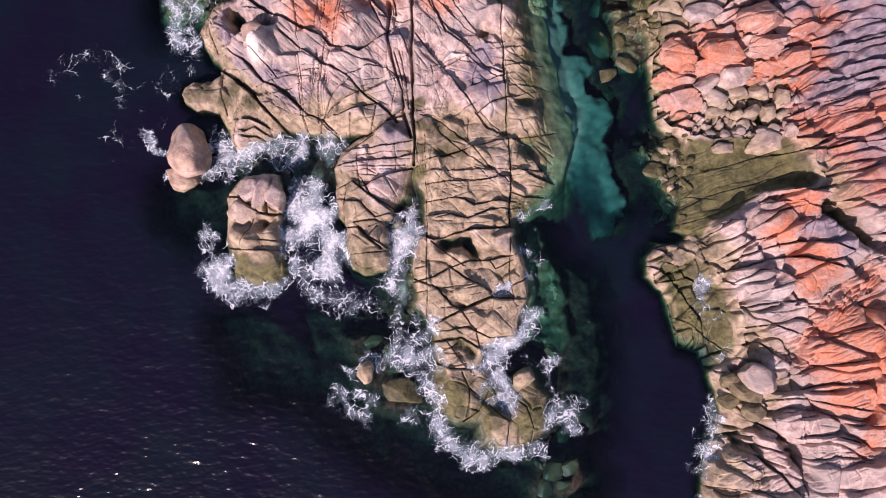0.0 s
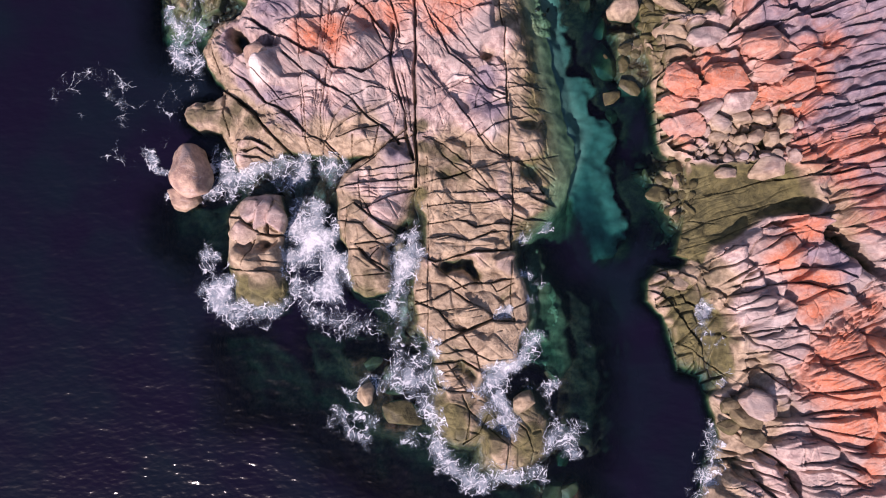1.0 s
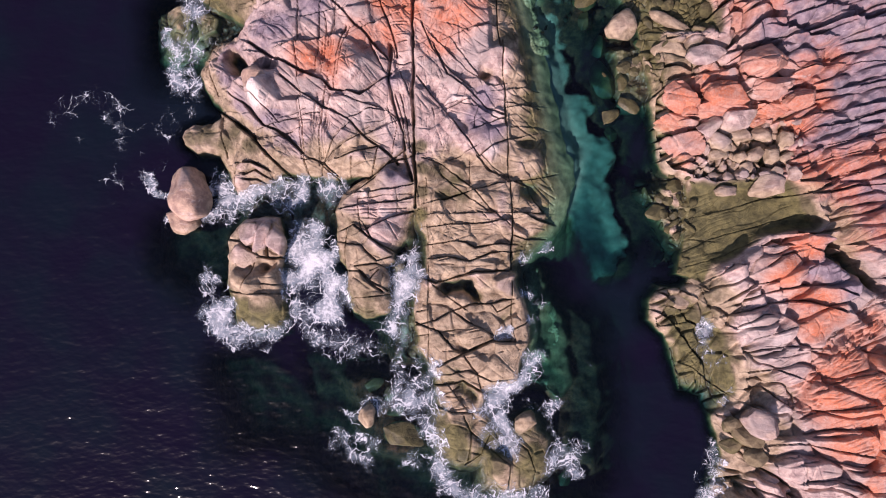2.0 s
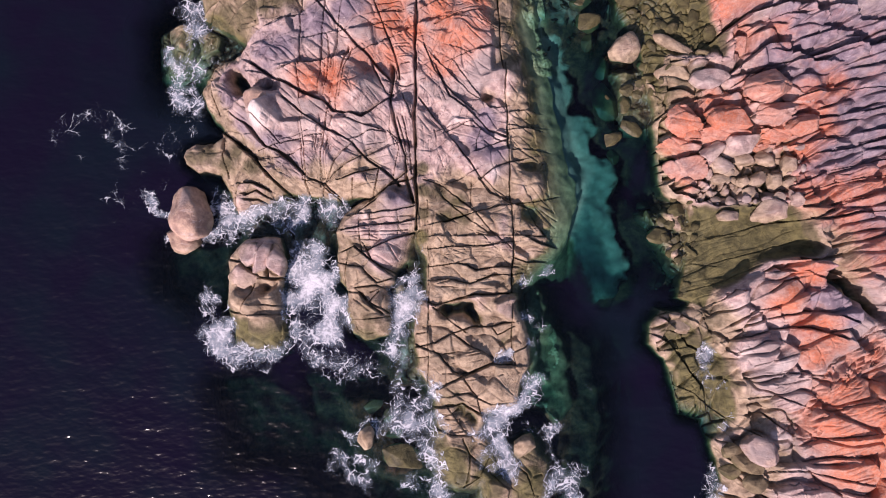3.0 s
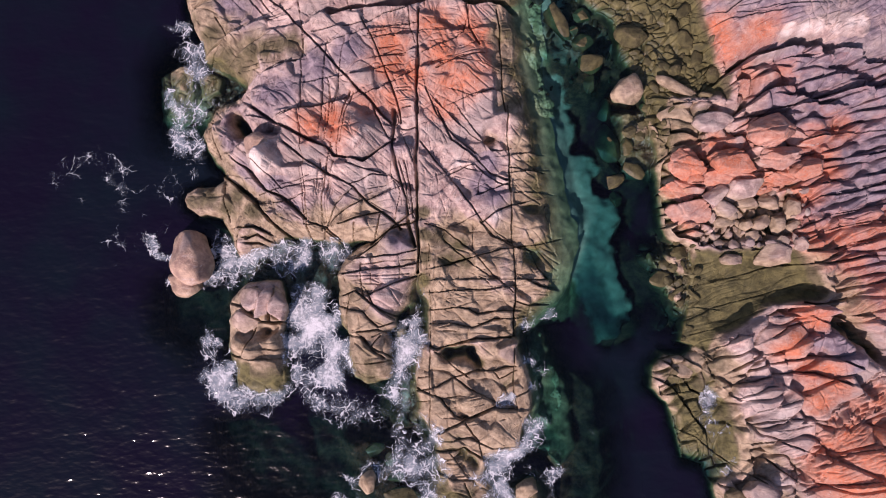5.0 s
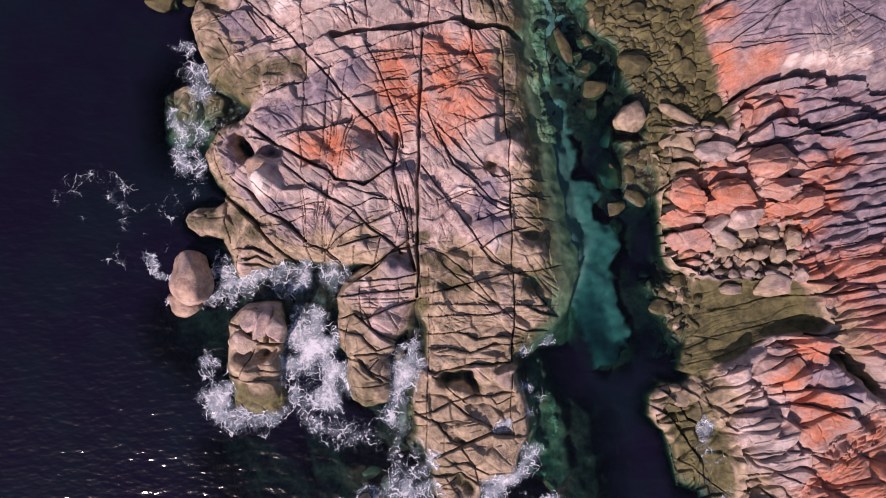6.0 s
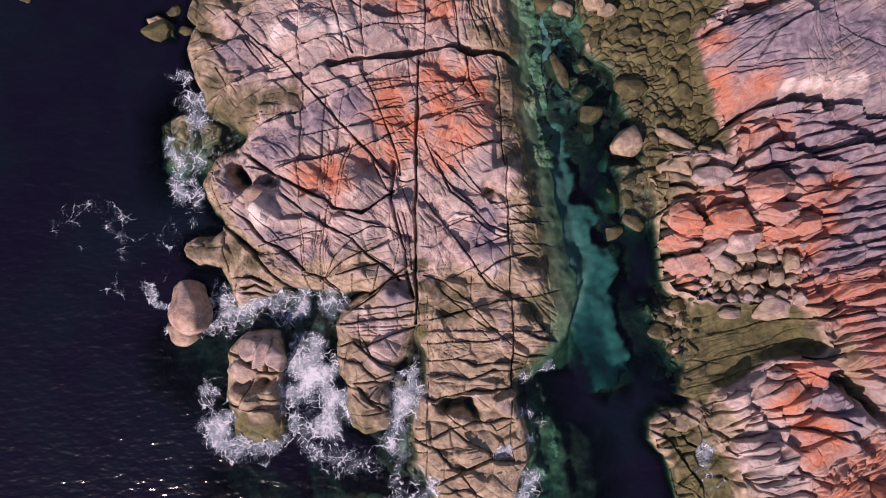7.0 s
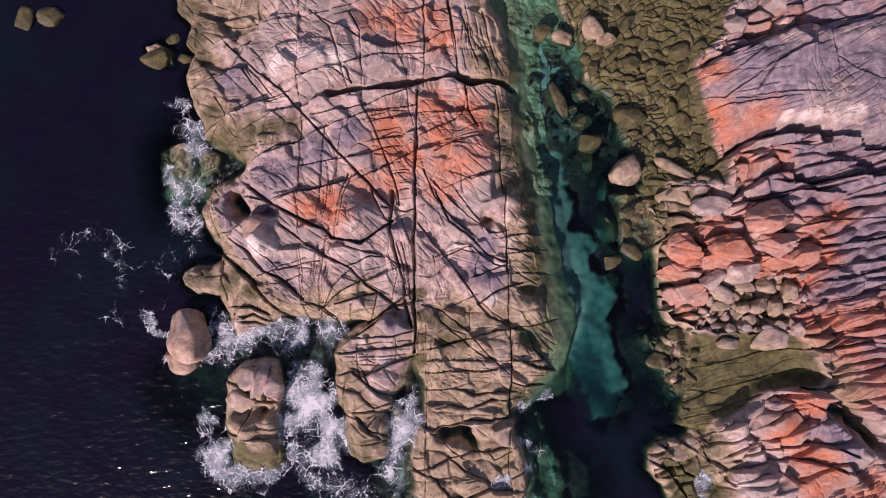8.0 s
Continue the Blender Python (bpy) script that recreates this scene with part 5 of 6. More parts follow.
calm = np.clip((BASE + 0.6) / 0.8, 0.05, 1)
HEIGHT = BASE + calm * (LEDGE + BLOCK - GROOVE) + (0.09 * fractal(GX, GY, 2.4, 4, 8) + 0.24 * fractal(GX, GY, 4.5, 2, 3) + undulation) * np.clip(BASE + 1, 0.2, 1)


# ---------------------------------------------------------------- lichen
LICHEN = np.zeros(GX.shape)


def lichen(radius, amount, *centres):
    for c in centres:
        part = window([c], radius * 2.6)
        d = np.hypot(GX[part] - c[0], GY[part] - c[1]) / 1.08
        LICHEN[part] = np.maximum(LICHEN[part], amount * np.exp(-(d / radius) ** 2))


lichen(1.3, 1, (-9.76, 16.59), (-8.34, 16.99), (-7.94, 16.16))
lichen(1.6, 1, (-0.56, 22.28), (0.27, 19.85), (2.26, 23.11), (-0.97, 23.9), (1.45, 23.92), (-0.15, 21.47), (-4.18, 21.03), (-2.96, 20.23), (-4.19, 22.65))
lichen(1.5, .9, (-5.49, 30.38), (-3.87, 30.4), (-3.05, 29.59), (-0.61, 29.2), (-1.03, 30.83), (1.07, 20.27), (-0.52, 18.23))
lichen(1.4, .8, (-4.15, 18.61), (-5.76, 18.19), (1.88, 20.27), (2.68, 21.49))
lichen(1.2, 1, (17.03, 14.1), (18.04, 13.25), (19.93, 14.06), (21.16, 13.84), (19.35, 15.33), (21.14, 13.13), (17.9, 15.34))
lichen(1.0, .9, (17.04, 11.66), (17.85, 11.02), (17.39, 9.36), (23.3, 12.84), (24.95, 12.4))
lichen(1.4, .9, (22.28, 16.17), (25.95, 15.51), (27.11, 13.42), (25.82, 11.78), (24.22, 13.04), (28.04, 16.31), (26.73, 14.25))
lichen(1.8, .9, (26.11, 8.68), (28.15, 8.66), (30.21, 9.04), (26.89, 7.65), (31.78, 9.43), (26.08, 8.07))
lichen(1.6, .8, (28.84, 5.57), (30.46, 5.14), (29.57, 3.52), (31.22, 3.91), (28.48, 6.6))
lichen(1.3, .9, (19.83, 23.15), (21.43, 22.97), (22.23, 23.37), (20.23, 22.15), (19.24, 23.95), (19.04, 26.77))
lichen(1.2, .7, (21.82, 20.16), (21.02, 20.75), (23.82, 20.38), (24.21, 19.78), (21.42, 19.55))
lichen(1.2, 1, (24.39, 1.52), (23.96, 0.73), (25.26, 3.12), (26.05, 2.71))
lichen(1.3, 1, (25.51, -0.7), (26.71, -0.91), (25.85, -2.5), (26.23, -2.9), (27.08, -1.72))
lichen(1.8, 1, (27.15, -6.87), (29.15, -6.5), (28.01, -5.3), (30.39, -5.34), (30.31, -7.31), (26.7, -8.04))
lichen(1.8, 1, (27.86, -8.85), (29.85, -8.88), (27.79, -10.81), (29.75, -11.23), (30.09, -12.4), (29.4, -10.05))
lichen(1.4, .8, (29.76, -14.4), (29, -3.74), (30.24, -2.96))
lichen(1.2, .6, (23.28, 30.2), (25.31, 31.03), (22.07, 30.6), (25.71, 30.01))

LICHEN = np.maximum(LICHEN, 0.20 * (MASS == 6) * rise(MAINLAND, 2.0) + 0.05 * (MASS == 8) * rise(MAINLAND - 3, 2.0))
OCHRE, SLATE_SHADE, MOSS = np.zeros(GX.shape), np.zeros(GX.shape), np.zeros(GX.shape)


def spread_on(field, radius, amount, centres):
    """Soft round patches, of weathering and of painted shade, laid over a field."""
    for c in centres:
        part = window([c], radius * 2.4)
        patch = amount * np.exp(-((GX[part] - c[0]) ** 2 + (GY[part] - c[1]) ** 2) / radius ** 2)
        field[part] = np.where(abs(patch) > abs(field[part]), patch, field[part])


def stain(radius, amount, *centres):
    spread_on(OCHRE, radius, amount, centres)


def slate_shade(radius, amount, *centres):
    spread_on(SLATE_SHADE, radius, amount, centres)


def moss(radius, amount, *centres):
    spread_on(MOSS, radius, amount, centres)


stain(1.6, .65, (0.06, 8.63), (0.04, 7.38), (1.72, 8.61), (-1.2, 7.82), (2.52, 6.93), (-0.4, 6.13))
stain(1.5, .7, (-17.14, 13.89), (-16.1, 12.62), (-14.85, 11.76), (-13.61, 10.48), (-12.37, 9.21), (-15.27, 10.92), (-14.44, 10.08), (-11.13, 8.78))
stain(1.8, .75, (-9.47, 9.38), (-7.82, 8.74), (-6.16, 8.92), (-7.45, 2.91), (-6.22, 2.48), (-5.83, -0.01), (-7.45, 3.73))
stain(1.8, .62, (-0.01, 4.05), (1.64, 4.03), (-0.04, 1.98), (2.44, 1.95), (3.7, 3.17), (5.83, 6.89), (6.72, 9.81), (6.37, 12.76), (6.01, 15.72), (6.05, 17.85))
stain(2.2, 1.0, (-0.5, -1.73), (1.96, -2.17), (0.29, -3.79), (3.59, -2.6), (1.49, -5.44), (3.55, -5.06), (0.23, -7.46), (1.45, -8.29))
stain(2.2, 1.0, (0.19, -10.3), (0.17, -11.91), (3.02, -12.36), (5.87, -12.4), (5.91, -10.38), (3.04, -10.75))
stain(2.0, .8, (-16.25, 22.37), (-14.59, 21.97), (-12.94, 21.98), (-11.29, 22.41), (-13.78, 23.01), (-17.51, 23.61), (-18.36, 25.26), (-17.05, 21.12))
stain(1.8, .7, (-18.88, 31.1), (-18.43, 29.43), (-17.2, 30.28), (-15.97, 30.71), (-18.83, 28.18))
stain(1.6, .5, (2.29, 27.51), (1.45, 29.59), (3.11, 28.76), (2.68, 31.27), (3.95, 26.69))
stain(1.6, .6, (4.38, 23.78), (4.39, 21.7), (4.82, 19.64), (4.62, 17.98))
stain(1.6, .6, (-15.28, 3.01), (-14.45, 2.59), (-13.22, 1.75), (-14.87, 0.94), (-14.04, 0.93))
stain(1.8, .9, (-14.05, -1.12), (-12.82, -1.96), (-14.46, -1.94))
stain(2.0, .7, (19.74, -0.36), (19.08, -1.59), (20.82, -5.31), (22, -6.96), (22.68, -11.04), (20.18, -12.22), (20.05, -16.25), (21.65, -17.07), (19.6, -17.44))
stain(1.6, .7, (27.41, 5.35), (28.23, 4.92), (29.43, 3.66), (26.63, 6.62), (27.02, 5.99))
stain(1.5, .5, (15.99, 13.48), (15.74, 11.8), (15.87, 9.27), (16.91, 16.44), (16.1, 17.3))
stain(1.6, .7, (-9.61, 10.55), (-7.98, 10.34), (-6.35, 10.75), (-12.88, 11.16), (-11.65, 10.34), (-16.38, 14.04), (-17, 15.27))

slate_shade(2.0, .9, (24.25, 26.81), (26.26, 27.23), (21.45, 26.79), (23.44, 25.2), (28.26, 27.65), (29.85, 25.65), (21.85, 28.01))
slate_shade(1.6, .8, (24.33, 20.82), (27.54, 20.84), (23.52, 18.6), (26.32, 17.82), (28.32, 18.23), (30.34, 19.66))
# purple-grey beds, darkened also for their tilt away from the sun
slate_shade(1.6, .9, (26.88, 10.67), (28.91, 10.65), (30.98, 11.24), (28.12, 11.27), (30.38, 6.74), (29.91, 14.96), (31.17, 15.78), (29.16, 16.63), (31.48, 13.29))
slate_shade(1.2, .7, (26.11, 1.12), (27.71, 0.69), (28.48, -0.13), (27.35, 1.91), (25.63, -0.89))
slate_shade(1.0, .8, (2.58, 12.85), (3.39, 11.8), (2.16, 12.44), (2.81, 14.1))
# painted shade on facets beside the island's main joint
slate_shade(1.0, .6, (-3.65, 8.36), (-3.98, 15.23), (-3.03, 8.56))
slate_shade(1.6, .7, (-11.86, 18.98), (-12.67, 18.57), (-16.43, 25.87), (-15.19, 24.65), (-7.04, 21.86), (-9.46, 20.62), (-17.22, 24.64))
slate_shade(.7, -.62, (24.03, 23.39), (25.03, 23.32), (26.03, 23.28), (27.03, 23.37), (28.03, 23.5), (28.83, 23.63))
slate_shade(1.0, -.85, (-13.32, 14.26), (-13.08, 13.93))
slate_shade(.8, -.5, (-5.92, 16.34), (-6.74, 15.32))
slate_shade(.7, -.8, (15.88, 11.67), (15.75, 10), (16.55, 8.95), (17.59, 9.15), (16.25, 12.92))
slate_shade(1.4, -.7, (-11.53, 27.48), (-12.33, 27.06), (-7.88, 27.1), (-9.5, 27.49))
slate_shade(1.4, -.5, (21.63, -2.85), (23.62, -3.68), (22.51, -0.84), (20.53, 0.4), (23.84, -8.88))
slate_shade(1.3, .5, (-16.11, 15.43), (-14.88, 13.59), (-12.83, 11.95), (-11.19, 10.73), (-15.73, 17.28), (-16.51, 14.4))
slate_shade(1.4, .45, (-9.57, 10.52), (-7.94, 10.52), (-6.32, 11.13), (-13.22, 10.73), (-12.02, 12.36))
slate_shade(.9, .65, (0.31, -2.56), (1.54, -2.17), (2.32, -5.04), (3.54, -5.47), (1.06, -7.15), (-0.53, -3.37))
slate_shade(.8, .6, (-14.86, 2.8), (-13.63, 2.16), (-14.45, 3.21), (-13.22, 1.13))
slate_shade(.9, .5, (-7.04, 3.11), (-5.82, 0.82), (-6.21, 3.72))
slate_shade(.9, -.6, (0.34, -0.1), (1.56, -0.73), (-0.46, 1.76), (2.01, 1.73), (3.39, 10.21), (-6.15, 7.42), (-4.52, 5.74))

moss(1.3, .30, (-18.88, 31.1), (-18.43, 29.43), (-12.94, 21.98), (-14.6, 22.38), (-16.23, 21.54), (-11.29, 22.41), (-18.41, 27.76), (-17.2, 30.28))
moss(1.4, .5, (0.19, -10.7), (3.02, -12.36), (5.87, -12.4), (0.16, -12.32), (3.44, -11.16))
moss(1.4, .5, (-14.05, -1.95), (-12.82, -1.96), (-14.87, -1.52))
moss(1.0, .35, (-18.17, 11.38), (-17.34, 11.58), (-16.1, 10.94), (-15.27, 11.76), (-14.03, 10.7))
moss(1.3, .25, (0.04, 7.38), (-1.19, 8.65), (0.46, 8.21), (-5.84, -1.24), (-5.42, -0.42), (-7.06, 0.01))
moss(1.2, .22, (6.05, 17.85), (6.21, 15.72), (6.37, 13.18), (6.53, 10.65), (6.68, 7.71), (5.83, 6.47), (4.5, 1.92), (5.34, 2.73))
moss(1.2, .3, (16.53, 17.72), (16.06, 16.03), (17.36, 17.29), (18.63, 17.49), (19.12, -0.35), (18.87, -1.58))
moss(1.2, .3, (3.97, 23.77), (4.4, 21.29), (4.62, 18.81), (3.95, 27.1), (2.71, 27.51))

moss(.6, .40, (-1.86, 10.55), (-1.84, 8.91), (-1.82, 7.28), (-1.8, 5.64))
moss(1.0, .32, (-0.6, 8.72), (0.64, 8.12), (-0.17, 7.09), (1.06, 6.9))
moss(1.0, .35, (-17.17, 21.79), (-15.08, 21.6), (-13.01, 22.04), (-18.86, 31.26), (-18.0, 30.42))
stain(1.1, 1.1, (-18.5, 24.16), (-17.51, 23.11), (-17.61, 22.05), (-16.86, 14.11), (-16.21, 12.87), (-14.93, 11.64), (-13.67, 10.62), (-12.4, 9.81), (-11.36, 9.12), (-19.39, 25.84), (-18.87, 27.12))
moss(1.1, .36, (-19.62, 31.38), (-18.32, 30.11), (-18.92, 28.83), (-17.52, 23.53), (-16.43, 22.07), (-14.34, 21.88), (-12.25, 22.32), (-15.15, 20.9), (-17.84, 11.61), (-18.66, 11.39))
moss(.8, .24, (-18.99, 26.7), (-18.6, 24.79), (-18.05, 23.11), (-16.64, 13.28), (-15.56, 11.84), (-14.08, 10.61), (-12.4, 9.39))
stain(1.0, .75, (5.3, 21.44), (5.52, 19.76), (5.53, 18.09), (5.75, 16.42), (5.96, 14.35), (6.39, 12.7), (6.81, 11.05), (7.02, 8.99), (7.24, 7.35), (7.04, 5.71))
moss(.8, .30, (5.63, 21.44), (5.73, 19.76), (5.82, 18.09), (5.99, 16.43), (6.25, 14.35), (6.68, 12.29))
moss(1.2, .20, (-0.86, -3.4), (-0.08, -6.27), (0.28, -10.32), (-6.17, 0.38), (-6.98, 4.54), (-7.81, 2.88), (-5.77, -1.28))
slate_shade(.6, .7, (-14.84, 2.95), (-13.32, 1.98), (-14.36, 4.18))
slate_shade(1.3, -.45, (2.85, 13.89), (0.37, 14.28), (3.68, 12.66), (2.42, 15.75), (-7.1, 16.07), (-9.53, 13.35), (-5.81, 12.97), (-4.14, 12.17), (-12.02, 13.73))
stain(1.2, .9, (-15.03, 2.77), (-13.17, 2.12), (-14.4, 0.9), (-12.76, 0.67), (-15.64, 1.74))
SLATE_SHADE = np.where(SLATE_SHADE < 0, SLATE_SHADE, np.maximum(SLATE_SHADE, 0.42 * (MASS == 7) + 0.55 * LAYERED + 0.18 * KNOBBLY))
WEEDY = np.maximum(rise(FLAT_AREA, 0.8) * 0.60, rise(FIELD_AREA, 0.8) * 0.50)
WEEDY = np.maximum(WEEDY, rise(TAIL_AREA, 1.0) * np.clip(0.35 - 0.05 * (GY + 2), 0.05, 0.5))
WEEDY = np.maximum(WEEDY, MOSS)


# ---------------------------------------------------------------- meshes of the bedrock
def sheet(name, ids, x, y, z, parent, material, **fields):
    """A mesh of the grid squares whose ids are true."""
    used = np.zeros(x.shape, bool)
    used[:-1, :-1] |= ids
    used[1:, :-1] |= ids
    used[:-1, 1:] |= ids
    used[1:, 1:] |= ids
    index = np.cumsum(used.ravel()).reshape(x.shape) - 1
    faces = np.stack([index[:-1, :-1][ids], index[:-1, 1:][ids], index[1:, 1:][ids], index[1:, :-1][ids]], 1)
    points = np.stack([x[used], y[used], z[used]], 1)
    mesh = bpy.data.meshes.new(name)
    mesh.vertices.add(len(points))
    mesh.vertices.foreach_set("co", points.ravel())
    mesh.loops.add(faces.size)
    mesh.loops.foreach_set("vertex_index", faces.ravel())
    mesh.polygons.add(len(faces))
    mesh.polygons.foreach_set("loop_start", np.arange(0, faces.size, 4))
    mesh.polygons.foreach_set("use_smooth", np.ones(len(faces), bool))
    mesh.update(calc_edges=True)
    for key, field in fields.items():
        mesh.attributes.new(key, "FLOAT", "POINT").data.foreach_set("value", field[used].astype(np.float32))
    mesh.materials.append(material)
    ob = new(name, mesh)
    ob.parent = parent
    return ob


def outcrop(name, label, category, number, piece, most=280):
    """A rock mass: an Empty with one mesh for each of its larger blocks, the crumbs joined into one."""
    base = tagged(new(name), label, category)
    squares = np.where(MASS == number, LABEL, 0)[:-1, :-1]
    found = np.bincount(squares.ravel(), minlength=count + 1)
    found[0] = 0
    order = [k for k in np.argsort(-found) if found[k] > 40 and k < crumbs][:most]
    taken = np.zeros(count + 1, bool)
    taken[order] = True
    r, c = np.nonzero(taken[squares])
    which = squares[r, c]
    by = np.argsort(which, kind="stable")
    r, c, which = r[by], c[by], which[by]
    for part in np.split(np.arange(len(r)), np.flatnonzero(np.diff(which)) + 1):
        top, left = r[part].min(), c[part].min()
        cut = np.s_[top:r[part].max() + 2, left:c[part].max() + 2]
        ids = np.zeros((r[part].max() + 1 - top, c[part].max() + 1 - left), bool)
        ids[r[part] - top, c[part] - left] = True
        sheet(piece, ids, GX[cut], GY[cut], HEIGHT[cut], base, ROCK, lichen=LICHEN[cut], weed=WEEDY[cut], ochre=OCHRE[cut], slate_shade=SLATE_SHADE[cut], bank=BANK[cut])
    rest = (squares > 0) & ~taken[squares]
    if rest.any():
        tagged(sheet("rubble", rest, GX, GY, HEIGHT, base, ROCK, lichen=LICHEN, weed=WEEDY, ochre=OCHRE, slate_shade=SLATE_SHADE, bank=BANK), kind="stuff")
    return base


outcrop("island_outcrop", "jointed pink-grey granite island half, ochre edges above the sea", "rock outcrop", 1, "rock_slab")
outcrop("island_outcrop", "long granite whaleback with orange lichen beside the channel", "rock outcrop", 2, "rock_slab")
outcrop("rock_spur", "low cracked granite spur at the foam inlet", "rock outcrop", 3, "rock_slab")
outcrop("island_point", "brown wet granite point broken into slabs, washed by foam", "rock outcrop", 4, "rock_slab")
outcrop("sea_stack", "square brown granite block with a wet ledge in the sea", "rock outcrop", 5, "rock_slab")
outcrop("shore_promontory", "orange lichen-covered granite promontory in stepped beds", "rock outcrop", 6, "rock_block")
outcrop("shore_dome", "smooth purple-grey granite dome with ledges", "rock outcrop", 7, "rock_slab")
outcrop("shore_outcrop", "pale and orange lichened granite slope in tilted blocks", "rock outcrop", 8, "rock_block")
outcrop("tidal_flat", "olive weed-covered sloping granite flat", "rock flat", 9, "rock_slab")
outcrop("boulder_field", "packed olive-brown stones on low wet ground", "boulder field", 10, "stone", 300)
outcrop("scree_patch", "tumbled pale stones in a gully between outcrops", "scree", 11, "stone")
outcrop("shore_reef", "low weedy reef of cracked granite at the waterline", "reef", 12, "rock_slab")

# ---------------------------------------------------------------- seabed and water, out to the horizon
def reach_out(lo, hi, step):
    inner = np.arange(lo, hi + step / 2, step)
    grow = np.cumsum(0.5 * 1.45 ** np.arange(1, 21))
    return np.concatenate([lo - grow[::-1], inner, hi + grow])


def sampled(field, x, y, outside):
    j, i = np.round((x - WEST_END) / STEP).astype(int), np.round((y - SOUTH_END) / STEP).astype(int)
    ok = (i >= 0) & (i < NY) & (j >= 0) & (j < NX)
    return np.where(ok, field[np.clip(i, 0, NY - 1), np.clip(j, 0, NX - 1)], outside)


shelving = np.clip(1 - (GX - GX.min()) / 6.0, 0, 1) ** 1.5
BASE = np.where((BASE < -1.2) & ~LAND, BASE - (BASE + 9.0) * shelving, BASE)
SX, SY = np.meshgrid(reach_out(-26.8, 39.8, 0.2), reach_out(-22.8, 37.8, 0.2))
floor_z = sampled(BASE, SX, SY, -9.0)
covered = sampled(LAND, SX, SY, False) & (floor_z > -0.6)
floor_z = np.where(covered, np.minimum(floor_z - 1.8, -1.9), floor_z - 0.14 + np.clip(-1.3 - floor_z, 0, 1) * 0.25 * (fractal(SX, SY, 2.0, 3, 9) - 0.5))
everywhere = np.ones((SX.shape[0] - 1, SX.shape[1] - 1), bool)
tagged(sheet("ground", everywhere, SX, SY, floor_z, None, SEABED, sand=sampled(SAND, SX, SY, 0), bank=sampled(BANK, SX, SY, 0)),
       "sea floor of dark kelp and pale sand", "seabed", kind="structure")
column = np.clip(-sampled(np.where(LAND, HEIGHT, BASE), SX, SY, -9.0), 0, 9)
swell = 0.035 * fractal(SX, SY, 2.4, 3, 10)
tagged(sheet("water", everywhere, SX, SY, swell, None, WATER, depth=column),
       "dark navy sea, teal over sand in the channel", "sea", kind="structure")

# ---------------------------------------------------------------- foam
FX, FY = np.meshgrid(np.arange(-30, 36, 0.14), np.arange(-20, 36, 0.14))
DENSITY = np.zeros(FX.shape)
FWX = FX + 0.55 * fractal(FX, FY, 1.6, 4, 2)
FWY = FY + 0.55 * fractal(FX, FY, 1.6, 4, 7)


def foam_streak(radius, density, *points):
    far = np.full(FX.shape, 99.0)
    for a, b in zip(points, points[1:]):
        far = np.minimum(far, to_segment(FWX, FWY, a, b)[0])
    np.maximum(DENSITY, density * np.exp(-(far / (radius * 1.45)) ** 1.6), out=DENSITY)


foam_streak(.9, 1, (-10.34, 4.11), (-9.71, 2.62), (-10.98, 1.37), (-9.73, 0.51), (-8.47, 0.07), (-9.32, -1.18))
foam_streak(.8, .8, (-11.4, 1.8), (-10.36, 0.1), (-9.95, -1.17), (-8.04, 0.49), (-7.42, -0.15))
foam_streak(.9, .75, (-14.12, 7.13), (-12.64, 7.33), (-10.95, 7.94), (-10.32, 7.3), (-11.38, 6.46))
foam_streak(.6, .9, (-17.28, -0.23), (-16.65, -0.66), (-16.02, -0.45), (-15.81, -0.88))
foam_streak(.5, .7, (-18.12, 1.05), (-17.91, -1.06), (-16.86, -2.75), (-15.19, -3.4), (-13.1, -3.22), (-11.42, -2.41), (-10.99, -0.73))
foam_streak(.35, .6, (-21.93, 8.51), (-21.5, 7.44), (-20.87, 6.16), (-20.44, 4.67), (-18.97, 4.86), (-17.71, 6.12), (-17.08, 7.38), (-17.5, 9.31))
foam_streak(.7, .6, (-17.08, 8.24), (-16.44, 6.1), (-16.65, 5.25))
foam_streak(.9, .75, (-2.34, 2.94), (-2.77, 1.68), (-2.58, 0.41), (-1.95, -0.02))
foam_streak(.9, .55, (-3.21, -0), (-3.24, -2.52), (-3.48, -5.03), (-3.92, -6.69))
foam_streak(1.1, .95, (-1.39, -5.27), (-2.45, -6.71), (-2.88, -7.54), (-1.85, -8.38))
foam_streak(.6, .6, (-1.65, -8.8), (-1.25, -10.88), (-0.66, -12.74), (0.16, -13.99))
foam_streak(.8, 1, (2.75, -8.45), (3.59, -8.05), (4.87, -6.82), (5.72, -6), (5.96, -4.75))
foam_streak(.8, .9, (3.14, -10.12), (4.19, -9.72), (4.58, -10.96), (4.78, -11.79))
foam_streak(.5, .9, (3.88, -3.46), (4.94, -2.97), (6.01, -2.15))
foam_streak(.8, .5, (6.09, -8.5), (7.33, -9.35), (7.71, -11.01), (7.89, -12.67), (8.91, -13.51), (9.37, -11.86))
foam_streak(.8, .55, (-0.25, -13.78), (1.4, -14.63), (3.05, -15.06), (5.13, -15.3), (6.6, -14.71), (7.45, -13.69))
foam_streak(.9, .55, (-8.13, -11.19), (-7.31, -12.23), (-6.06, -12.25), (-5.43, -11.43), (-6.46, -10.38))
foam_streak(.8, .5, (-3.36, -12.7), (-2.33, -13.34), (-2.73, -12.09))
foam_streak(.5, .55, (-6.44, -8.31), (-7.28, -9.13), (-4.35, -8.35), (-3.92, -6.69), (-3.1, -8.36))
foam_streak(1.0, .9, (18.92, -3.04), (19, -4.51), (20.24, -5.37), (21.06, -6.01), (21.5, -5.39))
foam_streak(.9, .6, (21.21, -7.89), (22.02, -8.73), (20.76, -8.72))
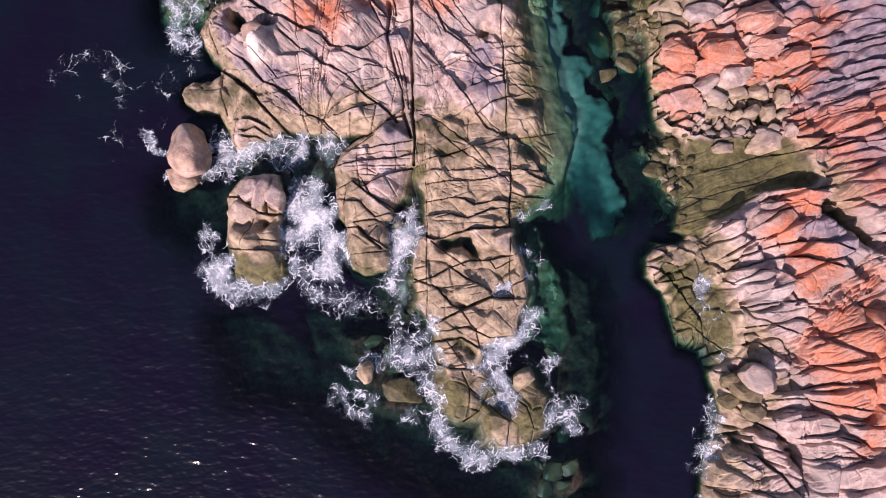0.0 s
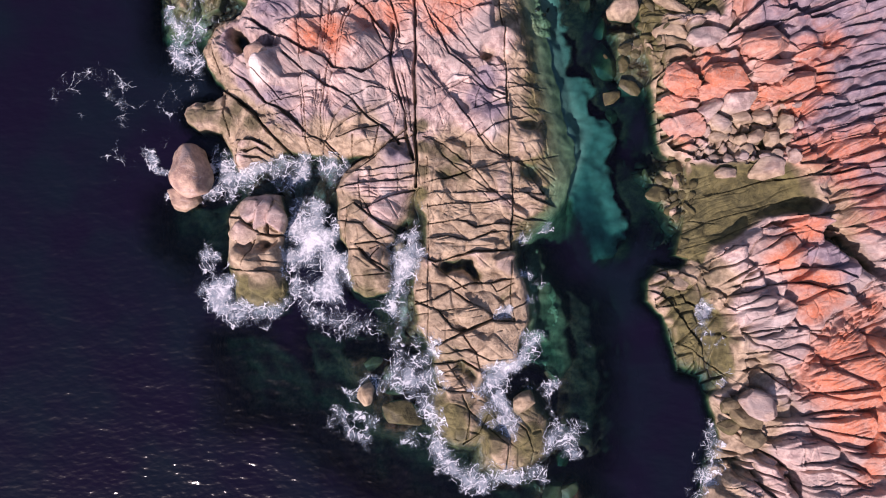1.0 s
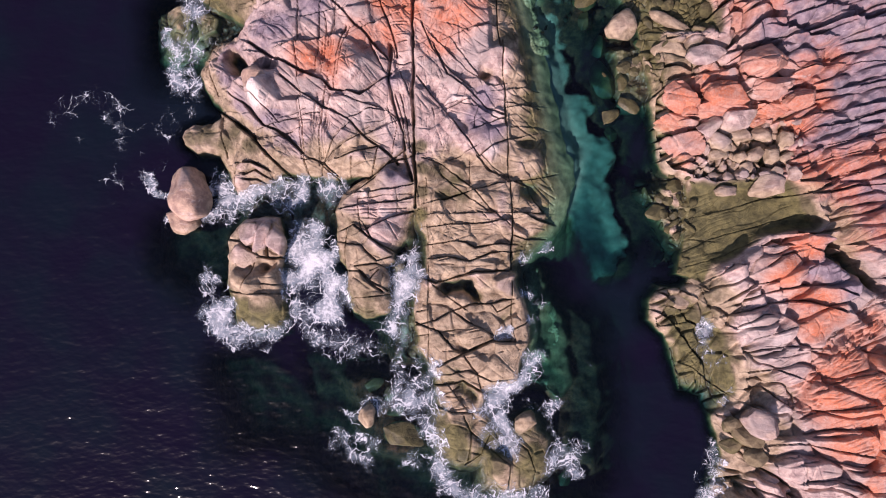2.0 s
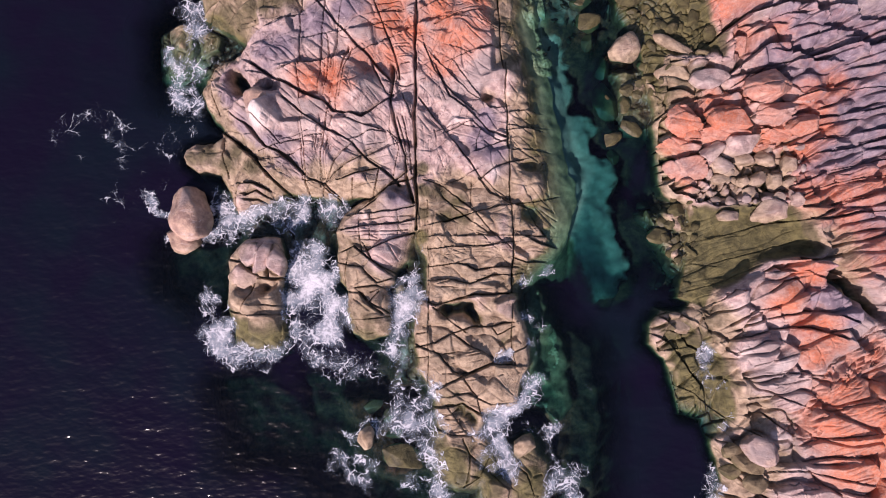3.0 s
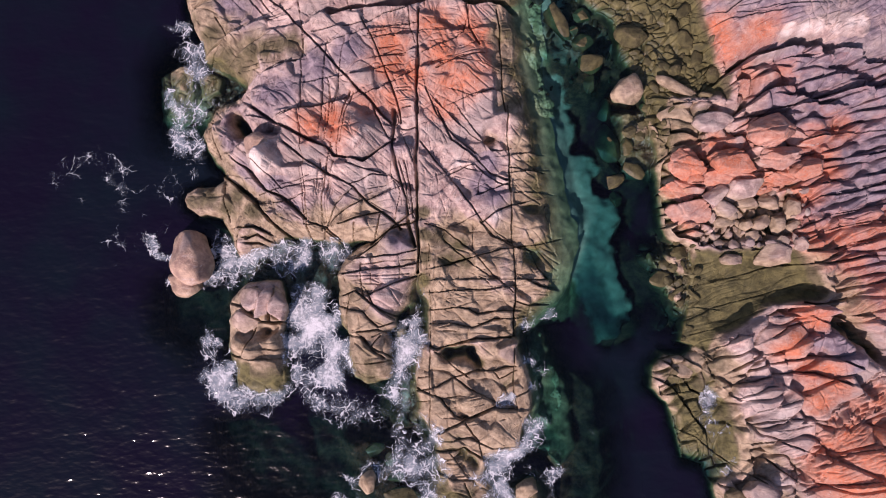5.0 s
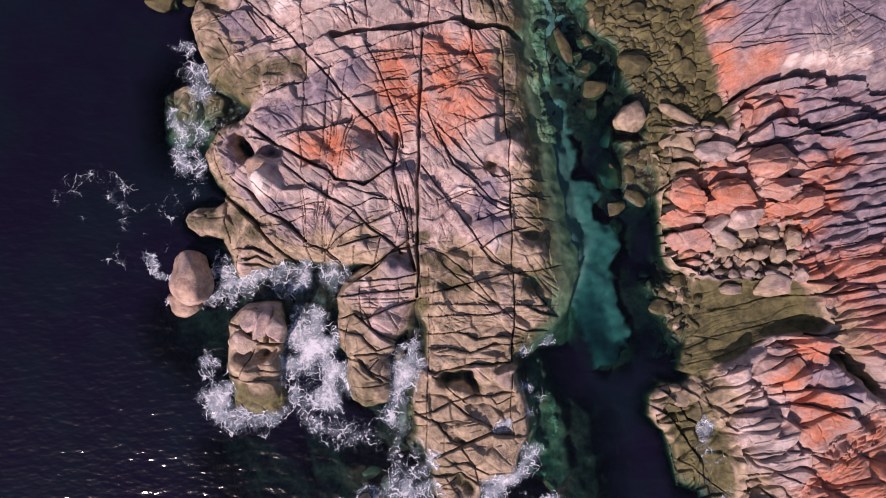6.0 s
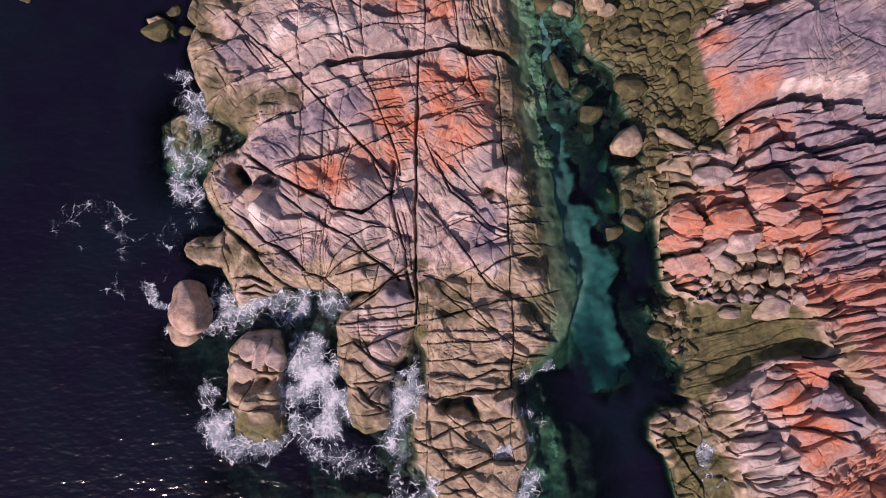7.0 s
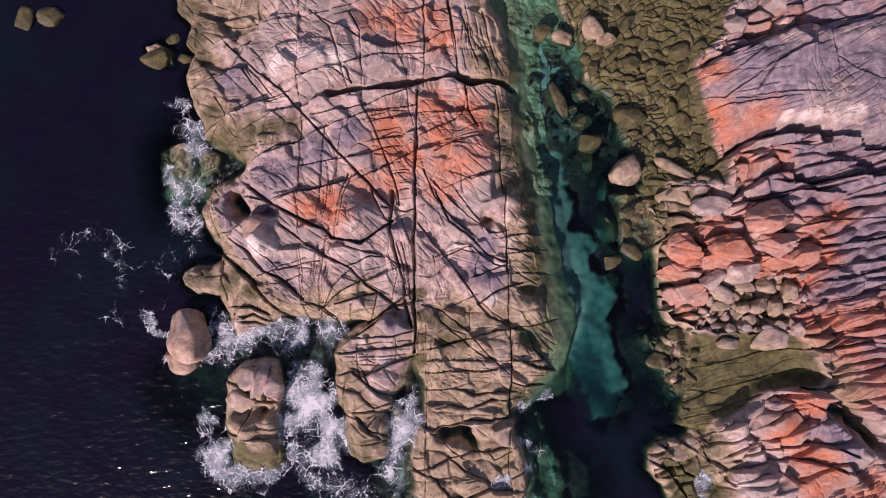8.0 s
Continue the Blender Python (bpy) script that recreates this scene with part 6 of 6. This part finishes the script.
foam_streak(.8, .85, (19.25, -14.08), (18.96, -15.31), (18.83, -16.95), (19.3, -17.78), (18.96, -19.41))
foam_streak(.5, .7, (22.95, -12.28), (23.35, -12.7))
foam_streak(.5, .5, (19.23, -10.77), (19.31, -12.01), (19.78, -13.05))
foam_streak(1.0, .35, (-27.89, 14.8), (-26.2, 15.43), (-24.71, 14.33), (-24.49, 12.61), (-23.22, 12.16), (-21.53, 12.57), (-20.26, 13.41))
foam_streak(1.0, .35, (-24.7, 12.61), (-24.27, 10.89), (-24.89, 10.04), (-23.2, 10.24), (-25.73, 8.77))
foam_streak(1.0, .28, (-29.78, 13.53), (-28.3, 13.09), (-27.02, 11.78), (-26.59, 10.49))
foam_streak(1.0, .28, (-24.88, 7.91), (-22.77, 8.31), (-21.51, 9.57), (-20.67, 11.27))
foam_streak(.7, .75, (-18.93, 23.2), (-18.7, 21.72), (-18.68, 20.45), (-19.07, 19.18), (-18.63, 17.92), (-17.8, 18.35))
foam_streak(.7, .6, (-20.44, 24.68), (-19.57, 23.41), (-19.98, 22.56), (-18.93, 22.78))
foam_streak(.8, .7, (-20.27, 18.16), (-20.7, 16.87), (-19.84, 15.56), (-19.41, 14.27))
foam_streak(.6, .5, (-22.16, 12.15), (-20.68, 13.42), (-19.41, 13.4))
foam_streak(.5, .5, (3.74, 0.33), (4.57, -0.11), (5.85, 0.3), (6.67, -0.56))
foam_streak(.4, .4, (10.35, -5.64), (11.17, -6.49), (12, -6.92))
foam_streak(.6, .6, (-1.26, 4.62), (-1.88, 5.91), (-2.17, 6.34))
foam_streak(1.1, .5, (-10.78, -2.48), (-8.68, -3.5), (-6.18, -3.89), (-4.11, -2.84))
foam_streak(.6, 1, (-17, 8.27), (-16.36, 7.44), (-16.76, 6.52))
foam_streak(.6, .7, (-16.35, 6.82), (-14.67, 6.75), (-13.43, 7.47))
foam_streak(.9, .5, (-10.91, 7.49), (-9.24, 7.92), (-8.4, 7.09))
foam_streak(.8, 1, (-3.74, 2.13), (-3.48, 0.48), (-3.63, -1.18), (-4.11, -2.84))

foam_streak(0.5, 0.75, (-19.83, 25.25), (-19.14, 23.32), (-19.22, 21.6), (-19.35, 20.09), (-18.89, 18.6), (-18.96, 16.47), (-18.45, 14.9))
foam_streak(0.5, 0.7, (-20.96, 19.65), (-20.48, 17.73), (-19.6, 16.67))
foam_streak(0.5, 0.6, (-18.19, 19.68), (-16.92, 20.03), (-16.06, 19.7))
foam_streak(1, 1.25, (-10.69, 3.24), (-10.06, 1.96), (-11.12, 0.92), (-9.64, 2.59))
foam_streak(0.8, 1.1, (-9.02, 0.89), (-7.97, 0.25), (-9.65, -0.57))
foam_streak(0.7, 1.1, (-2.85, 2.35), (-3.16, 0.48), (-3.64, -1.18), (-4.03, -2.83))
foam_streak(0.6, 1, (-16.14, -0.28), (-16.98, -1.11), (-16.76, -2.16))
foam_streak(0.6, 0.8, (-17.2, 0.57), (-17.82, 0.16), (-17.52, -1.52), (-16.34, -3.0), (-14.25, -3.24), (-12.16, -2.76))
foam_streak(0.8, 0.9, (-17.39, 6.08), (-16.14, 6.71), (-14.89, 7.14))
foam_streak(0.7, 0.9, (4.08, -8.47), (3.22, -9.49), (4.52, -7.24), (5.8, -5.59))

foam_streak(0.7, 0.85, (-0.98, -12.72), (-0.17, -14.37), (1.88, -15.21), (4.37, -15.05), (6.65, -14.88), (7.52, -13.05))
foam_streak(0.45, 0.65, (7.62, -8.52), (8.0, -10.59), (8.58, -12.25), (9.59, -13.49))
foam_streak(0.5, 0.75, (-7.81, -10.78), (-7.19, -12.02), (-5.74, -12.24), (-4.9, -10.82))
foam_streak(0.7, 0.9, (-1.93, -5.07), (-2.57, -6.31), (-2.17, -7.56), (-1.34, -8.4), (-1.37, -10.46))
foam_streak(0.5, 0.6, (-3.16, -2.55), (-3.6, -4.21), (-2.99, -5.89))
foam_streak(0.5, 0.6, (5.31, 2.24), (6.15, 3.08), (7.19, 3.51))
foam_streak(0.45, 0.7, (18.83, -3.05), (19.06, -4.73), (20.74, -4.96), (21.55, -5.8))

foam_z = np.maximum(sampled(HEIGHT, FX, FY, -9), 0.02)
for _ in range(2):
    foam_z = np.maximum(foam_z, (np.roll(foam_z, 1, 0) + np.roll(foam_z, -1, 0) + np.roll(foam_z, 1, 1) + np.roll(foam_z, -1, 1)) / 4)
dry = np.clip((foam_z - 0.35) / 0.5, 0, 1)
DENSITY *= (1 - dry * 0.9) * np.clip(0.95 + 0.5 * fractal(FX, FY, 2.0, 3, 5), 0.2, 1.3)
frothy = (DENSITY > 0.06)[:-1, :-1]
tagged(sheet("foam", frothy, FX, FY, foam_z + 0.06, None, FOAM, froth=DENSITY),
       "white lacy surf foam washing round the rocks", "foam", kind="stuff")


# ---------------------------------------------------------------- loose boulders
def boulder_mesh(seed, rounds, material, crust=0.0, ochre=0.0, blocky=0.36):
    """A rounded, faceted stone of unit size: a ball cut by planes, its edges softened, its skin pitted."""
    dice = random.Random(seed)
    bm = bmesh.new()
    bmesh.ops.create_icosphere(bm, subdivisions=rounds, radius=0.62)
    cuts = []
    for _ in range(11):
        way = Vector((dice.gauss(0, 1), dice.gauss(0, 1), dice.gauss(0, 0.8))).normalized()
        cuts.append((way, dice.uniform(blocky, blocky + 0.16)))
    for v in bm.verts:
        for way, reach in cuts:
            over = v.co.dot(way) - reach
            if over > 0:
                v.co -= way * over * 0.96
        v.co *= 1 + 0.07 * noise.fractal(v.co * 3.0 + Vector((seed, 0, 0)), 1.0, 2.0, 3)
    for _ in range(3 if rounds > 4 else 0):
        way, reach = Vector((dice.gauss(0, 1), dice.gauss(0, 1), dice.gauss(0, 0.4))).normalized(), dice.uniform(-0.25, 0.25)
        for v in bm.verts:
            d = v.co.dot(way) - reach + 0.05 * noise.noise(v.co * 3.0)
            v.co *= 1 - 0.13 * math.exp(-(d / 0.025) ** 2)
    for f in bm.faces:
        f.smooth = True
    mesh = bpy.data.meshes.new("boulder")
    bm.to_mesh(mesh)
    bm.free()
    mesh.attributes.new("lichen", "FLOAT", "POINT").data.foreach_set("value", np.full(len(mesh.vertices), crust, np.float32))
    mesh.attributes.new("ochre", "FLOAT", "POINT").data.foreach_set("value", np.full(len(mesh.vertices), ochre, np.float32))
    mesh.materials.append(material)
    return mesh


BOULDERS = [boulder_mesh(k, 4, STONE, 0.0, 0.3) for k in range(8)]
WET_BOULDERS = [boulder_mesh(k + 20, 4, WET_STONE) for k in range(8)]
SEA_BOULDERS = [boulder_mesh(k, 4, STONE, 0.0, 0.45) for k in range(8)]
WEDGED = [boulder_mesh(k + 90, 4, ROCK, 0.0, 0.35, 0.32) for k in range(8)]
CRUSTED = [boulder_mesh(k + 80, 5, ROCK, 0.32 + 0.07 * k, 0.0, 0.31) for k in range(10)]
made_boulders = 0


def boulder(x, y, z, size, aspect, angle, flatness, crust=-1):
    """A loose stone, sunk a little into what it lies on."""
    global made_boulders
    wet = z < 0.35
    ob = new("boulder", CRUSTED[int(crust * 9)] if crust > 0.2 else (WEDGED if crust >= 0 else WET_BOULDERS if wet else SEA_BOULDERS if x < 8 else BOULDERS)[made_boulders % 8])
    made_boulders += 1
    long, short = size * aspect ** 0.5, size / aspect ** 0.5
    ground = float(sampled(HEIGHT, np.array([x]), np.array([y]), -1.0)[0])
    tall = size * flatness
    rest = max(ground, z - 0.62 * tall) if z > -0.5 else ground
    sunk = ground + 0.13 * tall if crust >= 0 else max(rest + 0.28 * tall, z - 0.3 * tall)
    ob.matrix_world = Matrix.LocRotScale((x, y, sunk), Euler((0, 0, radians(angle))), (long, short, tall * 1.25))
    if crust > 0.2:
        return tagged(ob, "orange lichen-crusted granite boulder wedged in the outcrop", "boulder", "lichened boulders of the shore")
    tagged(ob, "weed-stained granite boulder at the waterline" if wet else "rounded pinkish granite boulder resting on rock", "boulder", "loose boulders on the shore")
    return ob


boulder(-14.23, 4.29, 1.6, 1.9, 1.2, 25, 0.85, 0.05)
boulder(-13.5, 3.83, 1.6, 1.5, 2.4, 65, 0.95, 0.05)
boulder(-12.37, 3.77, 1.7, 1.9, 1.9, 93, 0.95, 0.05)
boulder(-14.94, 2.78, 1.3, 2, 1.2, -25, 0.5, 0.05)
boulder(-5.97, -9.15, .5, 1.3, 1.2, 60, .7)
boulder(-3.45, -10.6, .2, 2.2, 1.6, -15, .35)
boulder(5.6, -9.75, .4, 1.7, 1.5, 60, .6)
boulder(-21.94, 28.04, .1, 1.7, 1.5, 5, .4)
boulder(-30.12, 31.3, .3, 1.6, 1.4, 10, .5)
boulder(-32.29, 31.11, .2, 1.5, 1.2, 80, .4)
boulder(13.18, 19.77, .6, 2.2, 1.1, 40, .75)
boulder(10.71, 21.93, .1, 1.8, 1.2, 20, .5)
boulder(8.22, 25.16, -.15, 2.0, 2.4, -65, .4)
boulder(9.98, 25.57, -.05, 1.1, 1.2, 0, .4)
boulder(10.12, 23.46, -.1, 1.3, 1.1, 0, .5)
boulder(9.36, 24.43, -.1, .8, 1.3, 0, .5)
boulder(13.76, 23.81, .3, 1.9, 1.6, 0, .5)
boulder(8.59, 29.83, .5, 1.25, 1.3, -20, .7)
boulder(10.81, 30.48, .5, 1.6, 1.4, -55, .7)
boulder(11.81, 29.64, .5, 1.1, 1.3, 20, .7)
boulder(7.03, 30.23, .3, 1.3, 1.2, 10, .5)
boulder(10.86, 27.38, .3, .9, 1.5, 70, .5)
boulder(20.89, 30.1, .6, 1.3, 1.3, -15, .7)
boulder(17.25, 28.7, .3, 1.3, 1.2, 0, .5)
boulder(17.66, 23.42, .3, 1.2, 1.5, -50, .5)
boulder(16.99, 19.83, .4, 1.7, 3.2, -28, .4)
boulder(11.98, 15.84, -.2, 2.0, 1.5, -70, .4)
boulder(12.41, 12.96, 0, 1.5, 1.2, 30, .4)
boulder(13.71, 13.7, -.1, 1.6, 1.4, -30, .4)
boulder(12.46, 11.72, -.2, .9, 1.4, -70, .4)
boulder(13.79, 9.47, -.2, .7, 1.5, -60, .4)
boulder(13.5, 16.65, .0, .9, 1.2, 0, .4)
boulder(14.34, 16.43, .0, .8, 1.2, 30, .4)
boulder(14.56, 17.28, .0, .8, 1.2, 30, .4)
boulder(13.28, 15.58, .0, 1.0, 1.4, 80, .4)
boulder(11.78, 18.44, -.3, 1.4, 1.6, 80, .4)
boulder(11.01, 21.77, .0, .9, 1.2, 30, .4)
boulder(10.62, 20.34, -.2, 1.0, 1.6, 80, .4)
boulder(15.67, 5.53, .1, 1.3, 1.1, 0, .4)
boulder(16.54, 6.5, .1, .7, 1.2, 0, .4)
boulder(16.04, 6.72, .1, .7, 1.2, 0, .4)
boulder(16.94, 5.43, .1, .6, 1.2, 50, .4)
boulder(17.58, 5.63, .1, .6, 1.2, 50, .4)
boulder(17.1, 3.94, .1, .6, 1.2, 50, .4)
boulder(16.48, 4.37, .1, .6, 1.2, 50, .4)
boulder(16.92, 7.52, .3, 1.0, 1.2, 0, .4)
boulder(23.74, 7.49, 1.0, 2.2, 1.5, 20, .5)
boulder(24.02, 9.67, 1.0, 1.3, 1.2, 80, .6)
boulder(25.2, 10.84, 1.0, 1.5, 1.3, 80, .6)
boulder(22.78, 9.81, 1.0, 1.2, 1.3, 40, .6)
boulder(25.07, 9.57, 1.0, 1.0, 1.3, 20, .6)
boulder(21.78, 11.3, 1.0, 1.3, 1.4, 0, .6)
boulder(23.25, 11.28, 1.0, 1.2, 1.4, -30, .6)
boulder(25.23, 8.23, 1.0, 1.0, 1.2, 10, .6)
boulder(24.19, 8.41, 1.0, .9, 1.2, 10, .6)
boulder(21.77, 9.64, .9, .9, 1.2, 10, .6)
boulder(22.16, 8.79, .9, .9, 1.2, 10, .6)
boulder(20.11, 9.88, .9, 1.2, 1.5, 10, .6)
boulder(20, 10.84, 1.2, 1.3, 1.5, -30, .6)
boulder(19.41, 11.69, 1.2, 1.0, 1.5, 30, .6)
boulder(20.3, -9.84, .2, 1.2, 1.2, 0, .6)
boulder(22.21, -9.71, .4, 2.2, 1.8, -35, .6)
boulder(21.39, -10.75, .3, 1.7, 1.5, -35, .6)
boulder(20.42, -11.39, .1, 1.3, 1.3, -10, .5)
boulder(21.97, -12.07, .3, 1.4, 1.5, 0, .5)
boulder(20.58, 7.11, .6, 1.2, 1.5, 0, .6)
boulder(-20.86, 29.63, .2, .8, 1.3, 30, .5)
boulder(-19.91, 28.11, .2, .9, 1.5, 0, .5)
boulder(-5.55, -6.96, -0.38, 1.2, 1.5, 20, .3)
boulder(-4.29, -7.65, -0.38, 1.1, 1.6, 40, .3)
boulder(-5.14, -8.47, -0.38, 1.0, 1.4, 60, .3)
boulder(-3.88, -8.89, -0.28, 1.1, 1.3, 20, .3)
boulder(7.86, -16.54, -0.28, 1.4, 1.5, 50, .3)
boulder(8.91, -16.31, -0.28, 1.2, 1.4, 40, .3)
boulder(7.12, -17.76, -0.28, 1.2, 1.3, 60, .3)
boulder(8.56, -17.64, -0.32999999999999996, 1.0, 1.4, 20, .3)
boulder(8.54, -13.98, -0.28, 1.1, 1.5, 70, .3)

ROUNDED = [boulder_mesh(k + 130, 4, PALE_STONE, 0.0, 0.25, 0.43) for k in range(3)]
for mesh, x, y, z, size, turn in ((ROUNDED[0], -18.86, 7.28, 0.7, (2.75, 3.35, 2.7), 20), (ROUNDED[1], -19.63, 5.43, 0.1, (2.3, 1.7, 1.7), -30)):
    rock = new("boulder", mesh)
    rock.matrix_world = Matrix.LocRotScale((x, y, z), Euler((0, 0, radians(turn))), size)
    tagged(rock, "large pale rounded granite boulder standing in the surf", "boulder", "sea-worn boulders off the island")

knob_stone = new("boulder", ROUNDED[2])
knob_stone.matrix_world = Matrix.LocRotScale((-13.46, 15.02, float(sampled(HEIGHT, np.array([-13.46]), np.array([15.02]), 1.0)[0]) + 0.1), Euler((0, 0, 0.6)), (1.75, 1.6, 1.3))
tagged(knob_stone, "pale rounded granite knob sitting in a hollow of the island", "boulder")

# boulders wedged into the outcrops; the last number is how thickly lichen covers them
boulder(17.3, 13.96, 1.7, 2.3, 1.2, -20, .6, .9)
boulder(20.14, 14.12, 1.7, 2.5, 1.6, -8, .6, 1)
boulder(19.71, 15.41, 1.8, 2.3, 1.7, 5, .6, .7)
boulder(17.93, 15.68, 1.7, 1.5, 1.6, -30, .6, .8)
boulder(20.3, 13.16, 1.6, 2.6, 2.8, 8, .45, .8)
boulder(22.86, 16.09, 2.0, 2.7, 1.5, 15, .6, .6)
boulder(23.39, 14.3, 2.0, 2.1, 1.4, 10, .6, .35)
boulder(21.27, 14.49, 1.9, 1.4, 1.2, 60, .6, .6)
boulder(25.12, 16.09, 2.0, 2.2, 1.7, -30, .5, .4)
boulder(24.2, 13.19, 1.9, 1.7, 2.0, 20, .5, .8)
boulder(23.5, 12.5, 1.9, 1.6, 2.0, 10, .5, .9)
boulder(25.69, 13.51, 1.9, 1.8, 1.6, 0, .5, .7)
boulder(16.95, 12.36, 1.5, 2.2, 1.5, 15, .5, .8)
boulder(17.5, 10.54, 1.4, 2.4, 1.5, 10, .5, .5)
boulder(21.2, 12.3, 1.4, 2.2, 1.6, 12, .5, .1)
boulder(19.19, 11.66, 1.3, 1.5, 1.4, 30, .5, 0)
boulder(20, 10.67, 1.3, 1.7, 1.5, -25, .5, 0)
boulder(16.94, 17.81, 1.6, 2.0, 1.8, -15, .5, 0)
boulder(19.17, 17.01, 1.6, 1.8, 2.0, 0, .5, 0)
boulder(16.95, -0.94, 1.2, 1.6, 1.4, -30, .5, 0)


# ---------------------------------------------------------------- small stones
def scatter(name, label, group, meshes, where, number, small, large, seed):
    """Small loose stones on the ground within a part of the plan, each a thing of its own."""
    dice = np.random.RandomState(seed)
    i, j = np.nonzero(where)
    placed = []
    for k in dice.permutation(len(i))[:number * 12]:
        x, y, z = float(GX[i[k], j[k]]), float(GY[i[k], j[k]]), float(HEIGHT[i[k], j[k]])
        size = small + (large - small) * dice.rand() ** 2.2
        if any((x - a) ** 2 + (y - b) ** 2 < (0.5 * (size + s)) ** 2 for a, b, s in placed):
            continue
        placed.append((x, y, size))
        ob = new(name, meshes[len(placed) % len(meshes)])
        aspect = dice.uniform(1.0, 1.6)
        ob.matrix_world = Matrix.LocRotScale((x, y, z + 0.12 * size), Euler((dice.uniform(-0.3, 0.3), dice.uniform(-0.3, 0.3), dice.uniform(0, 6.3))),
                                             (size * aspect, size / aspect, size * dice.uniform(0.35, 0.65)))
        tagged(ob, label, "stone", group)
        if len(placed) >= number:
            break


SMALL = [boulder_mesh(k + 40, 3, STONE) for k in range(8)]
SMALL_WET = [boulder_mesh(k + 60, 3, WET_STONE) for k in range(8)]
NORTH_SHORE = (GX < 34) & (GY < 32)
scatter("stone", "small pale angular granite stone in the scree", "stones in the scree", SMALL, SCREE, 70, 0.35, 1.0, 1)
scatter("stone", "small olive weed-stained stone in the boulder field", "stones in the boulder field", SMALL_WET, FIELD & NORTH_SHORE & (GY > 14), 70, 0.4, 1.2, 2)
near_water = (MAINLAND > -2.2) & (MAINLAND < 0.4) & (BASE > -3.5)
LANDING = near_water & (GX > 13.5) & (GX < 18.5) & (GY > 0.5) & (GY < 8.5)
scatter("stone", "small green-brown stone in the shallows", "stones at the waterline", SMALL_WET, LANDING, 55, 0.3, 0.9, 3)
SHALLOWS = (GX > 6.0) & (GX < 15.0) & (GY > 19.5) & (GY < 31.5) & (HEIGHT > -2.0) & (HEIGHT < 0.3) & (MAIN < -1.0)
scatter("stone", "small blue-green drowned stone in the shallows", "stones under the channel's water", SMALL_WET, SHALLOWS, 55, 0.3, 0.9, 4)
